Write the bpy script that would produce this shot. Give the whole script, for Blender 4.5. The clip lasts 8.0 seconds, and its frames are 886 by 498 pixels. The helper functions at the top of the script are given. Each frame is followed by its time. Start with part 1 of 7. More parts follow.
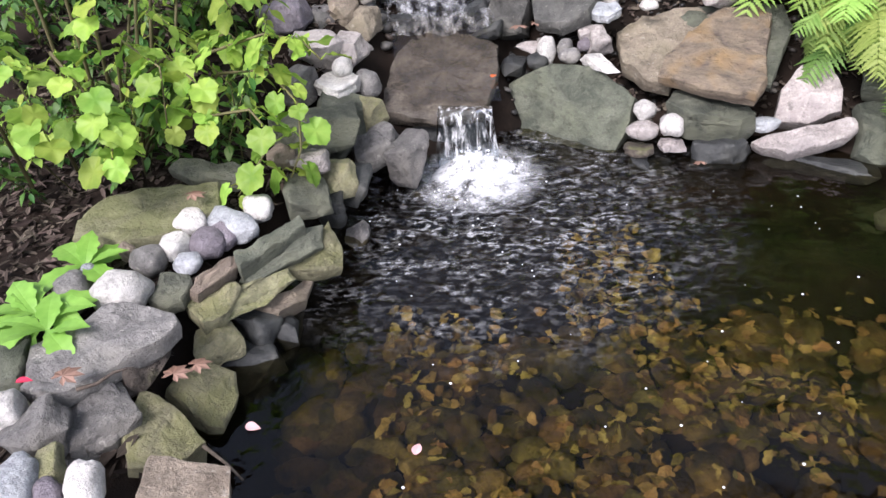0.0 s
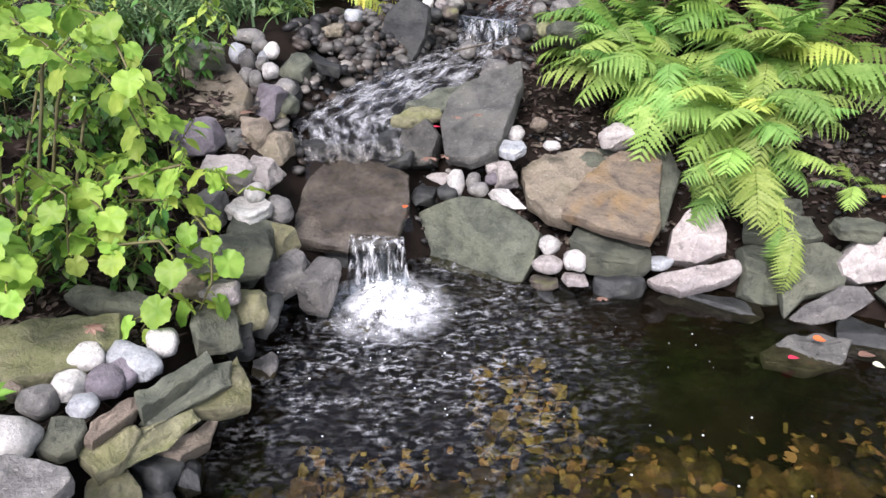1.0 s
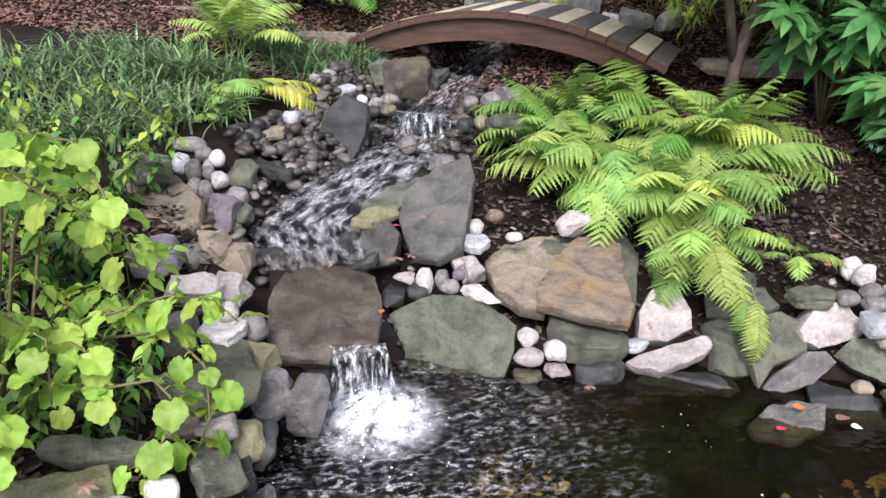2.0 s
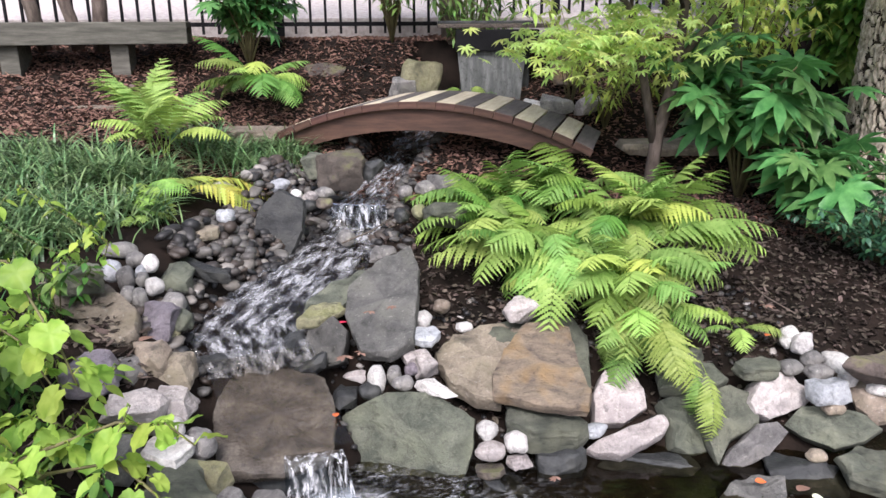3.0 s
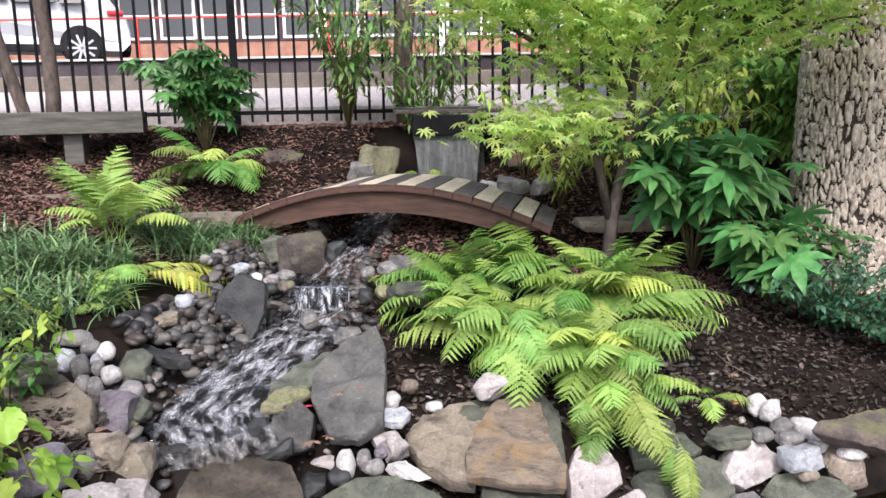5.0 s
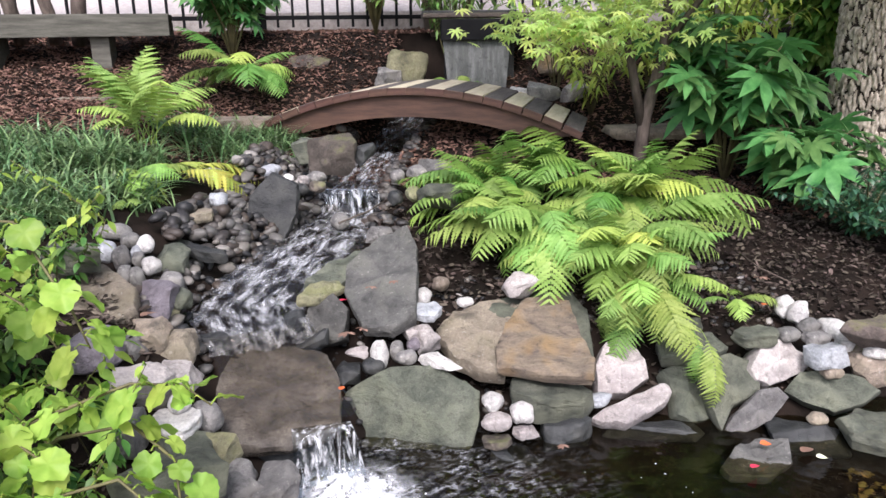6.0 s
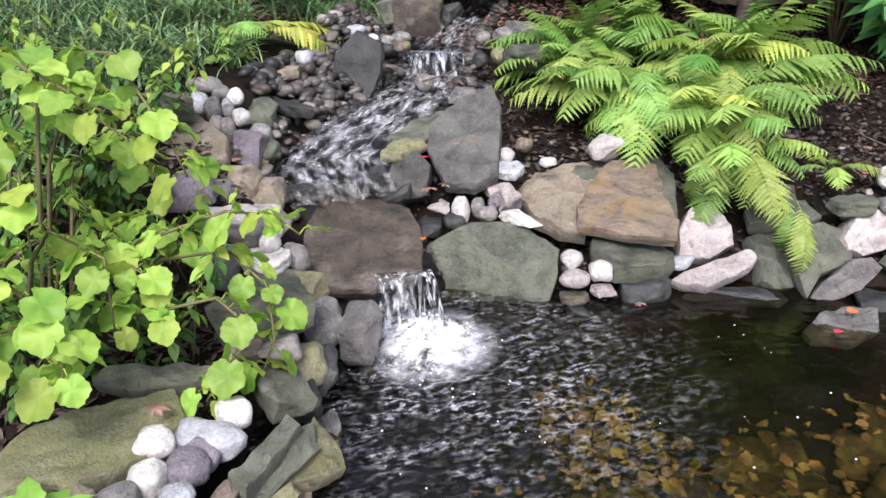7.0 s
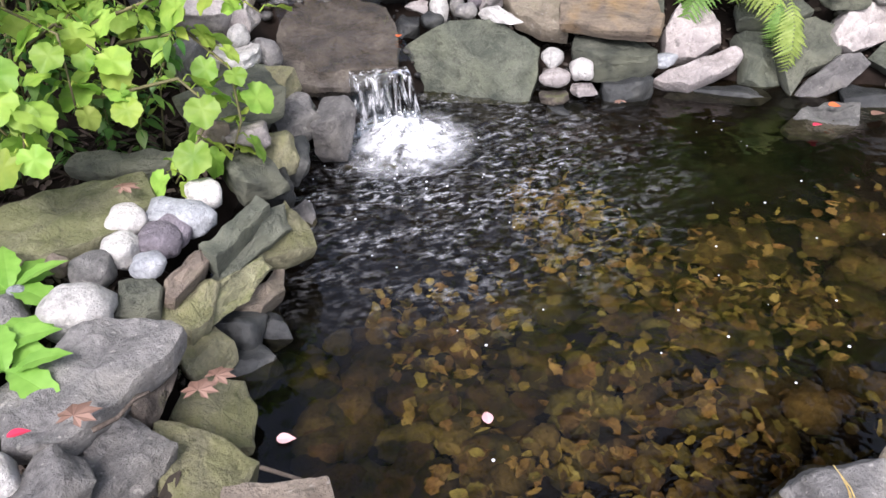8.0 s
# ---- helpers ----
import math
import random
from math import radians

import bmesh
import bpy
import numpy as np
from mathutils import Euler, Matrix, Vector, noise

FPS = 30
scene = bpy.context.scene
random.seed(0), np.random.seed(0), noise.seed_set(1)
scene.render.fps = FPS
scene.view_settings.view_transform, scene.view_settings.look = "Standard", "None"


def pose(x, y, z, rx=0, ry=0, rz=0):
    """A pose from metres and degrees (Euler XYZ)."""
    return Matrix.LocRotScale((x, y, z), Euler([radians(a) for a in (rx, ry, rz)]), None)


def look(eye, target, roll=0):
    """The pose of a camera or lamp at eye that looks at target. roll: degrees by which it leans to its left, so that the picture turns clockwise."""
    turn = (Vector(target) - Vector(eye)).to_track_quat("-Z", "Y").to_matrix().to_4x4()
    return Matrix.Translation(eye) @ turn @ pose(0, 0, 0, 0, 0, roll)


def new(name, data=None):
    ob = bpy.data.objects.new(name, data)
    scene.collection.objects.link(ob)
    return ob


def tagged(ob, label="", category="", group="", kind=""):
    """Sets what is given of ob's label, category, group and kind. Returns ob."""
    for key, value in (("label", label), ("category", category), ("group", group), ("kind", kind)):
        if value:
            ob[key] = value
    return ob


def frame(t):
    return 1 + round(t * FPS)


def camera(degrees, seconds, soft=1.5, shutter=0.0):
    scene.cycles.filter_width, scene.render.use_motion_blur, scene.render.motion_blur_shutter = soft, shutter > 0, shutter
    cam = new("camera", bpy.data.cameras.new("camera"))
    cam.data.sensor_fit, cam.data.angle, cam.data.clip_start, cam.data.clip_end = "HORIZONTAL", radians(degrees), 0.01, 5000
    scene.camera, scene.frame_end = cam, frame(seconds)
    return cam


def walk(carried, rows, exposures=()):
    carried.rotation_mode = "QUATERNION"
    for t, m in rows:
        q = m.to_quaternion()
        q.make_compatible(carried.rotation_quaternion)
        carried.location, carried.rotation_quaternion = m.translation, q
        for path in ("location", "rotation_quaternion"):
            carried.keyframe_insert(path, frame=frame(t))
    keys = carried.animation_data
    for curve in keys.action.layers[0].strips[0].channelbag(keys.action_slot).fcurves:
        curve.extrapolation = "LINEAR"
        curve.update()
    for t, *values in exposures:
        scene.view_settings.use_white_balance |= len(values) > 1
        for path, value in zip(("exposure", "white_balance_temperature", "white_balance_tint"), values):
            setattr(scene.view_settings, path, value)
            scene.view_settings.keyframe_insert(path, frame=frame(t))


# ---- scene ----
cam = camera(61.0, 8.0)
PATH = [
    (0, (0.151, 0.015, 1.421), (0.004, 1.636, 0.258), -5.4),
    (0.5, (0.121, 0.071, 1.507), (0.033, 1.781, 0.473), -2.1),
    (1, (0.078, 0.079, 1.532), (0.231, 1.829, 0.576), 1.3),
    (1.5, (-0.03, 0.047, 1.562), (0.079, 1.821, 0.645), 1.6),
    (2, (-0.257, 0.212, 1.602), (0.205, 1.997, 0.828), 0.8),
    (2.2, (-0.341, 0.269, 1.624), (0.235, 2.036, 0.885), 2.7),
    (3.3, (-0.36, 0.306, 1.645), (0.36, 2.111, 1.171), -0.9),
    (3.5, (-0.366, 0.29, 1.641), (0.365, 2.11, 1.249), -0.5),
    (4, (-0.364, 0.282, 1.64), (0.443, 2.087, 1.34), -1.9),
    (4.2, (-0.386, 0.299, 1.63), (0.492, 2.065, 1.297), -1.1),
    (5.3, (-0.424, 0.331, 1.586), (0.374, 2.124, 1.206), -1.1),
    (5.5, (-0.463, 0.32, 1.568), (0.323, 2.109, 1.142), -1.1),
    (6, (-0.469, 0.315, 1.51), (0.284, 2.082, 0.952), -0.7),
    (6.5, (-0.481, 0.282, 1.422), (0.186, 2.012, 0.672), -1.9),
    (7, (-0.493, 0.269, 1.391), (0.021, 2.015, 0.561), -1.3),
    (7.5, (-0.424, 0.2, 1.337), (0.014, 1.893, 0.366), -3.7),
    (8, (-0.431, 0.163, 1.244), (0.006, 1.717, 0.063), -2.2),
]
walk(cam, [(t, look(eye, target, roll)) for t, eye, target, roll in PATH], exposures=[(0, 1.52, 6300, 19), (8, 1.52, 6300, 19)])

# ---- light: an overcast, leafy garden ----
world = bpy.data.worlds.new("overcast_sky")
scene.world = world
world.use_nodes = True
wn = world.node_tree.nodes
wl = world.node_tree.links
wn.clear()
sky = wn.new("ShaderNodeTexSky")
sky.sky_type = "NISHITA"
sky.sun_disc = False
sky.sun_elevation = radians(52)
sky.sun_rotation = radians(200)
sky.air_density, sky.dust_density = 1.0, 3.0
pale = wn.new("ShaderNodeHueSaturation")
pale.inputs["Saturation"].default_value = 0.62
back = wn.new("ShaderNodeBackground")
back.inputs["Strength"].default_value = 0.13
wout = wn.new("ShaderNodeOutputWorld")
wl.new(sky.outputs[0], pale.inputs["Color"])
wl.new(pale.outputs[0], back.inputs["Color"])
wl.new(back.outputs[0], wout.inputs["Surface"])
sun_data = bpy.data.lights.new("sun", "SUN")
sun_data.energy = 2.0
sun_data.angle = radians(24)
sun_data.color = (1.0, 0.98, 0.95)
sun = new("sun", sun_data)
sun.matrix_world = look((-3, -4, 9), (0.6, 2.6, 0))

# ---- materials ----
def shader(name):
    m = bpy.data.materials.new(name)
    m.use_nodes = True
    b = m.node_tree.nodes["Principled BSDF"]
    b.inputs["Specular IOR Level"].default_value = 0.3
    return m, m.node_tree.nodes, m.node_tree.links, b


def noise_node(n, l, scale, detail=5, rough=0.6, stretch=None, coord="Object"):
    tc = n.new("ShaderNodeTexCoord")
    t = n.new("ShaderNodeTexNoise")
    t.inputs["Scale"].default_value, t.inputs["Detail"].default_value, t.inputs["Roughness"].default_value = scale, detail, rough
    src = tc.outputs[coord]
    if stretch:
        mp = n.new("ShaderNodeMapping")
        mp.inputs["Scale"].default_value = stretch
        l.new(src, mp.inputs["Vector"])
        src = mp.outputs[0]
    l.new(src, t.inputs["Vector"])
    return t


def ramp(n, l, src, stops):
    r = n.new("ShaderNodeValToRGB")
    e = r.color_ramp.elements
    while len(e) < len(stops):
        e.new(0.5)
    for k, (p, c) in zip(e, stops):
        k.position = p
        k.color = (*c, 1) if len(c) == 3 else (c[0], c[0], c[0], 1)
    l.new(src, r.inputs[0])
    return r


def mixer(n, l, a, b, fac, blend="MIX"):
    m = n.new("ShaderNodeMix")
    m.data_type, m.blend_type = "RGBA", blend
    for sock, v in ((m.inputs[6], a), (m.inputs[7], b), (m.inputs[0], fac)):
        if isinstance(v, (tuple, float, int)):
            sock.default_value = (*v, 1) if isinstance(v, tuple) else v
        else:
            l.new(v, sock)
    return m.outputs[2]


def vary(n, l, col, amount, hue=0.02, island=False):
    """Shift value and hue from object to object (or piece to piece)."""
    if island:
        rnd = n.new("ShaderNodeNewGeometry").outputs["Random Per Island"]
    else:
        rnd = n.new("ShaderNodeObjectInfo").outputs["Random"]
    hs = n.new("ShaderNodeHueSaturation")
    for sock, lo, hi in (("Value", 1 - amount, 1 + amount), ("Hue", 0.5 - hue, 0.5 + hue)):
        mr = n.new("ShaderNodeMapRange")
        mr.inputs[3].default_value, mr.inputs[4].default_value = lo, hi
        if sock == "Hue":
            wh = n.new("ShaderNodeTexWhiteNoise")
            wh.noise_dimensions = "1D"
            l.new(rnd, wh.inputs["W"])
            l.new(wh.outputs["Value"], mr.inputs[0])
        else:
            l.new(rnd, mr.inputs[0])
        l.new(mr.outputs[0], hs.inputs[sock])
    l.new(col, hs.inputs["Color"])
    return hs.outputs[0]


def bump(n, l, bsdf, height, strength, dist=0.01):
    b = n.new("ShaderNodeBump")
    b.inputs["Strength"].default_value, b.inputs["Distance"].default_value = strength, dist
    l.new(height, b.inputs["Height"])
    l.new(b.outputs[0], bsdf.inputs["Normal"])


def rock_mat(name, dark, mid, light, rough=0.8, moss=0.0, stain=None, wet=False, stretch=None, island=False, speck=0.0):
    m, n, l, b = shader(name)
    big = noise_node(n, l, 9, 4, 0.6, stretch)
    fine = noise_node(n, l, 90, 6, 0.7, stretch)
    col = ramp(n, l, big.outputs[0], [(0.3, dark), (0.5, mid), (0.72, light)]).outputs[0]
    col = mixer(n, l, col, ramp(n, l, fine.outputs[0], [(0.3, (0.55,)), (0.7, (1.25,))]).outputs[0], 0.7, "MULTIPLY")
    if stain:
        st = noise_node(n, l, 5.5, 3, 0.55)
        col = mixer(n, l, col, stain, ramp(n, l, st.outputs[0], [(0.5, (0.0,)), (0.68, (0.85,))]).outputs[0])
    if moss:
        g = n.new("ShaderNodeNewGeometry")
        sep = n.new("ShaderNodeSeparateXYZ")
        l.new(g.outputs["Normal"], sep.inputs[0])
        mn = noise_node(n, l, 7, 5, 0.7)
        mul = n.new("ShaderNodeMath")
        mul.operation = "MULTIPLY_ADD"
        l.new(sep.outputs[2], mul.inputs[0])
        mul.inputs[1].default_value = 0.18
        l.new(mn.outputs[0], mul.inputs[2])
        col = mixer(n, l, col, (0.14, 0.145, 0.06), ramp(n, l, mul.outputs[0], [(0.62 - 0.2 * moss, (0.0,)), (0.78 - 0.15 * moss, (0.8,))]).outputs[0])
    pit = noise_node(n, l, 26, 6, 0.75)
    col = mixer(n, l, col, ramp(n, l, pit.outputs[0], [(0.32, (0.35,)), (0.46, (1.0,))]).outputs[0], 0.75, "MULTIPLY")
    if speck:
        sp = noise_node(n, l, 55, 2, 0.5)
        col = mixer(n, l, col, (0.6, 0.58, 0.52), ramp(n, l, sp.outputs[0], [(0.66, (0.0,)), (0.7, (speck,))]).outputs[0])
    col = vary(n, l, col, 0.65 if island else 0.25, 0.03 if island else 0.014, island)
    l.new(col, b.inputs["Base Color"])
    rr = ramp(n, l, fine.outputs[0], [(0.3, (max(0.08, rough - 0.18),)), (0.7, (min(1.0, rough + 0.1),))])
    l.new(rr.outputs[0], b.inputs["Roughness"])
    rough_n = noise_node(n, l, 32, 6, 0.75, stretch)
    add = n.new("ShaderNodeMath")
    add.operation = "MULTIPLY_ADD"
    l.new(rough_n.outputs[0], add.inputs[0])
    add.inputs[1].default_value = 2.2
    l.new(fine.outputs[0], add.inputs[2])
    bump(n, l, b, add.outputs[0], 0.85 if not wet else 0.4, 0.014)
    return m


ROCK = {
    "green": rock_mat("grey_green_slate", (0.05, 0.057, 0.045), (0.11, 0.118, 0.09), (0.175, 0.18, 0.14), stretch=(1, 1, 3), stain=(0.16, 0.168, 0.12)),
    "grey": rock_mat("grey_stone", (0.1, 0.097, 0.093), (0.2, 0.193, 0.185), (0.31, 0.298, 0.28), speck=0.3, stain=(0.2, 0.19, 0.17)),
    "slate": rock_mat("dark_grey_slate", (0.05, 0.05, 0.047), (0.105, 0.103, 0.096), (0.165, 0.16, 0.148), stain=(0.13, 0.128, 0.11), speck=0.15),
    "white": rock_mat("white_pebble", (0.42, 0.4, 0.375), (0.6, 0.58, 0.55), (0.74, 0.72, 0.69), rough=0.6),
    "tan": rock_mat("tan_stone", (0.16, 0.13, 0.1), (0.27, 0.225, 0.175), (0.38, 0.32, 0.25), stain=(0.2, 0.17, 0.12), speck=0.25),
    "rust": rock_mat("rust_brown_slate", (0.12, 0.09, 0.078), (0.26, 0.2, 0.155), (0.37, 0.28, 0.2), stain=(0.33, 0.2, 0.1), stretch=(1, 2.2, 3)),
    "purple": rock_mat("purple_grey_stone", (0.13, 0.115, 0.13), (0.21, 0.185, 0.21), (0.29, 0.26, 0.29), rough=0.65),
    "blue": rock_mat("blue_grey_stone", (0.25, 0.262, 0.28), (0.36, 0.375, 0.395), (0.5, 0.512, 0.53), rough=0.65),
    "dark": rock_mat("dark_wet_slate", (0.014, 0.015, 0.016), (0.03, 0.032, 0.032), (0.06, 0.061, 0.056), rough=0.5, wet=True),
    "moss": rock_mat("mossy_olive_stone", (0.13, 0.125, 0.08), (0.25, 0.24, 0.145), (0.37, 0.355, 0.22), moss=0.3),
    "pink": rock_mat("pale_pink_stone", (0.26, 0.23, 0.22), (0.43, 0.39, 0.37), (0.56, 0.52, 0.5), speck=0.35, stain=(0.23, 0.205, 0.2)),
    "brown": rock_mat("brown_stone", (0.06, 0.05, 0.042), (0.115, 0.095, 0.08), (0.18, 0.15, 0.125), moss=0.1),
}


def cobble_mat():
    m, n, l, b = shader("mixed_river_cobble")
    rnd = n.new("ShaderNodeNewGeometry").outputs["Random Per Island"]
    col = ramp(n, l, rnd, [(0.0, (0.01, 0.011, 0.012)), (0.35, (0.024, 0.022, 0.021)), (0.55, (0.044, 0.034, 0.027)), (0.75, (0.062, 0.061, 0.058)), (0.92, (0.12, 0.11, 0.096)), (1.0, (0.3, 0.28, 0.26))]).outputs[0]
    fine = noise_node(n, l, 60, 5, 0.7)
    col = mixer(n, l, col, ramp(n, l, fine.outputs[0], [(0.3, (0.6,)), (0.7, (1.2,))]).outputs[0], 0.7, "MULTIPLY")
    l.new(col, b.inputs["Base Color"])
    b.inputs["Roughness"].default_value = 0.5
    bump(n, l, b, fine.outputs[0], 0.3, 0.006)
    return m


M_COBBLE = cobble_mat()
M_BED = rock_mat("pond_bed_cobble", (0.03, 0.023, 0.01), (0.12, 0.085, 0.032), (0.27, 0.195, 0.075), rough=0.7, island=True, stain=(0.02, 0.02, 0.008))
M_SUNK = rock_mat("sunken_leaf", (0.1, 0.07, 0.022), (0.32, 0.22, 0.07), (0.58, 0.45, 0.18), rough=0.7, island=True)
M_SPILL = rock_mat("wet_brown_spill_slab", (0.035, 0.03, 0.026), (0.07, 0.06, 0.05), (0.11, 0.095, 0.08), rough=0.18, wet=True)


def plain(name, c1, c2, rough=0.7, scale=8.0, fine=80.0, bumps=0.2, metal=0.0, stretch=None, amount=0.1, island=False, hue=0.01):
    m, n, l, b = shader(name)
    big = noise_node(n, l, scale, 4, 0.6, stretch)
    fn = noise_node(n, l, fine, 5, 0.65, stretch)
    col = ramp(n, l, big.outputs[0], [(0.32, c1), (0.68, c2)]).outputs[0]
    col = mixer(n, l, col, ramp(n, l, fn.outputs[0], [(0.3, (0.75,)), (0.7, (1.15,))]).outputs[0], 0.6, "MULTIPLY")
    if amount:
        col = vary(n, l, col, amount, hue, island)
    l.new(col, b.inputs["Base Color"])
    b.inputs["Roughness"].default_value = rough
    b.inputs["Metallic"].default_value = metal
    if rough > 0.78:
        b.inputs["Specular IOR Level"].default_value = 0.08
    if bumps:
        bump(n, l, b, fn.outputs[0], bumps, 0.006)
    return m


def leaf_mat(name, c1, c2, rough=0.5, trans=0.25, amount=0.25, hue=0.03, yellow=None, island=True):
    m, n, l, b = shader(name)
    big = noise_node(n, l, 14, 3, 0.6)
    col = ramp(n, l, big.outputs[0], [(0.3, c1), (0.7, c2)]).outputs[0]
    if yellow:
        rnd = n.new("ShaderNodeNewGeometry").outputs["Random Per Island"] if island else n.new("ShaderNodeObjectInfo").outputs["Random"]
        col = mixer(n, l, col, yellow, ramp(n, l, rnd, [(0.8, (0.0,)), (1.0, (0.8,))]).outputs[0])
    col = vary(n, l, col, amount, hue, island)
    l.new(col, b.inputs["Base Color"])
    b.inputs["Roughness"].default_value = rough
    tr = n.new("ShaderNodeBsdfTranslucent")
    l.new(col, tr.inputs["Color"])
    mx = n.new("ShaderNodeMixShader")
    mx.inputs[0].default_value = trans
    l.new(b.outputs[0], mx.inputs[1])
    l.new(tr.outputs[0], mx.inputs[2])
    l.new(mx.outputs[0], n["Material Output"].inputs["Surface"])
    return m


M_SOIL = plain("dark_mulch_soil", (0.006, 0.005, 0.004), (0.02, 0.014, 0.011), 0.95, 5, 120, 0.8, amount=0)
M_MULCH = plain("red_brown_bark_mulch", (0.11, 0.062, 0.047), (0.2, 0.12, 0.092), 0.9, 8, 90, 0.4, amount=0.25, island=True)
M_LITTER = plain("dry_leaf_litter", (0.022, 0.017, 0.014), (0.085, 0.068, 0.056), 0.8, 10, 90, 0.2, amount=0.75, island=True, hue=0.03)
M_BLACK = plain("black_painted_steel", (0.006, 0.006, 0.007), (0.013, 0.013, 0.014), 0.8, 12, 150, 0.05)
M_TIMBER = plain("weathered_grey_timber", (0.06, 0.058, 0.049), (0.13, 0.126, 0.106), 0.85, 4, 60, 0.5, stretch=(1, 8, 8))
M_PLANK_LIGHT = plain("pale_bridge_plank", (0.36, 0.31, 0.22), (0.5, 0.44, 0.33), 0.75, 6, 70, 0.3, stretch=(8, 1, 8), amount=0.15)
M_PLANK_DARK = plain("dark_stained_bridge_plank", (0.05, 0.043, 0.04), (0.1, 0.088, 0.08), 0.75, 6, 70, 0.3, stretch=(8, 1, 8), amount=0.2)
M_BEAM = plain("red_brown_stained_beam", (0.04, 0.02, 0.015), (0.085, 0.042, 0.03), 0.6, 5, 60, 0.3, stretch=(1, 6, 8))
M_BARK = plain("dark_grey_bark", (0.06, 0.048, 0.04), (0.14, 0.115, 0.095), 0.9, 9, 70, 0.7, stretch=(3, 3, 1))
M_BARK_OAK = plain("pale_plated_bark", (0.2, 0.165, 0.125), (0.56, 0.49, 0.41), 0.9, 24, 90, 0.9, stretch=(2, 2, 1), amount=0.2, island=True)
M_BARK_GAP = plain("bark_furrow", (0.03, 0.024, 0.02), (0.07, 0.055, 0.045), 0.95, 12, 70, 0.6)
M_STEM = plain("green_brown_stem", (0.07, 0.06, 0.03), (0.13, 0.12, 0.05), 0.7, 12, 90, 0.2)
M_FERN = leaf_mat("fern_green", (0.16, 0.28, 0.055), (0.31, 0.44, 0.12), 0.55, 0.4, yellow=(0.31, 0.43, 0.085), island=False)
M_FERN_DARK = leaf_mat("fern_deep_green", (0.075, 0.16, 0.025), (0.15, 0.27, 0.05), 0.55, 0.3, island=False)
M_FERN_YELLOW = leaf_mat("fern_yellow", (0.3, 0.34, 0.05), (0.43, 0.45, 0.1), 0.55, 0.35)
M_GRASS = leaf_mat("dark_strap_grass", (0.05, 0.11, 0.04), (0.17, 0.26, 0.11), 0.3, 0.2, 0.45)
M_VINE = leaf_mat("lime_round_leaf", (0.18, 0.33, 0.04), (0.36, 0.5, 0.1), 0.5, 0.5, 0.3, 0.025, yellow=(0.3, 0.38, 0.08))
# darker copy of the leaf green: the undergrowth's shade is in the colour
M_VINE_SHADE = leaf_mat("small_leaf_shade_colour", (0.03, 0.09, 0.015), (0.09, 0.18, 0.035), 0.5, 0.25)
M_FATSIA = leaf_mat("glossy_deep_green_leaf", (0.05, 0.145, 0.04), (0.14, 0.29, 0.09), 0.35, 0.35)
M_MAPLE = leaf_mat("light_maple_leaf", (0.46, 0.62, 0.16), (0.62, 0.74, 0.28), 0.55, 0.65, 0.2)
M_SHRUB = leaf_mat("shrub_green", (0.1, 0.24, 0.04), (0.25, 0.42, 0.1), 0.45, 0.35)
M_SHRUB_YELLOW = leaf_mat("yellow_green_variegated_leaf", (0.3, 0.42, 0.06), (0.5, 0.58, 0.14), 0.5, 0.35)
M_CANE = leaf_mat("narrow_cane_leaf", (0.07, 0.16, 0.035), (0.19, 0.32, 0.08), 0.45, 0.3)
M_HOLLY = leaf_mat("blue_green_small_leaf", (0.02, 0.07, 0.035), (0.05, 0.13, 0.065), 0.4, 0.15)
M_WEED = leaf_mat("bright_weed_leaf", (0.08, 0.24, 0.03), (0.17, 0.38, 0.07), 0.45, 0.3)
M_CONCRETE = plain("pale_concrete", (0.42, 0.4, 0.38), (0.58, 0.56, 0.53), 0.85, 3, 60, 0.3)
M_PALE_GRAVEL = plain("pale_gravel_path", (0.28, 0.25, 0.235), (0.46, 0.42, 0.39), 0.9, 20, 160, 0.6)
M_WALL = plain("dark_retaining_wall", (0.05, 0.042, 0.045), (0.1, 0.085, 0.085), 0.85, 2, 40, 0.4)
M_TANWALL = plain("tan_stone_wall", (0.1, 0.085, 0.072), (0.17, 0.148, 0.122), 0.85, 2.5, 40, 0.4)
M_ASPHALT = plain("asphalt", (0.045, 0.045, 0.047), (0.07, 0.07, 0.072), 0.9, 3, 120, 0.4)
M_WHITE = plain("white_paint", (0.74, 0.74, 0.72), (0.82, 0.82, 0.8), 0.5, 3, 90, 0.05)
M_RED = plain("red_painted_steel", (0.5, 0.03, 0.035), (0.62, 0.05, 0.05), 0.45, 6, 90, 0.05)
M_BRICK = plain("red_brown_brick", (0.22, 0.1, 0.075), (0.34, 0.17, 0.125), 0.85, 3, 50, 0.3)
M_MAROON = plain("dark_maroon_siding", (0.035, 0.022, 0.025), (0.065, 0.042, 0.045), 0.7, 3, 50, 0.1)
M_CAR = plain("white_car_paint", (0.5, 0.51, 0.52), (0.58, 0.59, 0.6), 0.2, 2, 60, 0.0)
M_RUBBER = plain("black_rubber", (0.012, 0.012, 0.012), (0.025, 0.025, 0.025), 0.8, 9, 90, 0.2)
M_ALLOY = plain("silver_alloy", (0.55, 0.55, 0.56), (0.65, 0.65, 0.66), 0.3, 9, 90, 0.0, 0.9)
M_REDLAMP = plain("red_lamp_lens", (0.35, 0.02, 0.02), (0.5, 0.03, 0.03), 0.15, 9, 90, 0.0)


def glass_mat(name, tint):
    m, n, l, b = shader(name)
    b.inputs["Base Color"].default_value = (*tint, 1)
    b.inputs["Roughness"].default_value = 0.06
    b.inputs["Specular IOR Level"].default_value = 0.5
    b.inputs["IOR"].default_value = 1.7
    return m


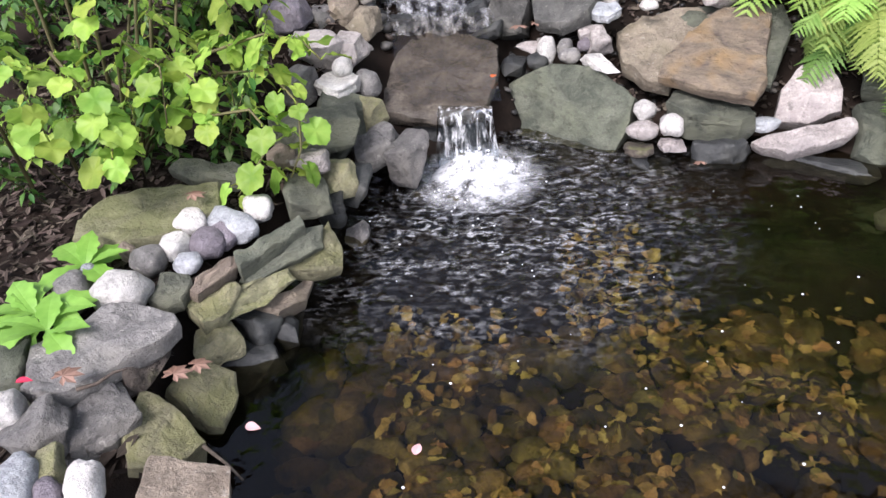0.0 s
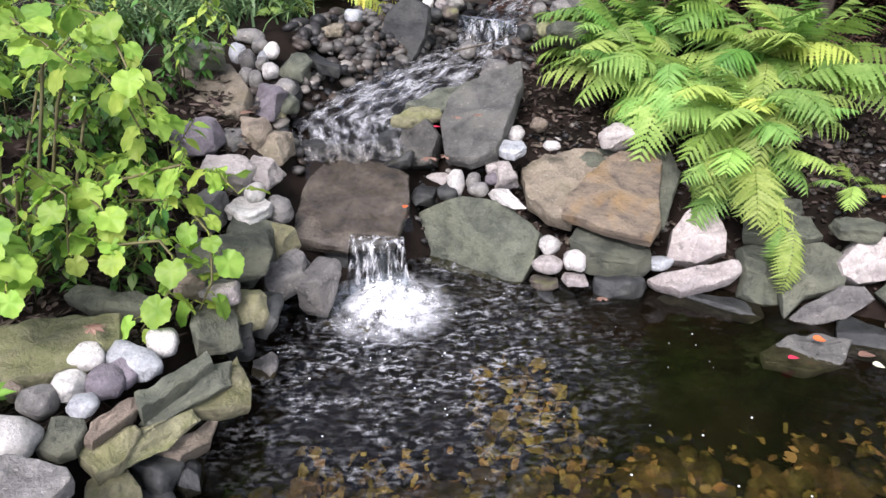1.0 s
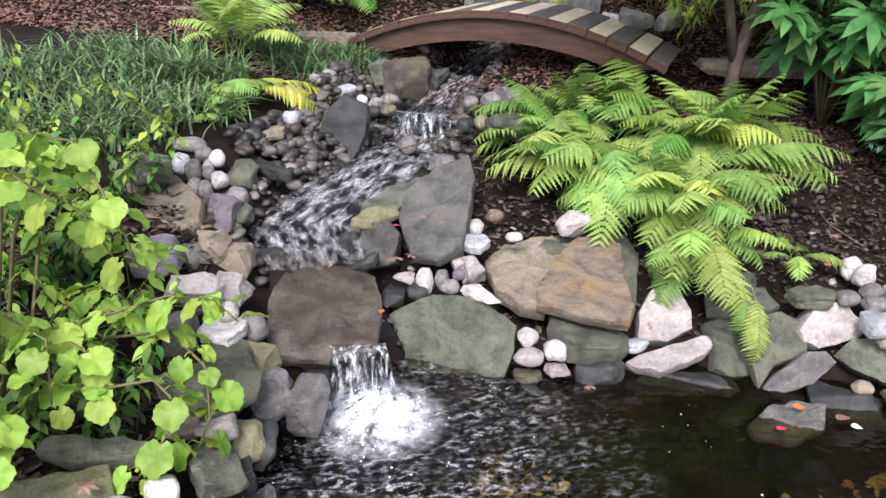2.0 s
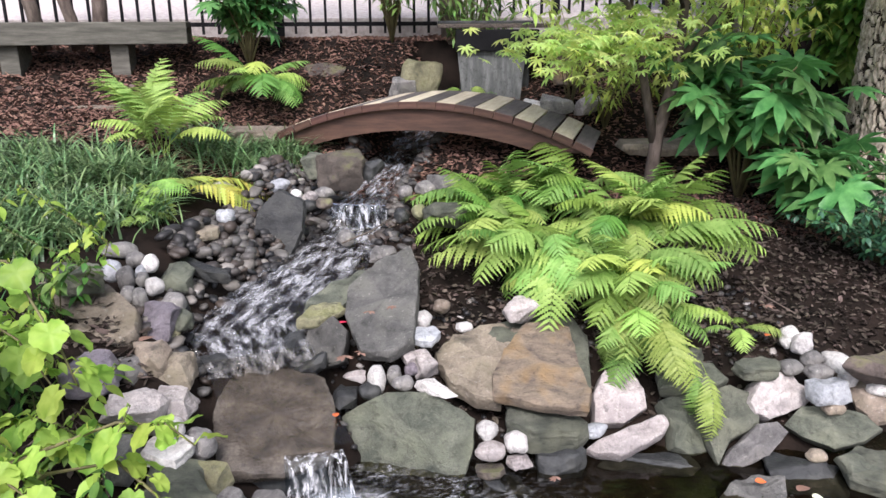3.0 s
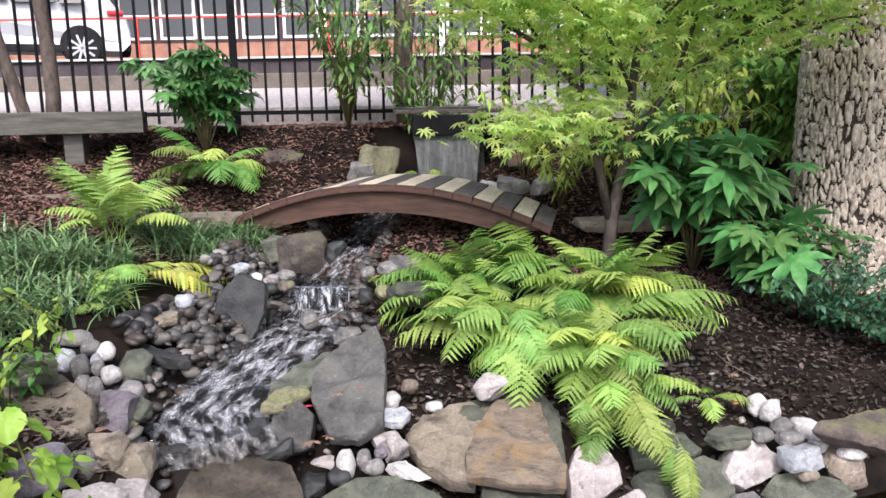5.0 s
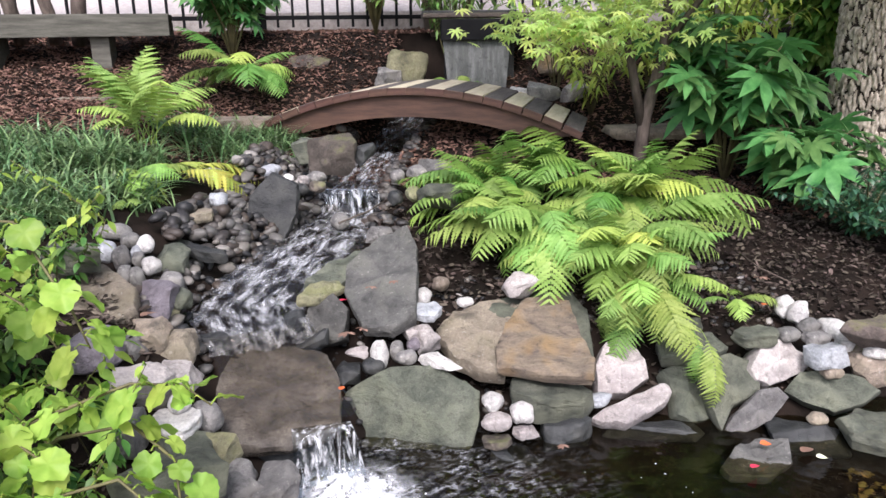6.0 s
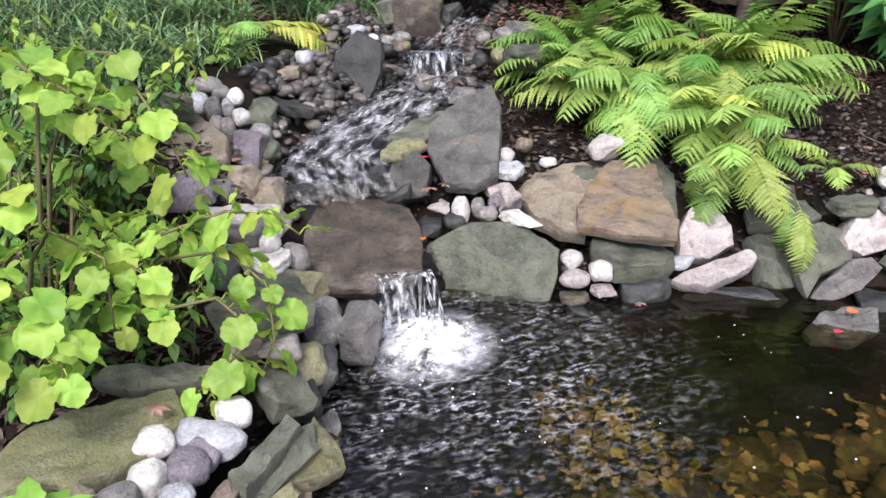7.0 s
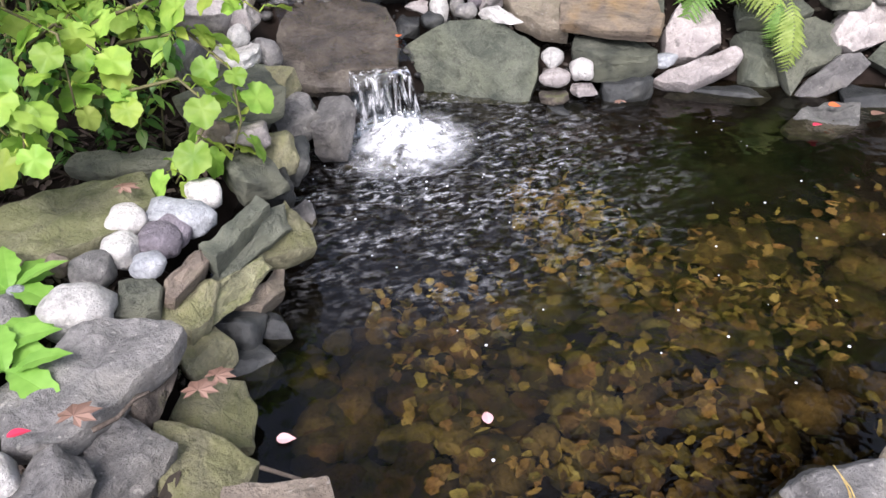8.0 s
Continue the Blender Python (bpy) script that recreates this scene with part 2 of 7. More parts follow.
M_GLASS = glass_mat("dark_window_glass", (0.02, 0.022, 0.026))


def water_mat(name, tint, scale, strength, ior=1.33, foam=None, centre=None, coord="Object", deep=False):
    """Clear water with a rippled gloss; foam: (scale, stretch, from, to, most), white for froth and for sky glints
    painted on ripples; centre: (x, y, radius) round which that white gathers.
    """
    m, n, l, b = shader(name)
    n.remove(b)
    clear = n.new("ShaderNodeBsdfRefraction" if deep else "ShaderNodeBsdfTransparent")
    clear.inputs["Color"].default_value = (*tint, 1)
    if deep:
        clear.inputs["IOR"].default_value = 1.33
        clear.inputs["Roughness"].default_value = 0.11
    gloss = n.new("ShaderNodeBsdfGlossy")
    gloss.inputs["Roughness"].default_value = 0.03
    fr = n.new("ShaderNodeFresnel")
    fr.inputs["IOR"].default_value = ior
    wave = noise_node(n, l, scale, 3, 0.55)
    bm_ = n.new("ShaderNodeBump")
    bm_.inputs["Strength"].default_value, bm_.inputs["Distance"].default_value = strength, 0.02
    l.new(wave.outputs[0], bm_.inputs["Height"])
    l.new(bm_.outputs[0], gloss.inputs["Normal"])
    l.new(bm_.outputs[0], fr.inputs["Normal"])
    if deep:
        l.new(bm_.outputs[0], clear.inputs["Normal"])
    mx = n.new("ShaderNodeMixShader")
    l.new(fr.outputs[0], mx.inputs[0])
    l.new(clear.outputs[0], mx.inputs[1])
    l.new(gloss.outputs[0], mx.inputs[2])
    top = mx.outputs[0]
    if foam:
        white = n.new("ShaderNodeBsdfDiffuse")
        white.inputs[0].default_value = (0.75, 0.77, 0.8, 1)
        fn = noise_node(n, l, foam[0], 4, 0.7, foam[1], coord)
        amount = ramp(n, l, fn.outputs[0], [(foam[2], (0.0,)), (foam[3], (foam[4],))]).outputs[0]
        if centre:
            tc = n.new("ShaderNodeTexCoord")
            mp = n.new("ShaderNodeMapping")
            mp.inputs["Location"].default_value = (-centre[0] / centre[2], -centre[1] / centre[2], 0)
            mp.inputs["Scale"].default_value = (1 / centre[2], 1 / centre[2], 0.0)
            gr = n.new("ShaderNodeTexGradient")
            gr.gradient_type = "SPHERICAL"
            l.new(tc.outputs["Object"], mp.inputs["Vector"])
            l.new(mp.outputs[0], gr.inputs["Vector"])
            mul = n.new("ShaderNodeMath")
            mul.operation = "MULTIPLY"
            l.new(amount, mul.inputs[0])
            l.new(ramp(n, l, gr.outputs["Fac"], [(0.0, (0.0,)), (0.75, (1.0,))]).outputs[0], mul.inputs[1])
            amount = mul.outputs[0]
        if centre and centre[2] > 0.5:
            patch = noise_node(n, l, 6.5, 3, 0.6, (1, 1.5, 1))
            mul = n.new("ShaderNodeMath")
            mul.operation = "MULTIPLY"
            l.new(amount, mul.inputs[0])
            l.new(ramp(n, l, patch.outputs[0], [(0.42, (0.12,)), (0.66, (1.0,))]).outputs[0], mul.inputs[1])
            amount = mul.outputs[0]
        mf = n.new("ShaderNodeMixShader")
        l.new(amount, mf.inputs[0])
        l.new(top, mf.inputs[1])
        l.new(white.outputs[0], mf.inputs[2])
        top = mf.outputs[0]
    l.new(top, n["Material Output"].inputs["Surface"])
    return m


# the pond's white patches are painted sky glints on the ripples round the fall
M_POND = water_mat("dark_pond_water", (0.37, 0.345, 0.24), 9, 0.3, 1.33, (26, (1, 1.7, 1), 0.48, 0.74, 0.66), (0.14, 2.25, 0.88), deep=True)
M_SPILL_WATER = water_mat("thin_sliding_water", (0.8, 0.77, 0.72), 30, 0.35, 1.4)
# white streaks here paint the sky's reflection on the stream's ripples, with some foam
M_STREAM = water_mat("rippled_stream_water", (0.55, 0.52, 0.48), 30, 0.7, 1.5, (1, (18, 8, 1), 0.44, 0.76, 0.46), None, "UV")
M_FALL = water_mat("falling_water", (0.74, 0.8, 0.85), 20, 0.3, 1.25, (1, (55, 55, 2.2), 0.48, 0.72, 0.6))
M_FOAM = water_mat("white_foam", (0.9, 0.92, 0.95), 40, 0.8, 1.2, (18, (1, 1, 1), 0.34, 0.62, 0.95), (0, 0, 0.27))
M_BUBBLE_GLINT = plain("white_bubble_and_glint", (0.7, 0.72, 0.75), (0.8, 0.82, 0.85), 0.2, 9, 90, 0)

# ---- building helpers ----
def mesh_of(name, verts, faces, smooth=False):
    me = bpy.data.meshes.new(name)
    me.from_pydata([tuple(v) for v in verts], [], [tuple(f) for f in faces])
    me.update()
    if smooth:
        me.shade_smooth()
    return me


def part(name, bm, material, parent=None, label="", smooth=False, at=None):
    """Links a bmesh or mesh as one object, under a thing or a part."""
    if isinstance(bm, bmesh.types.BMesh):
        me = bpy.data.meshes.new(name)
        bm.normal_update()
        bm.to_mesh(me)
        bm.free()
        if smooth:
            me.shade_smooth()
    else:
        me = bm
    if material and not me.materials:
        me.materials.append(material)
    ob = new(name, me)
    if parent:
        ob.parent = parent
    if at is not None:
        ob.matrix_basis = at
    if label:
        ob["label"] = label
    return ob


def thing(name, label, category, at=None, group="", kind=""):
    ob = tagged(new(name), label, category, group, kind)
    ob.empty_display_size = 0.05
    if at is not None:
        ob.matrix_basis = at
    return ob


def box(bm, x, y, z, sx, sy, sz, bevel=0.0, m=None):
    """A box with rounded edges, centred at x, y, z."""
    got = bmesh.ops.create_cube(bm, size=1)["verts"]
    bmesh.ops.scale(bm, verts=got, vec=(sx, sy, sz))
    if bevel:
        edges = list({e for v in got for e in v.link_edges})
        got = bmesh.ops.bevel(bm, geom=edges, offset=bevel, segments=2, affect="EDGES", profile=0.6)["verts"]
    bmesh.ops.translate(bm, verts=got, vec=(x, y, z))
    if m is not None:
        bmesh.ops.transform(bm, matrix=m, verts=got)
    return got


def boxed(x, y, z, sx, sy, sz, bevel=0.004, m=None):
    bm = bmesh.new()
    box(bm, x, y, z, sx, sy, sz, bevel, m)
    return bm


def tube_data(points, radii, sides=8):
    """Rings round a line of points: vertices and faces of a tapered limb."""
    verts, faces = [], []
    pts = [Vector(p) for p in points]
    side = Vector((1, 0.13, 0.07))
    for i, p in enumerate(pts):
        d = (pts[min(i + 1, len(pts) - 1)] - pts[max(i - 1, 0)]).normalized()
        u = side - d * side.dot(d)
        u = u.normalized() if u.length > 1e-4 else d.orthogonal().normalized()
        v = d.cross(u)
        for k in range(sides):
            a = 2 * math.pi * k / sides
            verts.append(p + (u * math.cos(a) + v * math.sin(a)) * radii[i])
    for i in range(len(pts) - 1):
        for k in range(sides):
            a, b = i * sides + k, i * sides + (k + 1) % sides
            faces.append((a, b, b + sides, a + sides))
    faces.append(tuple(range(sides))[::-1])
    n = (len(pts) - 1) * sides
    faces.append(tuple(range(n, n + sides)))
    return verts, faces


def joined(lumps):
    """One list of vertices and faces from many."""
    verts, faces = [], []
    for v, f in lumps:
        k = len(verts)
        verts.extend(v)
        faces.extend([tuple(i + k for i in q) for q in f])
    return verts, faces


def lerp_line(pts, s):
    """The value at s of a broken line of (s, value) pairs."""
    xs, ys = [p[0] for p in pts], [p[1] for p in pts]
    return float(np.interp(s, xs, ys))


def view(s, d, z=0.0):
    """A place by how far aside and how far ahead it lies of the bank's standing point."""
    return Vector((-0.36 + 0.913 * s + 0.408 * d, 0.28 - 0.408 * s + 0.913 * d, z))


VIEW_TURN = -24.1


# ---- the lie of the land ----
FAR_EDGE = [(-0.6, 2.38), (-0.3, 2.4), (0.0, 2.5), (0.2, 2.66), (0.6, 2.6), (0.83, 2.47), (1.2, 2.42), (1.45, 2.25), (1.7, 2.12), (2.2, 1.9), (2.7, 1.55), (3.0, 1.15), (3.2, 0.5)]
LEFT_EDGE = [(-1.0, 0.1), (0.0, -0.1), (0.5, -0.3), (0.9, -0.42), (1.3, -0.58), (1.6, -0.6), (2.0, -0.47), (2.4, -0.36), (2.6, -0.3)]
NEAR_EDGE = [(-1.0, 0.9), (0.0, 0.74), (0.6, 0.84), (1.2, 0.8), (2.4, 0.72), (3.0, 0.95), (3.4, 1.3)]
STREAM = [(2.6, 0.02, 0.19, 0.17), (2.85, -0.03, 0.24, 0.2), (3.0, -0.05, 0.29, 0.2), (3.15, -0.06, 0.36, 0.19), (3.35, -0.08, 0.42, 0.21), (3.65, 0.18, 0.485, 0.25),
          (3.9, 0.38, 0.52, 0.22), (4.2, 0.58, 0.54, 0.16), (4.32, 0.64, 0.55, 0.14), (4.4, 0.68, 0.645, 0.14), (4.9, 1.0, 0.69, 0.16), (5.5, 1.4, 0.78, 0.2), (6.0, 1.9, 0.92, 0.25), (6.3, 2.1, 1.05, 0.25)]


def stream_at(y):
    ys = [p[0] for p in STREAM]
    return tuple(float(np.interp(y, ys, [p[i] for p in STREAM])) for i in (1, 2, 3))


def bank_z(x, y):
    d = max(0.0, y - (lerp_line(FAR_EDGE, x) if x < 2.0 else 2.0))
    z = 0.0 + 0.5 * min(max(0.0, d - 0.06), 0.5) + (0.27 if x < 2.0 else 0.2) * max(0.0, d - 0.5)
    if x > 0.15 and d > 0:
        z -= 0.085 * min(1.0, max(0.0, (0.8 - d) / 0.35))
    if x < -0.1:
        z += min(0.2, 0.42 * (-0.1 - x)) * min(1.0, max(0.0, (y - 2.2) / 0.5)) * min(1.0, max(0.0, (6.0 - y) / 1.5))
    d = 0.408 * (x + 0.36) + 0.913 * (y - 0.28)
    z = max(z, min(1.5, 1.5 - 0.6 * (6.35 - d))) if y > 4 and d < 9 else z
    z = min(z, 1.5 + 0.02 * max(0.0, d - 6.5)) if d < 9 else 1.55
    if x < -0.4 and y < 2.9:
        z = max(z, 0.17)
    if y < 1.4:
        z = min(z, 0.1 + 0.07 * max(0.0, (y - 0.6) / 0.8))
    return z


def ground_z(x, y):
    z = bank_z(x, y)
    inside = min(lerp_line(FAR_EDGE, x) - y, x - lerp_line(LEFT_EDGE, y), y - lerp_line(NEAR_EDGE, x), 3.3 - x)
    if y < 2.8 and inside > -0.2:
        k = min(1.0, max(0.0, (inside + 0.2) / 0.24))
        k = k * k * (3 - 2 * k)
        z = z * (1 - k) + (-0.3 - 0.1 * min(1.0, max(0.0, inside))) * k
    if 2.8 < y < 6.4:
        cx, cz, hw = stream_at(y)
        off = abs(x - cx) / hw
        if off < 1.7:
            k = 1.0 if off < 0.95 else max(0.0, 1 - (off - 0.95) / 0.75)
            k = k * k * (3 - 2 * k)
            z = z * (1 - k) + (cz - 0.045) * k
    near = 1.0 if abs(x) < 6 and -1 < y < 9 else 0.0
    z += near * (0.03 * noise.noise((x * 2.2, y * 2.2, 3.1)) + 0.012 * noise.noise((x * 9, y * 9, 7.7)))
    return z


def build_ground():
    xs = sorted(set([-400, -150, -60, -25, -12, -8] + [round(-5 + 0.25 * i, 3) for i in range(15)] + [round(-1.4 + 0.045 * i, 3) for i in range(112)]
                    + [round(3.7 + 0.2 * i, 3) for i in range(20)] + [9, 14, 25, 60, 150, 400]))
    ys = sorted(set([-400, -150, -60, -25, -10, -4, -1.5, -0.5, 0.1] + [round(0.4 + 0.045 * i, 3) for i in range(120)]
                    + [round(5.9 + 0.15 * i, 3) for i in range(22)] + [10, 14, 25, 60, 150, 400]))
    verts = [(x, y, ground_z(x, y)) for y in ys for x in xs]
    w = len(xs)
    faces = [(j * w + i, j * w + i + 1, (j + 1) * w + i + 1, (j + 1) * w + i) for j in range(len(ys) - 1) for i in range(w - 1)]
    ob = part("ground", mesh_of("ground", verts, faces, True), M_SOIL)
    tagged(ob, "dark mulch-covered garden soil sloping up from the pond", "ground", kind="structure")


build_ground()

# ---- water ----
FALL = Vector((0.08, 2.45, 0.0))


def build_pond_water():
    xs = np.arange(-0.8, 3.4, 0.0135)
    ys = np.arange(0.3, 2.85, 0.0135)
    verts = []
    for y in ys:
        for x in xs:
            r = math.hypot(x - FALL.x, (y - FALL.y))
            fade = math.exp(-(r / 0.62) ** 1.5)
            q = 1 + 0.4 * noise.noise((x * 3, y * 3, 8))
            h = fade * (0.014 * noise.noise((x * 13, y * 19, 0.3)) + 0.008 * noise.noise((x * 28, y * 36, 3.0)) + 0.0045 * math.sin(r * 80 * q))
            calm = max(0.0, noise.noise((x * 1.7, y * 1.7, 4.0)))
            h += 0.003 * noise.noise((x * 5, y * 7, 9.0)) + (0.0012 + 0.004 * calm) * noise.noise((x * 23, y * 27, 2.0))
            verts.append((x, y, h))
    w = len(xs)
    faces = [(j * w + i, j * w + i + 1, (j + 1) * w + i + 1, (j + 1) * w + i) for j in range(len(ys) - 1) for i in range(w - 1)]
    ob = part("water", mesh_of("pond_water", verts, faces, True), M_POND)
    ob.visible_shadow = False
    tagged(ob, "clear dark pond water rippling round the cascade", "water", kind="structure")


build_pond_water()


def build_stream():
    rows = np.arange(3.08, 6.2, 0.018)
    verts, cols = [], 33
    for y in rows:
        cx, cz, hw = stream_at(y)
        drop = 1.0 if 4.3 < y < 4.42 else 0.0
        for i in range(cols):
            s = -1 + 2 * i / (cols - 1)
            x = cx + s * hw * 1.25
            h = 0.02 * noise.noise((x * 14, y * 9, 1.1)) + 0.012 * noise.noise((x * 30, y * 22, 4.4))
            verts.append((x, y, cz + (h if not drop else h * 0.4) - 0.03 * abs(s) ** 4))
    faces = [(j * cols + i, j * cols + i + 1, (j + 1) * cols + i + 1, (j + 1) * cols + i) for j in range(len(rows) - 1) for i in range(cols - 1)]
    me = mesh_of("stream_water", verts, faces, True)
    uv = me.uv_layers.new(name="flow")
    for loop in me.loops:
        j, i = divmod(loop.vertex_index, cols)
        uv.data[loop.index].uv = (0.5 * i / (cols - 1), 0.021 * j)
    ob = part("stream_water", me, M_STREAM)
    ob.visible_shadow = False
    tagged(ob, "shallow rippling stream running down between stones", "water", kind="structure")
    # thin sheet on the spill slab
    verts, rows = [], np.arange(2.61, 3.14, 0.02)
    for y in rows:
        cx, cz, hw = stream_at(y)
        for i in range(cols):
            s = -1 + 2 * i / (cols - 1)
            x = cx + s * hw * 0.98
            verts.append((x, y, cz + 0.036 + 0.005 * noise.noise((x * 13, y * 20, 8)) + 0.003 * noise.noise((x * 34, y * 50, 3))))
    faces = [(j * cols + i, j * cols + i + 1, (j + 1) * cols + i + 1, (j + 1) * cols + i) for j in range(len(rows) - 1) for i in range(cols - 1)]
    ob = part("spill_water", mesh_of("spill_water", verts, faces, True), M_SPILL_WATER)
    ob.visible_shadow = False
    tagged(ob, "thin clear water sheet sliding over the spill slab", "water", kind="structure")


build_stream()


def fall_sheet(name, left, right, drop, reach, label, cols=40, rows=14):
    """A curtain of water that leaves a lip between two points and curves down."""
    a, b = Vector(left), Vector(right)
    out = Vector((b.y - a.y, a.x - b.x, 0)).normalized()
    verts = []
    for j in range(rows):
        k = j / (rows - 1)
        for i in range(cols):
            s = i / (cols - 1)
            p = a.lerp(b, s * (1 + 0.22 * k)) + out * reach * math.sqrt(k) * (1 + 0.5 * noise.noise((s * 7, 0, 3)))
            p.z -= drop * k * k if k < 0.3 else drop * (k * 1.13 - 0.13 - 0.119 * (1 - k))
            p += out * 0.014 * min(1.0, 4 * k) * noise.noise((s * 14, k * 2, 6))
            verts.append(p)
    faces = [(j * cols + i, j * cols + i + 1, (j + 1) * cols + i + 1, (j + 1) * cols + i) for j in range(rows - 1) for i in range(cols - 1)]
    ob = part(name, mesh_of(name, verts, faces, True), M_FALL)
    ob.visible_shadow = False
    return tagged(ob, label, "waterfall", kind="structure")


fall_sheet("waterfall", (-0.05, 2.645, 0.205), (0.15, 2.61, 0.205), 0.21, 0.11, "small clear waterfall pouring off a stone lip")
fall_sheet("waterfall", (0.53, 4.42, 0.665), (0.82, 4.29, 0.66), 0.15, 0.06, "low waterfall between dark pebbles in the stream")


def build_foam():
    verts, faces, n = [], [], 64
    for j in range(n + 1):
        for i in range(n + 1):
            x, y = (i / n - 0.5) * 0.66, (j / n - 0.5) * 0.66
            r = math.hypot(x, y * 1.15)
            h = 0.085 * math.exp(-(r / 0.1) ** 2) + math.exp(-(r / 0.17) ** 2) * (0.04 * noise.noise((x * 16, y * 16, 2)) + 0.018 * noise.noise((x * 38, y * 38, 5)))
            verts.append((x, y, h + 0.008 - 0.05 * max(0.0, r - 0.2)))
    for j in range(n):
        for i in range(n):
            a = j * (n + 1) + i
            faces.append((a, a + 1, a + n + 2, a + n + 1))
    ob = part("foam", mesh_of("foam", verts, faces, True), M_FOAM, at=pose(*FALL))
    ob.visible_shadow = False
    tagged(ob, "white bubbling foam below the waterfall", "foam", kind="stuff")
    rnd = random.Random(4)
    lumps = []
    base = bmesh.new()
    bmesh.ops.create_icosphere(base, subdivisions=1, radius=1)
    bv = [v.co.copy() for v in base.verts]
    bf = [tuple(v.index for v in f.verts) for f in base.faces]
    base.free()
    for i in range(165):
        if i < 110:
            r, a = abs(rnd.gauss(0, 0.13)), rnd.uniform(0, 6.283)
            c = Vector((FALL.x + r * math.cos(a), FALL.y + r * math.sin(a), 0.01 + max(0.0, 0.12 - 0.6 * r) * rnd.random()))
            s = Vector((1, 1, 1)) * rnd.uniform(0.0015, 0.004)
        else:
            # away from the fall the white specks stand for glints on the water
            c = Vector((rnd.uniform(-0.5, 1.9), rnd.uniform(0.8, 2.4), 0.002))
            c = c.lerp(FALL, rnd.random() * 0.4)
            s = Vector((1, 1, 0.5)) * rnd.uniform(0.0015, 0.0045)
            if c.x < -0.35:
                continue
        lumps.append(([c + Vector((v.x * s.x, v.y * s.y, v.z * s.z)) for v in bv], bf))
    ob = part("bubbles", mesh_of("bubbles", *joined(lumps), True), M_BUBBLE_GLINT)
    tagged(ob, "small white bubbles and drops, and white specks painted as glints, on the pond water", "bubbles", kind="stuff")


build_foam()

# ---- stones ----
def ball(subdivisions):
    bm = bmesh.new()
    bmesh.ops.create_icosphere(bm, subdivisions=subdivisions, radius=1)
    v = np.array([x.co[:] for x in bm.verts])
    f = [tuple(x.index for x in q.verts) for q in bm.faces]
    bm.free()
    return v, f


BALLS = {k: ball(k) for k in (1, 2, 3, 4)}


def pebble_mesh(size, seed):
    rng = np.random.default_rng(seed)
    v, f = BALLS[3]
    off = rng.uniform(-50, 50, 3)
    v = np.sign(v) * np.abs(v) ** rng.uniform(0.78, 0.95)
    low = np.array([noise.noise(tuple(q * 1.2 + off)) for q in v])
    v = v * (1 + 0.26 * low)[:, None]
    v -= (v.max(0) + v.min(0)) / 2
    v /= (v.max(0) - v.min(0)) * 0.96
    return mesh_of("stone", v * np.array(size), f, True)


def stone_mesh(size, shape, seed):
    """A pebble, a layered slab (a prism on an uneven outline) or a faceted boulder of that size."""
    if shape == "p":
        return pebble_mesh(size, seed)
    rng = np.random.default_rng(seed)
    pts = []
    if shape == "s":
        n = int(rng.integers(6, 9))
        for a in (np.arange(n) + rng.uniform(-0.3, 0.3, n)) * 2 * math.pi / n + rng.uniform(0, 1):
            c, q = math.cos(a), math.sin(a)
            r = (abs(c) ** 4 + abs(q) ** 4) ** -0.25 * rng.uniform(0.8, 1.0)
            top = rng.uniform(0.9, 1.0)
            pts.append((r * c * top, r * q * top, 0.5 + rng.uniform(-0.14, 0.0)))
            pts.append((r * c, r * q, rng.uniform(-0.15, 0.2)))
            pts.append((r * c * 0.88, r * q * 0.88, -0.5 + rng.uniform(0, 0.1)))
    else:
        for d in rng.normal(size=(14, 3)):
            d = d / np.linalg.norm(d)
            d = np.sign(d) * np.abs(d) ** 0.55
            pts.append(tuple(d * rng.uniform(0.82, 1.0)))
    pts = np.array(pts)
    pts -= (pts.max(0) + pts.min(0)) / 2
    pts = pts / (pts.max(0) - pts.min(0)) * np.array(size) * 1.02
    bm = bmesh.new()
    for q in pts:
        bm.verts.new(q)
    got = bmesh.ops.convex_hull(bm, input=bm.verts)
    junk = {e for e in got["geom_interior"] + got["geom_unused"] if isinstance(e, bmesh.types.BMVert)}
    bmesh.ops.delete(bm, geom=list(junk), context="VERTS")
    small = min(size)
    bmesh.ops.dissolve_limit(bm, angle_limit=radians(9), verts=bm.verts, edges=bm.edges)
    bmesh.ops.bevel(bm, geom=bm.edges[:], offset=0.022 * small, segments=1, affect="EDGES", clamp_overlap=True, profile=0.55)
    bmesh.ops.triangulate(bm, faces=bm.faces[:])
    for _ in range(3):
        longs = [e for e in bm.edges if e.calc_length() > max(0.03, 0.16 * max(size))]
        if not longs:
            break
        bmesh.ops.subdivide_edges(bm, edges=longs, cuts=1)
        bmesh.ops.triangulate(bm, faces=[f for f in bm.faces if len(f.verts) > 3])
    longs = [e for e in bm.edges if e.calc_length() > 0.02]
    if len(bm.edges) < 4000:
        bmesh.ops.subdivide_edges(bm, edges=longs, cuts=1)
        bmesh.ops.triangulate(bm, faces=[f for f in bm.faces if len(f.verts) > 3])
    bm.normal_update()
    off = Vector(rng.uniform(-50, 50, 3))
    for v in bm.verts:
        c = v.co
        h = 0.05 * small * noise.noise(c * (2.2 / max(size)) + off) + 0.007 * noise.noise(c * 22 + off) + 0.003 * noise.noise(c * 60 + off)
        if shape == "s":
            side = 1 - abs(v.normal.z)
            h += side * 0.007 * noise.noise((c.x * 13, c.y * 13, c.z * 60))
        v.co = c + v.normal * h
    me = bpy.data.meshes.new("stone")
    bm.to_mesh(me)
    bm.free()
    me.shade_smooth()
    me.set_sharp_from_angle(angle=radians(26))
    return me


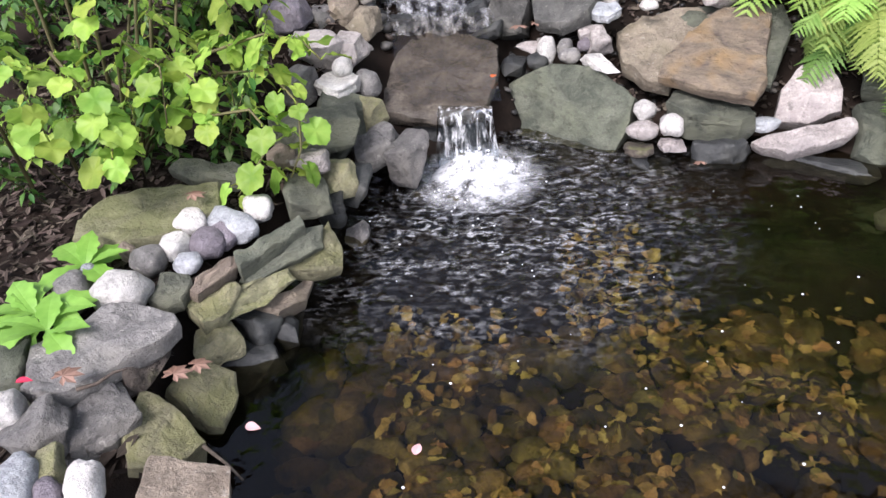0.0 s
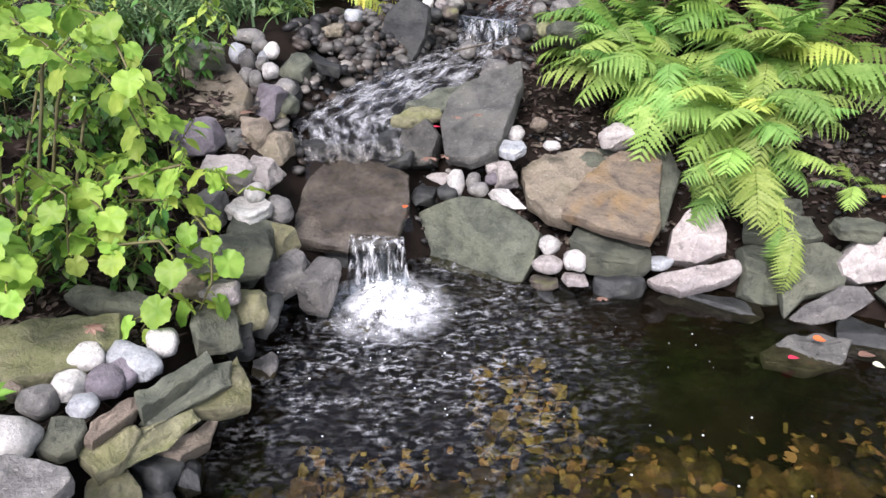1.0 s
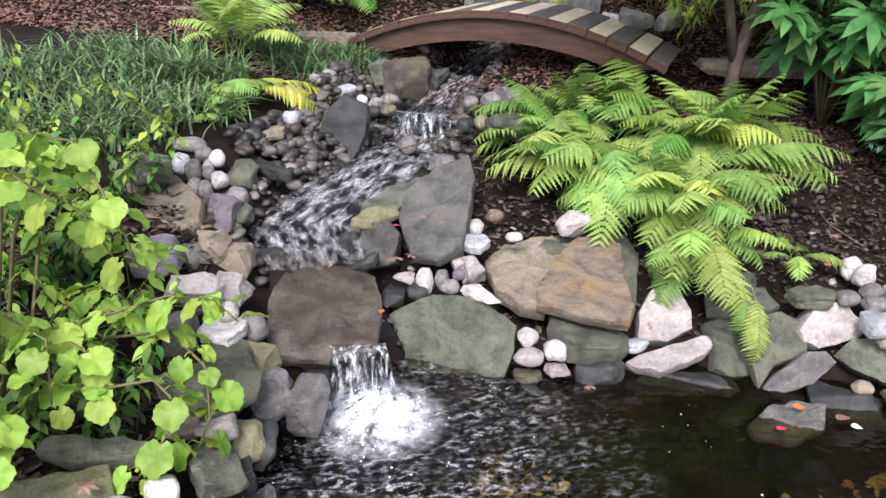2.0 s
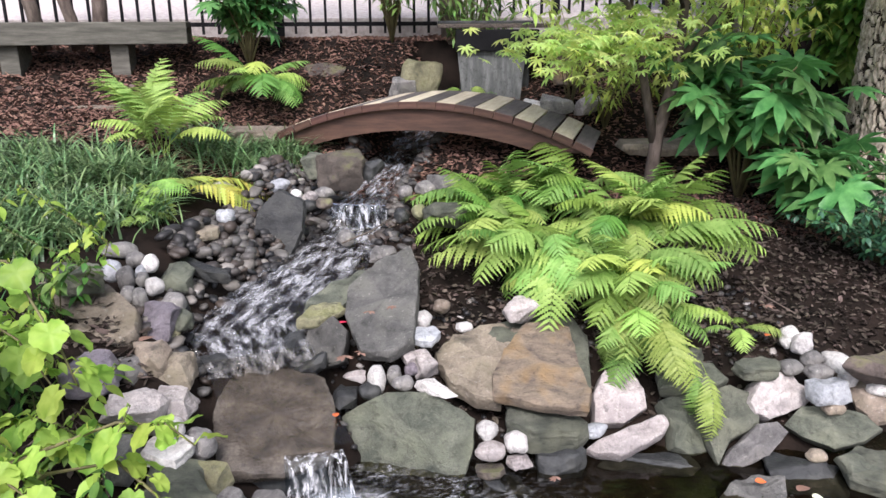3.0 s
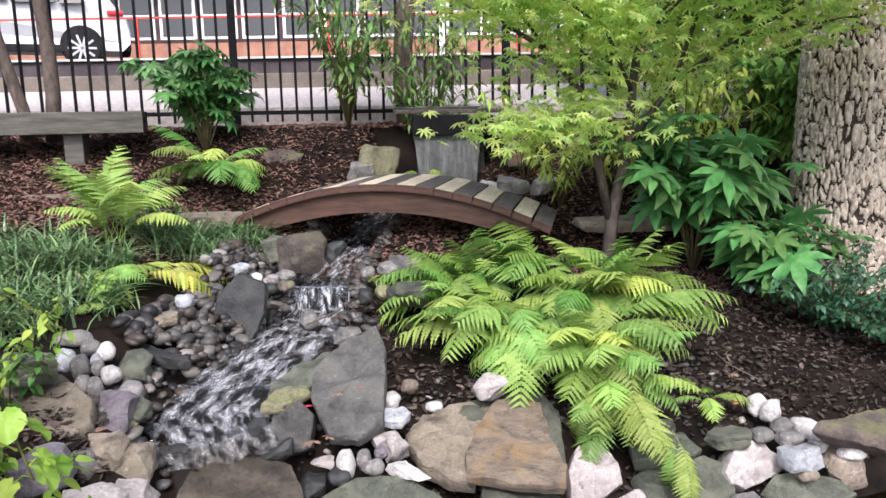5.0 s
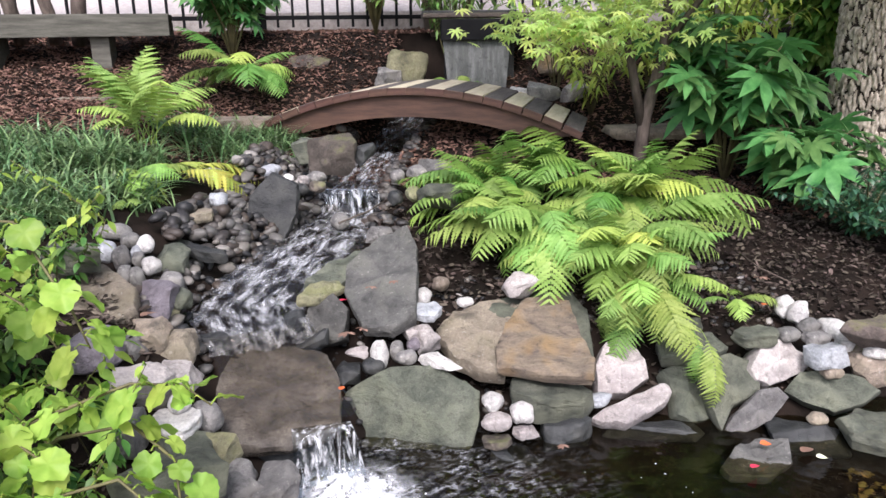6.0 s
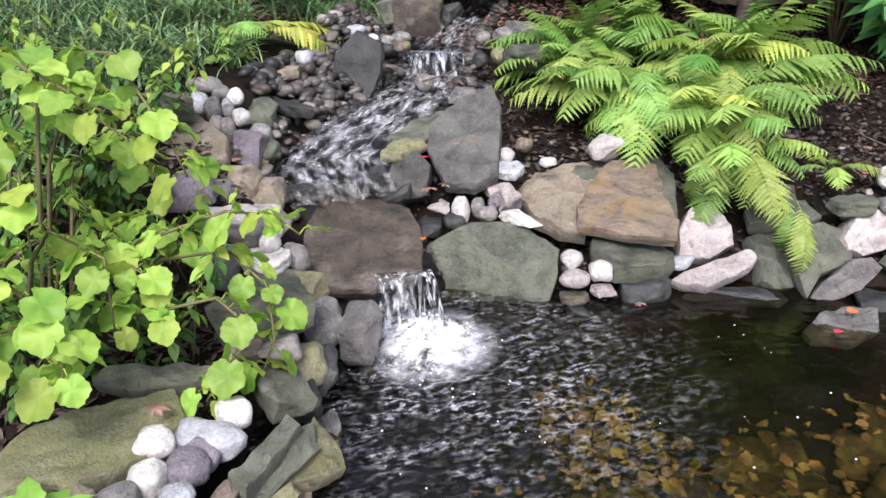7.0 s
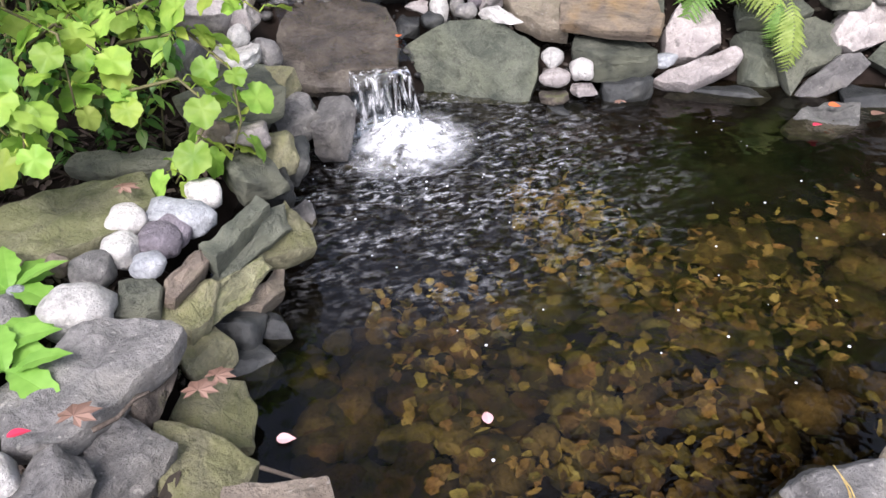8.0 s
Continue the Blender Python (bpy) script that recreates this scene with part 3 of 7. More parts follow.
def stone(name, place, size, turn, kind, shape, seed, label, group, tilt=0, roll=0):
    ob = part(name, stone_mesh(size, shape, seed), ROCK[kind], at=pose(*place, tilt, roll, turn))
    tagged(ob, label, "stone" if name != "pebble" else "pebble", group)



def slab(name, place, tilt, turn, outline, thick, kind, seed, label, group, ridge=None, material=None):
    """A split stone on an uneven outline: a cleft top face with low steps, ragged edges, and an underside drawn in.
    ridge: (x, y, offset, fall): past that line the face falls away."""
    rng = np.random.default_rng(seed)
    off = rng.uniform(-50, 50, 3)
    rim, count = [], len(outline)
    for i in range(count):
        a, b = Vector(outline[i]), Vector(outline[(i + 1) % count])
        k = max(2, int((b - a).length / 0.022))
        for j in range(k):
            u = j / k
            p = a.lerp(b, u)
            r = 0.008 * noise.noise((p.x * 18 + off[0], p.y * 18, 2)) * (0.3 if j == 0 else 1.0)
            rim.append(p * (1 + r / max(0.03, p.length)))
    n = len(rim)
    size = max(p.length for p in rim)

    def height(p, k=1.0):
        q = (p.x * 3.2 / max(0.2, size) + off[0], p.y * 3.2 / max(0.2, size) + off[1], off[2])
        low = noise.noise(q)
        steps = 0.006 * math.floor(3.2 * noise.noise((q[0] * 0.9 + 9, q[1] * 1.7, q[2])))
        k = min(1.0, max(0.0, (k - 0.1) / 0.4))
        h = 0.011 * low + k * (steps + 0.0035 * noise.noise((p.x * 40 + off[0], p.y * 40, 1)) + 0.0015 * noise.noise((p.x * 95, p.y * 95 + off[1], 4)))
        if ridge:
            h -= ridge[3] * max(0.0, p.x * ridge[0] + p.y * ridge[1] - ridge[2])
        return h

    verts, rings = [], []
    scales = [0.0] + [k / 9 for k in range(1, 10)]
    verts.append((0, 0, height(Vector((0, 0)), 0.0)))
    for k in scales[1:]:
        rings.append(len(verts))
        edge = k > 0.99
        for p in rim:
            q = p * (k if not edge else 0.985)
            verts.append((q.x, q.y, height(q, k) - (0.004 if edge else 0.0)))
    for depth, grow in ((0.12, 1.0), (0.35, 1.01), (0.55, 0.995), (0.8, 0.97), (1.0, 0.86)):
        rings.append(len(verts))
        for p in rim:
            q = p * (grow + 0.022 * noise.noise((p.x * 11 + off[1], p.y * 11, depth * 9)))
            verts.append((q.x, q.y, min(height(p), 0.0) * (1 - depth) - thick * depth))
    faces = [(0, rings[0] + i, rings[0] + (i + 1) % n) for i in range(n)]
    for a, b in zip(rings, rings[1:]):
        faces += [(a + i, b + i, b + (i + 1) % n, a + (i + 1) % n) for i in range(n)]
    faces.append(tuple(range(rings[-1] + n - 1, rings[-1] - 1, -1)))
    me = mesh_of("stone", verts, faces, True)
    me.set_sharp_from_angle(angle=radians(30))
    ob = part(name, me, material or ROCK[kind], at=pose(*place, tilt, 0, turn))
    return tagged(ob, label, "stone", group)


# split slabs and flat-faced boulders
slab("boulder", (0.452, 2.754, 0.137), 56, -20, [(-0.27, -0.16), (-0.08, -0.18), (0.20, -0.19), (0.24, -0.07), (0.25, 0.04), (0.17, 0.09), (0.08, 0.15), (-0.10, 0.15), (-0.21, 0.10), (-0.28, 0.06)], 0.240, "green", 300, "broad grey-green flat-faced boulder on the far bank of the pond", "stones of the far bank", ridge=(-0.75, -0.65, -0.01, 0.3))
slab("flagstone", (1.029, 2.773, 0.319), 14, -38, [(-0.16, -0.22), (0.02, -0.24), (0.21, -0.23), (0.21, -0.13), (0.14, 0.03), (0.07, 0.25), (0.01, 0.31), (-0.12, 0.26), (-0.18, 0.06), (-0.19, -0.10)], 0.075, "rust", 301, "flat rust-brown slate flagstone on the far bank of the pond", "stones of the far bank")
slab("flagstone", (0.849, 2.982, 0.284), 16, -24, [(-0.13, -0.16), (-0.02, -0.24), (0.08, -0.25), (0.08, -0.06), (0.19, 0.10), (0.15, 0.23), (-0.01, 0.21), (-0.13, 0.15), (-0.20, 0.02)], 0.100, "tan", 302, "flat tan slate flagstone on the far bank of the pond", "stones of the far bank")
slab("flagstone", (1.115, 2.926, 0.316), 17, -33, [(-0.07, -0.14), (0.09, -0.27), (0.21, -0.26), (0.18, 0.09), (0.11, 0.20), (-0.04, 0.20), (-0.22, 0.14), (-0.26, 0.05)], 0.060, "green", 303, "flat grey-green slate flagstone on the far bank of the pond", "stones of the far bank")
slab("flagstone", (0.513, 3.258, 0.494), 21, -37, [(-0.01, -0.31), (0.11, -0.31), (0.19, -0.22), (0.14, 0.01), (0.08, 0.24), (-0.01, 0.40), (-0.13, 0.23), (-0.20, 0.06), (-0.16, -0.10)], 0.090, "slate", 304, "flat dark grey slate flagstone beside the lower cascade", "stones beside the cascade")
slab("flagstone", (0.401, 3.492, 0.491), 11, 22, [(-0.11, -0.12), (0.11, -0.03), (0.26, 0.07), (0.13, 0.09), (-0.13, 0.04), (-0.26, -0.05)], 0.060, "green", 305, "flat grey-green slate flagstone beside the lower cascade", "stones beside the cascade")
slab("flagstone", (0.240, 3.291, 0.470), 6, 32, [(-0.07, -0.05), (0.10, -0.04), (0.13, 0.02), (-0.01, 0.07), (-0.15, -0.00)], 0.050, "moss", 306, "flat mossy olive slate flagstone beside the lower cascade", "stones beside the cascade")
slab("boulder", (0.204, 3.177, 0.353), 59, -25, [(-0.08, -0.07), (0.00, -0.09), (0.10, -0.06), (0.10, 0.07), (0.04, 0.13), (-0.06, 0.07), (-0.10, -0.04)], 0.140, "slate", 307, "broad grey flat-faced boulder beside the lower cascade", "stones beside the cascade")
slab("boulder", (1.332, 2.661, 0.168), 42, -15, [(-0.12, -0.11), (-0.00, -0.12), (0.11, -0.06), (0.10, 0.04), (0.05, 0.12), (-0.04, 0.11), (-0.10, 0.02)], 0.170, "pink", 308, "broad pale pink flat-faced boulder on the far bank of the pond", "stones of the far bank", ridge=(-0.8, -0.6, 0.01, 0.2))
slab("flagstone", (1.269, 2.471, 0.092), 30, -27, [(-0.14, -0.08), (-0.05, -0.09), (0.04, -0.03), (0.12, 0.02), (0.15, 0.07), (0.13, 0.11), (0.04, 0.07), (-0.11, -0.01), (-0.18, -0.06)], 0.075, "pink", 309, "flat pale pink slate flagstone on the far bank of the pond", "stones of the far bank")
slab("flagstone", (1.534, 2.477, 0.084), 42, 6, [(-0.06, 0.03), (-0.11, -0.07), (-0.03, -0.13), (0.04, -0.13), (0.07, -0.03), (0.08, 0.08), (0.07, 0.14), (-0.06, 0.12)], 0.080, "green", 310, "flat grey-green slate flagstone on the far bank of the pond", "stones of the far bank")
slab("flagstone", (1.665, 2.391, 0.124), 36, -20, [(-0.10, -0.09), (-0.08, -0.18), (-0.01, -0.08), (0.12, -0.02), (0.14, 0.11), (0.04, 0.15), (-0.11, 0.12)], 0.090, "green", 311, "flat grey-green slate flagstone on the far bank of the pond", "stones of the far bank")
slab("flagstone", (1.611, 2.575, 0.241), 28, -35, [(-0.12, -0.08), (-0.01, -0.07), (0.10, -0.03), (0.15, 0.01), (0.09, 0.08), (-0.07, 0.09), (-0.14, 0.00)], 0.080, "green", 312, "flat grey-green slate flagstone on the far bank of the pond", "stones of the far bank")
slab("flagstone", (1.707, 2.278, 0.064), 49, -21, [(-0.07, -0.09), (0.05, -0.04), (0.14, 0.05), (0.10, 0.09), (0.02, 0.08), (-0.10, -0.02), (-0.15, -0.08)], 0.100, "grey", 313, "flat grey slate flagstone on the far bank of the pond", "stones of the far bank")
slab("boulder", (1.894, 2.372, 0.200), 51, -6, [(-0.12, -0.06), (-0.06, -0.09), (0.11, -0.06), (0.16, -0.03), (0.09, 0.08), (0.02, 0.09), (-0.06, 0.07), (-0.13, -0.01)], 0.140, "pink", 314, "broad pale pink flat-faced boulder on the far bank of the pond", "stones of the far bank", ridge=(-0.3, -0.95, 0.02, 0.2))
slab("flagstone", (2.003, 2.201, 0.126), 50, -51, [(-0.10, -0.07), (0.02, -0.09), (0.12, -0.03), (0.17, 0.03), (0.11, 0.07), (-0.01, 0.08), (-0.12, 0.05), (-0.17, -0.04)], 0.100, "green", 315, "flat grey-green slate flagstone on the far bank of the pond", "stones of the far bank")
slab("flagstone", (1.513, 2.090, 0.006), 11, -33, [(-0.11, -0.12), (0.02, -0.11), (0.13, 0.00), (0.14, 0.12), (0.02, 0.11), (-0.06, 0.06), (-0.13, -0.06)], 0.090, "slate", 316, "flat grey-green slate flagstone on the far bank of the pond", "stones of the far bank")
slab("flagstone", (2.169, 2.198, 0.229), 26, -95, [(0.00, -0.07), (0.06, -0.07), (0.10, 0.01), (0.04, 0.07), (-0.09, 0.06), (-0.11, 0.00)], 0.100, "tan", 317, "flat tan slate flagstone on the far bank of the pond", "stones of the far bank")
slab("flagstone", (1.945, 1.982, 0.065), 40, -22, [(-0.06, 0.00), (0.00, -0.07), (0.09, -0.06), (0.08, -0.00), (-0.03, 0.07), (-0.09, 0.06)], 0.060, "green", 318, "flat grey-green slate flagstone on the far bank of the pond", "stones of the far bank")
slab("flagstone", (-0.695, 3.367, 0.597), 21, -28, [(-0.19, -0.10), (-0.03, -0.16), (0.24, -0.19), (0.28, -0.11), (0.24, 0.00), (0.05, 0.14), (-0.09, 0.18), (-0.22, 0.16), (-0.30, 0.08)], 0.120, "tan", 319, "flat tan slate flagstone by the stream", "stones left of the cascade")
slab("flagstone", (-0.778, 1.288, 0.282), 3, 20, [(-0.18, -0.08), (-0.11, -0.13), (-0.06, -0.12), (0.02, -0.08), (0.12, -0.04), (0.17, 0.01), (0.16, 0.05), (0.10, 0.10), (0.02, 0.14), (-0.08, 0.10), (-0.17, 0.05)], 0.070, "grey", 320, "flat grey slate flagstone in the stacked pond wall", "flagstones of the stacked wall")
slab("boulder", (-0.624, 1.124, 0.156), 16, 71, [(-0.06, 0.06), (-0.11, 0.00), (-0.07, -0.06), (-0.02, -0.09), (0.03, -0.10), (0.07, -0.00), (0.09, 0.09), (0.07, 0.11)], 0.150, "moss", 321, "broad mossy olive flat-faced boulder in the stacked pond wall", "flagstones of the stacked wall")
slab("boulder", (-0.746, 1.123, 0.206), 23, 18, [(-0.06, -0.03), (-0.03, -0.08), (0.03, -0.07), (0.06, -0.02), (0.04, 0.06), (0.02, 0.09), (-0.05, 0.05)], 0.130, "grey", 322, "broad grey-green flat-faced boulder in the stacked pond wall", "flagstones of the stacked wall")
slab("boulder", (-0.595, 1.319, 0.072), 27, 59, [(-0.06, 0.01), (-0.06, -0.07), (-0.04, -0.10), (0.05, -0.06), (0.09, -0.01), (0.07, 0.06), (0.01, 0.09), (-0.06, 0.08)], 0.140, "moss", 323, "broad mossy olive flat-faced boulder in the stacked pond wall", "flagstones of the stacked wall")
slab("flagstone", (-0.893, 1.866, 0.276), 9, 10, [(-0.21, -0.06), (-0.07, -0.11), (0.02, -0.11), (0.13, -0.09), (0.22, -0.01), (0.21, 0.10), (0.02, 0.13), (-0.13, 0.10), (-0.20, 0.05)], 0.090, "moss", 324, "flat mossy olive slate flagstone in the stacked pond wall", "flagstones of the stacked wall")
slab("flagstone", (-0.759, 2.091, 0.287), 9, -13, [(-0.04, -0.05), (0.11, -0.04), (0.17, 0.01), (0.07, 0.04), (-0.14, 0.05), (-0.16, -0.00)], 0.060, "green", 325, "flat grey-green slate flagstone in the stacked pond wall", "flagstones of the stacked wall")
slab("flagstone", (-0.501, 1.765, 0.233), 7, 46, [(-0.13, -0.05), (0.02, -0.03), (0.11, -0.02), (0.13, 0.04), (-0.01, 0.02), (-0.11, 0.02)], 0.075, "green", 326, "flat grey-green slate flagstone in the stacked pond wall", "flagstones of the stacked wall")
slab("flagstone", (-0.462, 1.756, 0.185), 38, 52, [(-0.14, -0.02), (-0.06, -0.03), (0.11, -0.05), (0.16, 0.01), (0.09, 0.04), (-0.01, 0.01), (-0.15, 0.01)], 0.075, "green", 327, "flat grey-green slate flagstone in the stacked pond wall", "flagstones of the stacked wall")
slab("flagstone", (-0.382, 1.822, 0.140), 23, 44, [(-0.06, -0.05), (0.03, -0.08), (0.07, -0.02), (0.09, 0.08), (-0.00, 0.04), (-0.13, 0.01)], 0.075, "moss", 328, "flat mossy olive slate flagstone in the stacked pond wall", "flagstones of the stacked wall")
slab("flagstone", (-0.620, 1.618, 0.232), 21, 52, [(-0.08, -0.03), (0.01, -0.03), (0.06, -0.02), (0.09, 0.01), (0.06, 0.02), (-0.05, 0.02), (-0.09, -0.01)], 0.075, "tan", 329, "flat tan slate flagstone in the stacked pond wall", "flagstones of the stacked wall")
slab("flagstone", (-0.627, 1.568, 0.179), 14, 40, [(-0.06, -0.07), (-0.01, -0.07), (0.08, -0.01), (0.08, 0.02), (-0.02, 0.06), (-0.07, 0.02)], 0.075, "moss", 330, "flat mossy olive slate flagstone in the stacked pond wall", "flagstones of the stacked wall")
slab("flagstone", (-0.544, 1.614, 0.143), 58, 48, [(-0.14, -0.02), (0.03, -0.05), (0.15, -0.03), (0.14, 0.01), (-0.04, 0.04), (-0.14, 0.01)], 0.075, "moss", 331, "flat mossy olive slate flagstone in the stacked pond wall", "flagstones of the stacked wall")
slab("flagstone", (-0.460, 1.711, 0.076), 21, 58, [(-0.08, -0.03), (0.02, -0.05), (0.13, 0.01), (0.04, -0.01), (-0.11, 0.06)], 0.075, "tan", 332, "flat tan slate flagstone in the stacked pond wall", "flagstones of the stacked wall")
slab("flagstone", (-0.716, 1.552, 0.234), 11, 28, [(-0.03, -0.05), (0.01, -0.05), (0.05, 0.00), (0.05, 0.05), (-0.02, 0.06), (-0.07, -0.01)], 0.060, "green", 333, "flat grey-green slate flagstone in the stacked pond wall", "flagstones of the stacked wall")
slab("flagstone", (-0.684, 1.268, 0.207), 63, 49, [(-0.07, -0.04), (-0.04, -0.05), (0.03, -0.02), (0.08, 0.02), (0.06, 0.04), (-0.06, 0.04)], 0.080, "brown", 334, "flat brown slate flagstone in the stacked pond wall", "flagstones of the stacked wall")

# stones of the far bank
stone("pebble", (0.720, 2.636, 0.144), (0.084, 0.080, 0.075), -25, "white", "p", 2, "rounded white river pebble on the far bank of the pond", "stones of the far bank")
stone("pebble", (0.809, 2.568, 0.110), (0.090, 0.085, 0.085), -25, "white", "p", 3, "rounded white river pebble on the far bank of the pond", "stones of the far bank")
stone("pebble", (0.705, 2.575, 0.087), (0.115, 0.085, 0.065), -20, "pink", "p", 4, "rounded pale pink river pebble on the far bank of the pond", "stones of the far bank")
stone("stone", (0.810, 2.532, 0.044), (0.105, 0.070, 0.045), -11, "pink", "b", 5, "angular pale pink boulder on the far bank of the pond", "stones of the far bank")
stone("flagstone", (0.690, 2.546, 0.028), (0.113, 0.080, 0.035), -18, "brown", "s", 6, "flat brown slate flagstone on the far bank of the pond", "stones of the far bank")
stone("boulder", (0.751, 2.500, -0.035), (0.196, 0.140, 0.100), -19, "dark", "b", 7, "angular dark wet boulder on the far bank of the pond", "stones of the far bank")
stone("boulder", (0.989, 2.529, 0.004), (0.205, 0.160, 0.160), -18, "dark", "b", 8, "angular dark wet boulder on the far bank of the pond", "stones of the far bank")
stone("flagstone", (0.960, 2.599, 0.118), (0.318, 0.200, 0.120), -25, "green", "s", 12, "flat grey-green slate flagstone on the far bank of the pond", "stones of the far bank")
stone("pebble", (1.130, 2.529, 0.113), (0.107, 0.060, 0.050), 2, "blue", "p", 15, "rounded blue-grey river pebble on the far bank of the pond", "stones of the far bank")
stone("boulder", (1.312, 2.408, -0.035), (0.380, 0.140, 0.100), -16, "dark", "b", 16, "angular dark wet boulder on the far bank of the pond", "stones of the far bank")
stone("boulder", (1.654, 2.617, 0.292), (0.106, 0.120, 0.080), -25, "green", "b", 23, "angular grey-green boulder on the far bank of the pond", "stones of the far bank")
stone("pebble", (2.132, 2.586, 0.325), (0.081, 0.070, 0.100), -15, "white", "p", 24, "rounded white river pebble on the far bank of the pond", "stones of the far bank")
stone("pebble", (2.146, 2.523, 0.315), (0.093, 0.060, 0.100), -8, "white", "p", 25, "rounded white river pebble on the far bank of the pond", "stones of the far bank")
stone("pebble", (2.084, 2.411, 0.305), (0.088, 0.070, 0.070), -17, "grey", "p", 26, "rounded grey river pebble on the far bank of the pond", "stones of the far bank")
stone("pebble", (2.157, 2.341, 0.305), (0.171, 0.080, 0.070), -91, "white", "p", 27, "rounded white river pebble on the far bank of the pond", "stones of the far bank")
stone("pebble", (2.074, 2.360, 0.269), (0.112, 0.080, 0.060), -19, "grey", "p", 28, "rounded grey river pebble on the far bank of the pond", "stones of the far bank")
stone("boulder", (2.029, 2.263, 0.239), (0.171, 0.120, 0.090), -15, "blue", "b", 29, "angular blue-grey boulder on the far bank of the pond", "stones of the far bank")
stone("pebble", (2.156, 2.289, 0.259), (0.073, 0.070, 0.060), -25, "white", "p", 30, "rounded white river pebble on the far bank of the pond", "stones of the far bank")
stone("pebble", (1.983, 2.422, 0.279), (0.098, 0.090, 0.060), -18, "grey", "p", 31, "rounded grey river pebble on the far bank of the pond", "stones of the far bank")
stone("flagstone", (1.846, 2.462, 0.279), (0.187, 0.120, 0.060), -16, "green", "s", 32, "flat grey-green slate flagstone on the far bank of the pond", "stones of the far bank")
stone("pebble", (2.030, 2.233, 0.183), (0.083, 0.080, 0.050), -17, "tan", "p", 33, "rounded tan river pebble on the far bank of the pond", "stones of the far bank")
stone("pebble", (2.216, 2.185, 0.256), (0.111, 0.100, 0.070), -25, "white", "p", 35, "rounded white river pebble on the far bank of the pond", "stones of the far bank")
stone("boulder", (2.252, 2.219, 0.321), (0.323, 0.300, 0.140), -42, "brown", "b", 37, "angular brown boulder on the far bank of the pond", "stones of the far bank")
stone("flagstone", (2.030, 1.985, 0.032), (0.278, 0.250, 0.080), -47, "green", "s", 39, "flat grey-green slate flagstone on the far bank of the pond", "stones of the far bank")
stone("boulder", (1.818, 2.135, -0.022), (0.292, 0.200, 0.120), -29, "dark", "b", 40, "angular dark wet boulder on the far bank of the pond", "stones of the far bank")
stone("pebble", (1.872, 2.143, 0.053), (0.075, 0.060, 0.050), -25, "tan", "p", 41, "rounded tan river pebble on the far bank of the pond", "stones of the far bank")
# stones beside the cascade
stone("boulder", (0.105, 3.224, 0.331), (0.104, 0.120, 0.140), -7, "dark", "b", 47, "angular dark wet boulder beside the lower cascade", "stones beside the cascade")
stone("boulder", (0.615, 3.654, 0.572), (0.136, 0.120, 0.080), 2, "grey", "b", 48, "angular grey boulder beside the lower cascade", "stones beside the cascade")
stone("flagstone", (0.612, 3.031, 0.386), (0.146, 0.120, 0.040), -7, "blue", "s", 49, "flat blue-grey slate flagstone beside the lower cascade", "stones beside the cascade", 10, 0)
stone("pebble", (0.657, 3.195, 0.392), (0.084, 0.085, 0.080), -20, "white", "p", 50, "rounded white river pebble beside the lower cascade", "stones beside the cascade")
stone("pebble", (0.788, 3.034, 0.406), (0.073, 0.050, 0.040), -14, "white", "p", 51, "rounded white river pebble beside the lower cascade", "stones beside the cascade")
stone("boulder", (1.088, 3.089, 0.408), (0.165, 0.130, 0.120), -17, "pink", "b", 52, "angular pale pink boulder beside the lower cascade", "stones beside the cascade")
stone("pebble", (0.777, 3.269, 0.415), (0.079, 0.080, 0.070), -8, "tan", "p", 53, "rounded tan river pebble beside the lower cascade", "stones beside the cascade")
stone("pebble", (0.378, 2.959, 0.268), (0.074, 0.075, 0.120), -25, "white", "p", 54, "rounded white river pebble beside the lower cascade", "stones beside the cascade")
stone("stone", (0.303, 3.020, 0.263), (0.091, 0.070, 0.050), -11, "pink", "b", 55, "angular pale pink boulder beside the lower cascade", "stones beside the cascade")
stone("pebble", (0.453, 2.963, 0.272), (0.057, 0.090, 0.080), -25, "grey", "p", 56, "rounded grey river pebble beside the lower cascade", "stones beside the cascade")
stone("stone", (0.537, 3.020, 0.316), (0.059, 0.090, 0.070), -13, "pink", "b", 57, "angular pale pink boulder beside the lower cascade", "stones beside the cascade")
stone("boulder", (0.572, 2.797, 0.271), (0.187, 0.060, 0.055), -50, "white", "b", 58, "angular white boulder beside the lower cascade", "stones beside the cascade")
stone("stone", (0.594, 2.981, 0.295), (0.103, 0.100, 0.100), 11, "pink", "b", 59, "angular pale pink boulder beside the lower cascade", "stones beside the cascade", 20, 0)
stone("pebble", (0.461, 2.877, 0.279), (0.085, 0.070, 0.060), -14, "grey", "p", 60, "rounded grey river pebble beside the lower cascade", "stones beside the cascade")
stone("pebble", (0.536, 2.988, 0.279), (0.058, 0.060, 0.060), -25, "purple", "p", 61, "rounded purple-grey river pebble beside the lower cascade", "stones beside the cascade")
stone("pebble", (0.342, 2.938, 0.239), (0.089, 0.100, 0.060), -18, "dark", "p", 62, "rounded dark wet river pebble beside the lower cascade", "stones beside the cascade")
stone("boulder", (0.242, 2.954, 0.212), (0.111, 0.120, 0.080), -11, "dark", "b", 63, "angular dark wet boulder beside the lower cascade", "stones beside the cascade")
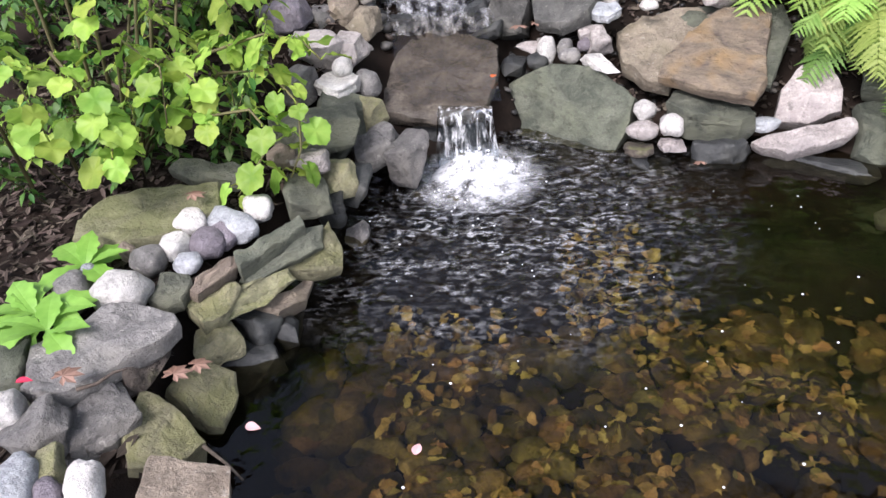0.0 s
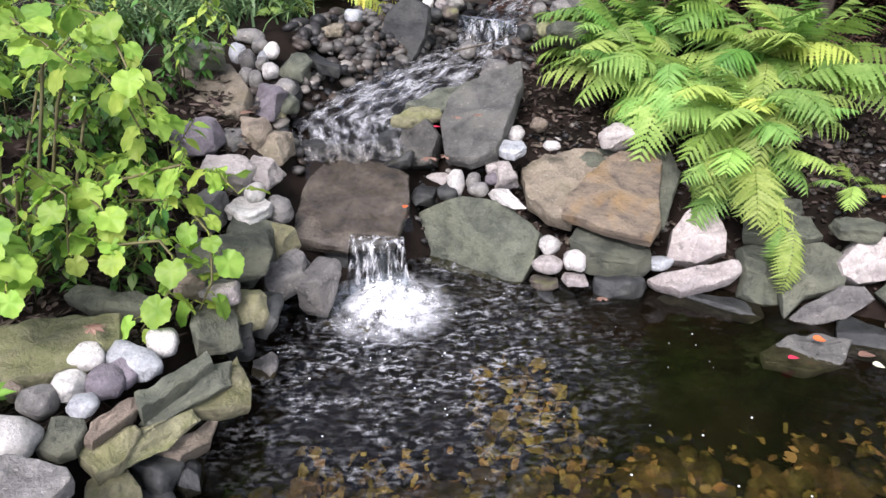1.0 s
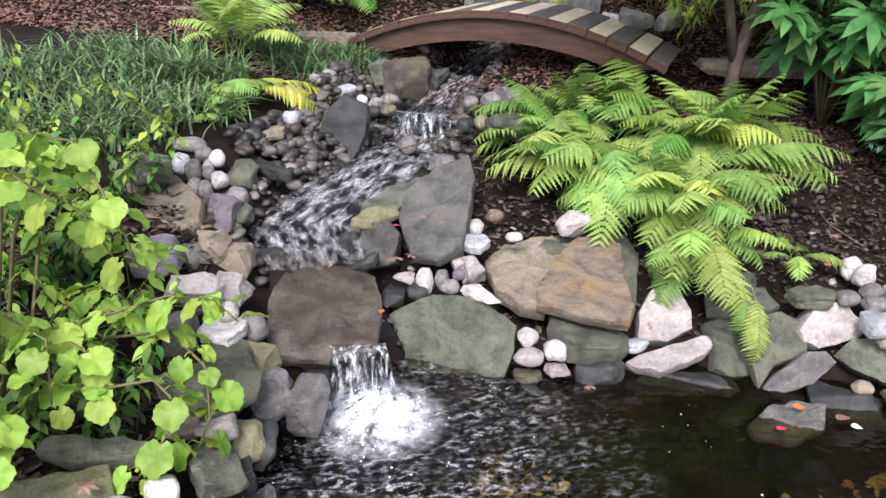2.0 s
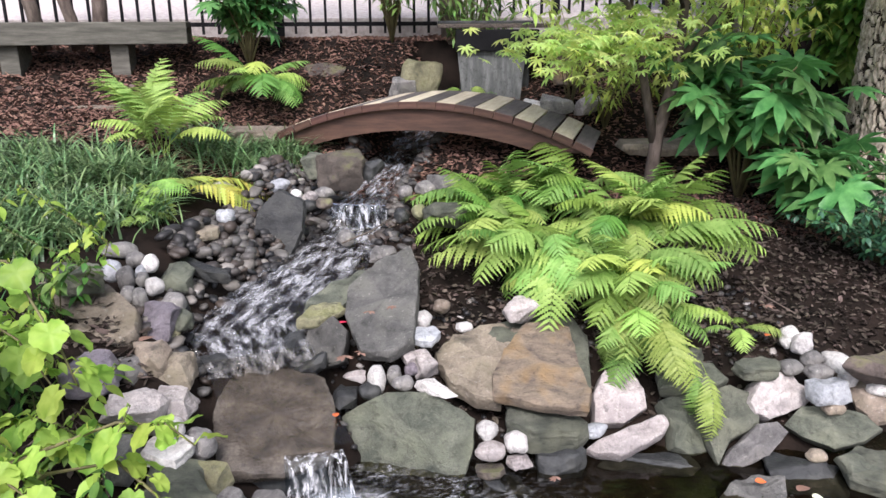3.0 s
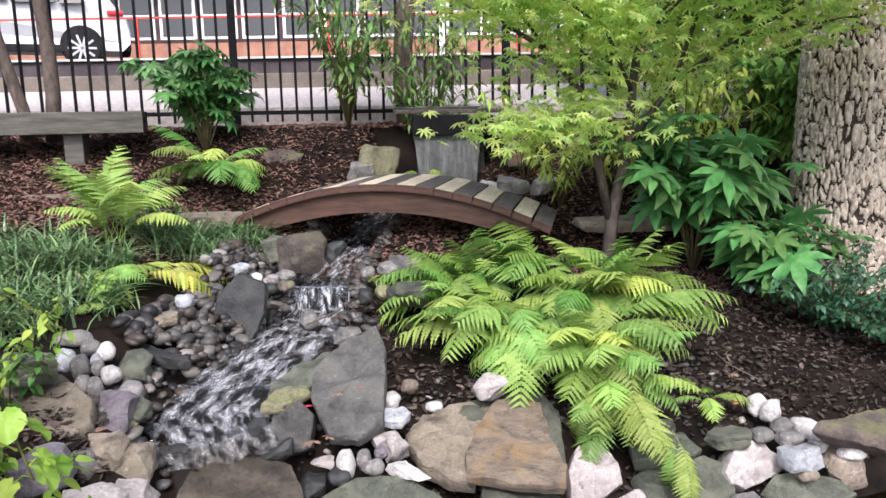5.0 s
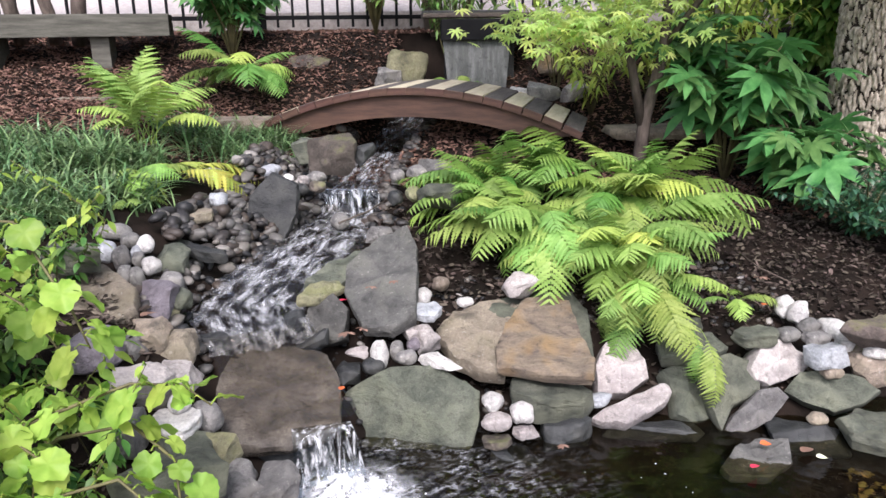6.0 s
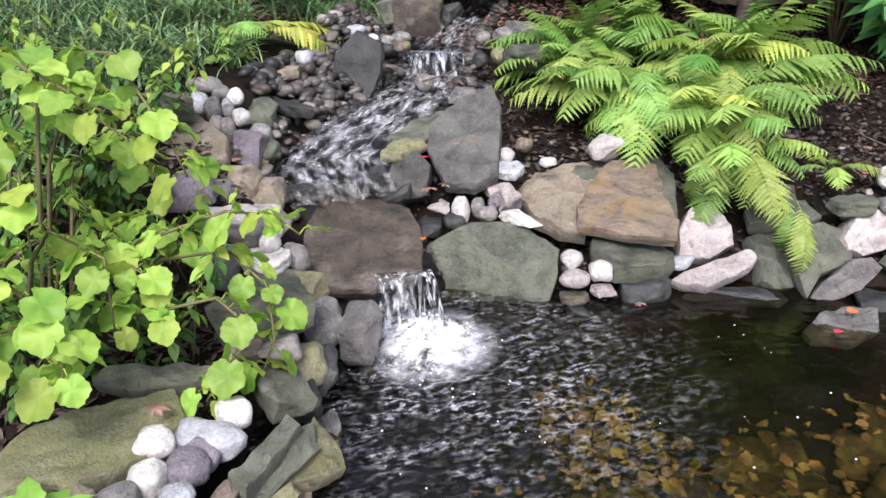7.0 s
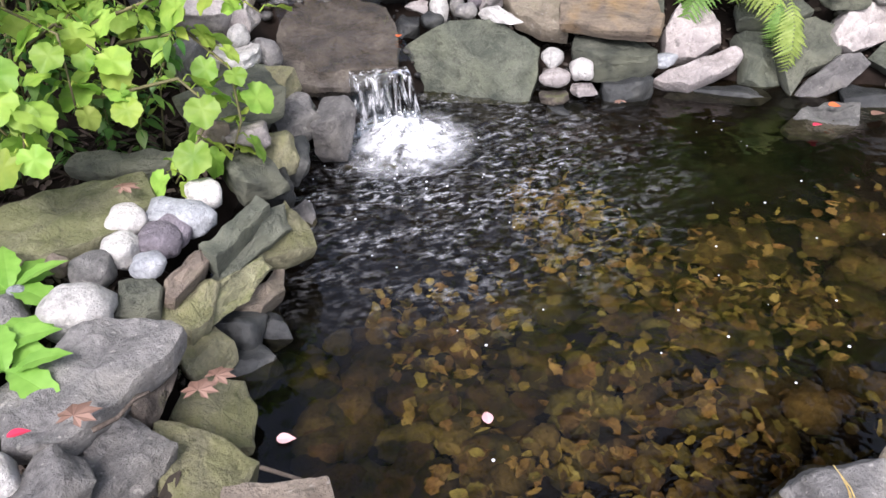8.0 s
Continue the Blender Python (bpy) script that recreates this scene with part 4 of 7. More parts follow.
# stones left of the cascade
stone("boulder", (-0.144, 2.408, 0.110), (0.150, 0.200, 0.200), -24, "grey", "b", 64, "angular grey boulder by the stream", "stones left of the cascade")
stone("boulder", (-0.264, 2.462, 0.158), (0.133, 0.140, 0.120), -24, "grey", "b", 65, "angular grey boulder by the stream", "stones left of the cascade")
stone("boulder", (-0.411, 2.474, 0.230), (0.215, 0.260, 0.200), -24, "green", "b", 66, "angular grey-green boulder by the stream", "stones left of the cascade")
stone("boulder", (-0.297, 2.540, 0.238), (0.101, 0.120, 0.120), 33, "moss", "b", 67, "angular mossy olive boulder by the stream", "stones left of the cascade")
stone("boulder", (-0.528, 2.736, 0.401), (0.247, 0.200, 0.170), -25, "pink", "b", 68, "angular pale pink boulder by the stream", "stones left of the cascade")
stone("boulder", (-0.385, 2.786, 0.395), (0.134, 0.160, 0.100), -25, "pink", "b", 69, "angular pale pink boulder by the stream", "stones left of the cascade")
stone("pebble", (-0.394, 2.654, 0.376), (0.064, 0.090, 0.070), -25, "white", "p", 70, "rounded white river pebble by the stream", "stones left of the cascade")
stone("pebble", (-0.320, 2.682, 0.295), (0.105, 0.100, 0.100), -46, "grey", "p", 71, "rounded grey river pebble by the stream", "stones left of the cascade")
stone("boulder", (-0.561, 2.600, 0.331), (0.099, 0.160, 0.140), -14, "grey", "b", 72, "angular grey boulder by the stream", "stones left of the cascade")
stone("flagstone", (-0.424, 2.607, 0.319), (0.158, 0.160, 0.060), -24, "white", "s", 73, "flat white slate flagstone by the stream", "stones left of the cascade")
stone("boulder", (-0.450, 3.069, 0.451), (0.141, 0.180, 0.140), -25, "tan", "b", 74, "angular tan boulder by the stream", "stones left of the cascade", 10, 0)
stone("boulder", (-0.382, 3.038, 0.408), (0.159, 0.160, 0.120), -15, "tan", "b", 75, "angular tan boulder by the stream", "stones left of the cascade")
stone("boulder", (-0.634, 2.908, 0.505), (0.183, 0.200, 0.130), -10, "purple", "b", 76, "angular purple-grey boulder by the stream", "stones left of the cascade")
stone("boulder", (-0.523, 3.011, 0.438), (0.121, 0.150, 0.120), -25, "grey", "b", 77, "angular grey boulder by the stream", "stones left of the cascade")
stone("flagstone", (-0.703, 3.428, 0.685), (0.197, 0.200, 0.100), 10, "green", "s", 79, "flat grey-green slate flagstone by the stream", "stones left of the cascade")
stone("pebble", (-0.548, 3.750, 0.696), (0.153, 0.100, 0.070), -19, "grey", "p", 80, "rounded grey river pebble by the stream", "stones left of the cascade")
stone("pebble", (-0.575, 3.584, 0.655), (0.083, 0.080, 0.100), -37, "blue", "p", 81, "rounded blue-grey river pebble by the stream", "stones left of the cascade")
stone("pebble", (-0.522, 3.501, 0.642), (0.072, 0.090, 0.110), -6, "grey", "p", 82, "rounded grey river pebble by the stream", "stones left of the cascade")
stone("pebble", (-0.480, 3.645, 0.675), (0.080, 0.090, 0.070), 1, "grey", "p", 83, "rounded grey river pebble by the stream", "stones left of the cascade")
stone("pebble", (-0.425, 3.604, 0.664), (0.071, 0.090, 0.075), -4, "white", "p", 84, "rounded white river pebble by the stream", "stones left of the cascade")
stone("pebble", (-0.463, 3.572, 0.636), (0.048, 0.080, 0.070), -5, "blue", "p", 85, "rounded blue-grey river pebble by the stream", "stones left of the cascade")
stone("pebble", (-0.414, 3.435, 0.616), (0.075, 0.080, 0.070), -1, "white", "p", 86, "rounded white river pebble by the stream", "stones left of the cascade")
stone("pebble", (-0.519, 3.403, 0.602), (0.056, 0.080, 0.080), -10, "grey", "p", 87, "rounded grey river pebble by the stream", "stones left of the cascade")
stone("pebble", (-0.476, 3.389, 0.592), (0.063, 0.080, 0.080), 10, "grey", "p", 88, "rounded grey river pebble by the stream", "stones left of the cascade")
stone("pebble", (-0.460, 3.499, 0.629), (0.052, 0.070, 0.060), -7, "grey", "p", 89, "rounded grey river pebble by the stream", "stones left of the cascade")
stone("boulder", (-0.330, 3.613, 0.585), (0.142, 0.140, 0.130), -26, "green", "b", 90, "angular grey-green boulder by the stream", "stones left of the cascade")
stone("boulder", (-0.409, 3.267, 0.524), (0.161, 0.140, 0.130), -20, "purple", "b", 91, "angular purple-grey boulder by the stream", "stones left of the cascade")
stone("pebble", (-0.353, 3.387, 0.548), (0.107, 0.120, 0.090), -6, "grey", "p", 92, "rounded grey river pebble by the stream", "stones left of the cascade")
stone("pebble", (-0.324, 3.273, 0.512), (0.084, 0.120, 0.080), -2, "green", "p", 93, "rounded grey-green river pebble by the stream", "stones left of the cascade")
stone("flagstone", (-0.417, 3.262, 0.482), (0.178, 0.100, 0.050), -15, "moss", "s", 94, "flat mossy olive slate flagstone by the stream", "stones left of the cascade")
stone("flagstone", (-0.209, 3.676, 0.583), (0.434, 0.070, 0.050), -64, "dark", "s", 95, "flat dark wet slate flagstone by the stream", "stones left of the cascade")
stone("pebble", (-0.027, 4.511, 0.776), (0.133, 0.100, 0.070), -12, "white", "p", 96, "rounded white river pebble by the stream", "stones left of the cascade")
stone("pebble", (-0.117, 4.557, 0.776), (0.088, 0.080, 0.070), -4, "grey", "p", 97, "rounded grey river pebble by the stream", "stones left of the cascade")
stone("pebble", (-0.064, 4.075, 0.726), (0.085, 0.100, 0.070), -26, "blue", "p", 98, "rounded blue-grey river pebble by the stream", "stones left of the cascade")
stone("flagstone", (-0.174, 3.951, 0.682), (0.137, 0.140, 0.050), 16, "tan", "s", 99, "flat tan slate flagstone by the stream", "stones left of the cascade")
stone("boulder", (0.584, 4.332, 0.860), (0.250, 0.200, 0.200), -3, "brown", "b", 100, "angular brown boulder by the stream", "stones left of the cascade", 15, 0)
stone("boulder", (0.762, 4.290, 0.858), (0.139, 0.140, 0.120), 9, "dark", "b", 101, "angular dark wet boulder by the stream", "stones left of the cascade")
stone("boulder", (0.475, 4.469, 0.871), (0.148, 0.200, 0.140), 20, "green", "b", 102, "angular grey-green boulder by the stream", "stones left of the cascade")
stone("boulder", (1.200, 4.288, 0.735), (0.184, 0.160, 0.130), 5, "grey", "b", 103, "angular grey boulder by the stream", "stones left of the cascade")
stone("boulder", (1.004, 3.788, 0.691), (0.210, 0.180, 0.140), -7, "green", "b", 104, "angular grey-green boulder by the stream", "stones left of the cascade")
stone("pebble", (1.072, 4.291, 0.732), (0.116, 0.120, 0.080), 1, "grey", "p", 105, "rounded grey river pebble by the stream", "stones left of the cascade")
stone("pebble", (0.940, 4.269, 0.722), (0.084, 0.100, 0.080), -2, "grey", "p", 106, "rounded grey river pebble by the stream", "stones left of the cascade")
stone("pebble", (0.904, 3.922, 0.692), (0.082, 0.100, 0.080), -6, "moss", "p", 107, "rounded mossy olive river pebble by the stream", "stones left of the cascade")
stone("pebble", (0.816, 3.961, 0.672), (0.079, 0.100, 0.080), -5, "dark", "p", 108, "rounded dark wet river pebble by the stream", "stones left of the cascade")
stone("pebble", (0.268, 4.460, 0.776), (0.147, 0.100, 0.070), 48, "blue", "p", 109, "rounded blue-grey river pebble by the stream", "stones left of the cascade")
stone("pebble", (0.337, 4.321, 0.746), (0.062, 0.070, 0.070), 5, "white", "p", 110, "rounded white river pebble by the stream", "stones left of the cascade")
stone("pebble", (0.405, 4.241, 0.753), (0.069, 0.070, 0.050), 17, "pink", "p", 111, "rounded pale pink river pebble by the stream", "stones left of the cascade")
stone("pebble", (0.481, 4.271, 0.759), (0.095, 0.100, 0.060), 5, "grey", "p", 112, "rounded grey river pebble by the stream", "stones left of the cascade")
stone("pebble", (0.579, 4.401, 0.776), (0.095, 0.100, 0.070), -4, "tan", "p", 113, "rounded tan river pebble by the stream", "stones left of the cascade")
stone("pebble", (0.442, 4.106, 0.739), (0.083, 0.100, 0.060), 6, "brown", "p", 114, "rounded brown river pebble by the stream", "stones left of the cascade")
stone("pebble", (0.372, 4.161, 0.719), (0.082, 0.100, 0.060), -5, "dark", "p", 115, "rounded dark wet river pebble by the stream", "stones left of the cascade")
stone("pebble", (0.525, 3.998, 0.569), (0.098, 0.120, 0.090), -4, "grey", "p", 116, "rounded grey river pebble by the stream", "stones left of the cascade")
# pebbles on the stacked wall
stone("pebble", (-0.751, 1.841, 0.242), (0.092, 0.085, 0.080), -5, "white", "p", 117, "rounded white river pebble on the stacked wall", "pebbles on the stacked wall")
stone("pebble", (-0.565, 1.906, 0.242), (0.088, 0.090, 0.080), 21, "white", "p", 118, "rounded white river pebble on the stacked wall", "pebbles on the stacked wall")
stone("pebble", (-0.634, 1.841, 0.229), (0.195, 0.090, 0.090), -30, "blue", "p", 119, "rounded blue-grey river pebble on the stacked wall", "pebbles on the stacked wall")
stone("pebble", (-0.678, 1.746, 0.232), (0.103, 0.100, 0.080), -12, "purple", "p", 120, "rounded purple-grey river pebble on the stacked wall", "pebbles on the stacked wall")
stone("pebble", (-0.644, 1.801, 0.222), (0.096, 0.090, 0.080), -32, "purple", "p", 121, "rounded purple-grey river pebble on the stacked wall", "pebbles on the stacked wall")
stone("pebble", (-0.764, 1.717, 0.242), (0.088, 0.080, 0.080), -4, "white", "p", 122, "rounded white river pebble on the stacked wall", "pebbles on the stacked wall")
stone("pebble", (-0.702, 1.644, 0.243), (0.079, 0.070, 0.050), 11, "blue", "p", 123, "rounded blue-grey river pebble on the stacked wall", "pebbles on the stacked wall")
stone("pebble", (-0.819, 1.661, 0.239), (0.094, 0.090, 0.090), 76, "grey", "p", 124, "rounded grey river pebble on the stacked wall", "pebbles on the stacked wall")
stone("pebble", (-0.837, 1.514, 0.252), (0.151, 0.130, 0.110), 4, "white", "p", 125, "rounded white river pebble on the stacked wall", "pebbles on the stacked wall")
stone("pebble", (-0.982, 1.532, 0.245), (0.101, 0.120, 0.100), 3, "grey", "p", 126, "rounded grey river pebble on the stacked wall", "pebbles on the stacked wall")
stone("pebble", (-0.961, 1.601, 0.249), (0.047, 0.060, 0.060), 22, "blue", "p", 127, "rounded blue-grey river pebble on the stacked wall", "pebbles on the stacked wall")
stone("pebble", (-0.890, 1.696, 0.253), (0.046, 0.050, 0.050), 42, "tan", "p", 128, "rounded tan river pebble on the stacked wall", "pebbles on the stacked wall")
# flagstones of the stacked wall
stone("boulder", (-0.436, 1.996, 0.225), (0.143, 0.200, 0.100), 23, "green", "b", 138, "angular grey-green boulder in the stacked pond wall", "flagstones of the stacked wall")
stone("boulder", (-0.377, 2.167, 0.191), (0.122, 0.140, 0.140), 32, "moss", "b", 139, "angular mossy olive boulder in the stacked pond wall", "flagstones of the stacked wall")
stone("boulder", (-0.317, 2.210, 0.131), (0.132, 0.140, 0.140), -22, "dark", "b", 140, "angular dark wet boulder in the stacked pond wall", "flagstones of the stacked wall")
stone("boulder", (-0.286, 2.392, 0.158), (0.151, 0.130, 0.120), 28, "grey", "b", 141, "angular grey boulder in the stacked pond wall", "flagstones of the stacked wall")
stone("flagstone", (-0.395, 2.078, 0.125), (0.097, 0.140, 0.100), 27, "dark", "s", 142, "flat dark wet slate flagstone in the stacked pond wall", "flagstones of the stacked wall")
stone("stone", (-0.318, 2.091, 0.002), (0.087, 0.100, 0.080), 18, "grey", "b", 143, "angular grey boulder in the stacked pond wall", "flagstones of the stacked wall")
stone("boulder", (-0.542, 1.622, 0.018), (0.112, 0.120, 0.120), 58, "dark", "b", 144, "angular dark wet boulder in the stacked pond wall", "flagstones of the stacked wall")
stone("boulder", (-0.445, 1.677, -0.022), (0.192, 0.140, 0.120), 64, "dark", "b", 145, "angular dark wet boulder in the stacked pond wall", "flagstones of the stacked wall")
stone("boulder", (-0.624, 1.499, 0.058), (0.137, 0.120, 0.120), 38, "moss", "b", 148, "angular mossy olive boulder in the stacked pond wall", "flagstones of the stacked wall")
stone("boulder", (-0.551, 1.524, -0.049), (0.178, 0.140, 0.140), 47, "dark", "b", 150, "angular dark wet boulder in the stacked pond wall", "flagstones of the stacked wall")
stone("boulder", (-0.781, 1.145, 0.158), (0.188, 0.200, 0.120), 44, "grey", "b", 151, "angular grey boulder in the stacked pond wall", "flagstones of the stacked wall")
stone("boulder", (-0.503, 0.921, 0.151), (0.193, 0.200, 0.140), 3, "tan", "b", 153, "angular tan boulder in the stacked pond wall", "flagstones of the stacked wall")
stone("boulder", (-0.852, 1.064, 0.228), (0.140, 0.120, 0.120), 21, "grey", "b", 154, "angular grey boulder in the stacked pond wall", "flagstones of the stacked wall")
stone("pebble", (-0.825, 0.915, 0.228), (0.093, 0.160, 0.120), 7, "blue", "p", 155, "rounded blue-grey river pebble in the stacked pond wall", "flagstones of the stacked wall")
stone("stone", (-0.786, 0.967, 0.215), (0.077, 0.100, 0.100), 14, "moss", "b", 156, "angular mossy olive boulder in the stacked pond wall", "flagstones of the stacked wall")
stone("pebble", (-0.688, 0.924, 0.229), (0.074, 0.090, 0.090), 6, "white", "p", 157, "rounded white river pebble in the stacked pond wall", "flagstones of the stacked wall")
stone("pebble", (-0.747, 0.899, 0.222), (0.062, 0.080, 0.080), 30, "purple", "p", 158, "rounded purple-grey river pebble in the stacked pond wall", "flagstones of the stacked wall")
stone("pebble", (-0.922, 1.103, 0.258), (0.062, 0.090, 0.090), 21, "white", "p", 159, "rounded white river pebble in the stacked pond wall", "flagstones of the stacked wall")
stone("flagstone", (-1.047, 1.294, 0.218), (0.150, 0.300, 0.120), 29, "green", "s", 160, "flat grey-green slate flagstone in the stacked pond wall", "flagstones of the stacked wall")
stone("stone", (-0.528, 2.100, 0.302), (0.084, 0.100, 0.080), 29, "tan", "b", 162, "angular tan boulder in the stacked pond wall", "flagstones of the stacked wall")
stone("boulder", (-0.436, 2.103, 0.282), (0.129, 0.100, 0.080), 11, "pink", "b", 163, "angular pale pink boulder in the stacked pond wall", "flagstones of the stacked wall")
stone("boulder", (-0.443, 2.326, 0.274), (0.319, 0.240, 0.160), 26, "green", "b", 164, "angular grey-green boulder in the stacked pond wall", "flagstones of the stacked wall")

# ---- loose gravel, pond bed, mulch and litter ----
def scatter_stones(name, count, place, size, material, label, seed, level=1):
    """Many small rounded stones in one mesh; place(rnd) gives a point or None."""
    rnd = random.Random(seed)
    bv, bf = BALLS[level]
    verts, faces, k = [], [], 0
    made = 0
    while made < count:
        p = place(rnd)
        made += 1
        if p is None:
            continue
        r = size(rnd)
        m = Euler((rnd.uniform(-0.5, 0.5), rnd.uniform(-0.5, 0.5), rnd.uniform(0, 6.28))).to_matrix()
        m = np.array(m) @ np.diag((r * rnd.uniform(0.9, 1.5), r * rnd.uniform(0.7, 1.05), r * rnd.uniform(0.45, 0.75)))
        bumped = bv * (1 + 0.24 * np.array([math.sin(3 * q[0] + made) + math.cos(2.5 * q[1] + 2 * made) for q in bv]) / 2)[:, None]
        verts.extend((bumped @ m.T + np.array(p)).tolist())
        faces.extend([(a + k, b + k, c + k) for a, b, c in bf])
        k += len(bv)
    ob = part(name, mesh_of(name, verts, faces, True), material)
    tagged(ob, label, "gravel", kind="stuff")


def stream_bank(rnd):
    y = rnd.uniform(3.05, 5.3)
    cx, cz, hw = stream_at(y)
    side = rnd.choice((-1, 1))
    x = cx + side * hw * rnd.uniform(1.0, 1.9 if side < 0 else 2.2)
    if side > 0 and y < 3.9:
        return None
    return x, y, ground_z(x, y) + 0.012


def far_bank(rnd):
    x, y = rnd.uniform(0.15, 2.3), rnd.uniform(2.5, 3.4)
    if y > 3.4 or ground_z(x, y) < 0.02:
        return None
    return x, y, ground_z(x, y) + 0.006


def pond_bed(rnd):
    x, y = rnd.uniform(-0.45, 2.6), rnd.uniform(0.7, 1.8)
    z = ground_z(x, y)
    return (x, y, z + 0.01) if z < -0.1 else None


def left_slope(rnd):
    y = rnd.uniform(3.75, 4.75)
    cx, cz, hw = stream_at(y)
    k = rnd.random()
    x = cx - hw - 0.02 - 0.45 * k
    return x, y, max(ground_z(x, y) + 0.01, cz - 0.03 + 0.24 * k)


scatter_stones("gravel", 560, stream_bank, lambda r: r.uniform(0.014, 0.038), M_COBBLE, "wet dark river gravel along the stream", 11, 2)
scatter_stones("cobble_bank", 380, left_slope, lambda r: r.uniform(0.018, 0.046), M_COBBLE, "piled grey river cobbles on the stream bank", 12, 2)
scatter_stones("gravel", 700, far_bank, lambda r: r.uniform(0.006, 0.022), M_COBBLE, "small gravel between the far bank stones", 13, 1)
scatter_stones("pond_bed_stones", 700, pond_bed, lambda r: r.uniform(0.03, 0.075), M_BED, "ochre and brown cobbles under the pond water", 14, 2)
slab("spill_slab", (-0.04, 2.875, 0.252), 14, -10, [(-0.2, -0.27), (0.02, -0.285), (0.2, -0.24), (0.225, -0.02), (0.19, 0.2), (0.02, 0.3), (-0.17, 0.27), (-0.23, 0.05)], 0.08, "dark", 903, "dark wet brown slab under sliding water", "stones beside the cascade", material=M_SPILL)
# near-black wet stones; their colour paints in the shaded recess below the lip
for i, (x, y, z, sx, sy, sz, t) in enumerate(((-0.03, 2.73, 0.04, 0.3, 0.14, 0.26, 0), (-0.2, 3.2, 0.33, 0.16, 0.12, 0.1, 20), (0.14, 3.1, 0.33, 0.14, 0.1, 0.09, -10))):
    stone("boulder", (x, y, z), (sx, sy, sz), t, "dark", "b", 910 + i, "dark wet boulder, coloured for the shade under the spill slab", "stones beside the cascade")
stone("flagstone", (0.2, 4.1, 0.64), (0.27, 0.38, 0.07), -24, "dark", "s", 920, "dark slate slab leaning upright beside the stream", "stones beside the cascade", 76, 6)


def flakes(name, count, place, length, width, material, label, category, seed, curl=0.35):
    """Many thin bent flakes (bark chips, dry leaves) in one mesh."""
    rnd = random.Random(seed)
    verts, faces, k = [], [], 0
    for _ in range(count):
        p = place(rnd)
        if p is None:
            continue
        a, b = rnd.uniform(*length) / 2, rnd.uniform(*width) / 2
        m = Euler((rnd.gauss(0, 0.45), rnd.gauss(0, 0.35), rnd.uniform(0, 6.28))).to_matrix()
        c = curl * b
        shape = ((-a, 0, 0), (-a * 0.4, -b, c), (a * 0.5, -b * 0.8, c), (a, 0, 0), (a * 0.45, b, c), (-a * 0.5, b * 0.9, c))
        verts.extend([tuple(m @ Vector(q) + Vector(p)) for q in shape])
        faces.extend([(k, k + 1, k + 2, k + 3), (k, k + 3, k + 4, k + 5)])
        k += 6
    ob = part(name, mesh_of(name, verts, faces), material)
    tagged(ob, label, category, kind="stuff")


def on_berm(rnd):
    s, d = rnd.uniform(-5.2, 2.2), rnd.uniform(4.3, 6.9)
    p = view(s, d)
    return p.x, p.y, ground_z(p.x, p.y) + rnd.uniform(0.002, 0.02)


def on_right(rnd):
    x, y = rnd.uniform(0.5, 3.6), rnd.uniform(2.35, 4.2)
    z = ground_z(x, y)
    return (x, y, z + rnd.uniform(0.004, 0.03)) if z > 0.05 else None


def on_left(rnd):
    x, y = rnd.uniform(-1.7, -0.45), rnd.uniform(1.0, 3.4)
    z = ground_z(x, y)
    return (x, y, z + rnd.uniform(0.004, 0.03)) if z > 0.1 else None


def sunk(rnd):
    x, y = rnd.uniform(-0.2, 2.4), rnd.uniform(0.75, 2.3)
    if noise.noise((x * 2.3, y * 2.3, 1.5)) - 0.12 * (x - 0.3) - 0.6 * (y - 1.62) < (0.0 if rnd.random() < 0.75 or y > 1.9 else -0.6):
        return None
    z = ground_z(x, y)
    return (x, y, z + rnd.uniform(0.03, 0.09)) if z < -0.15 else None


flakes("sunken_leaves", 5200, sunk, (0.012, 0.06), (0.01, 0.04), M_SUNK, "ochre leaves sunk on the pond bed", "leaves", 25)
flakes("bark_mulch", 44000, on_berm, (0.02, 0.06), (0.007, 0.018), M_MULCH, "red-brown bark mulch covering the slope", "mulch", 21)
flakes("leaf_litter", 11000, on_right, (0.01, 0.05), (0.005, 0.024), M_LITTER, "dry brown leaf litter on dark soil", "leaf litter", 22)
flakes("leaf_litter", 5200, on_left, (0.015, 0.07), (0.004, 0.022), M_LITTER, "dry brown leaf litter on dark soil", "leaf litter", 23)
flakes("leaf_litter", 260, on_berm, (0.04, 0.08), (0.03, 0.05), M_LITTER, "dry tan leaves on the bark mulch", "leaf litter", 24)


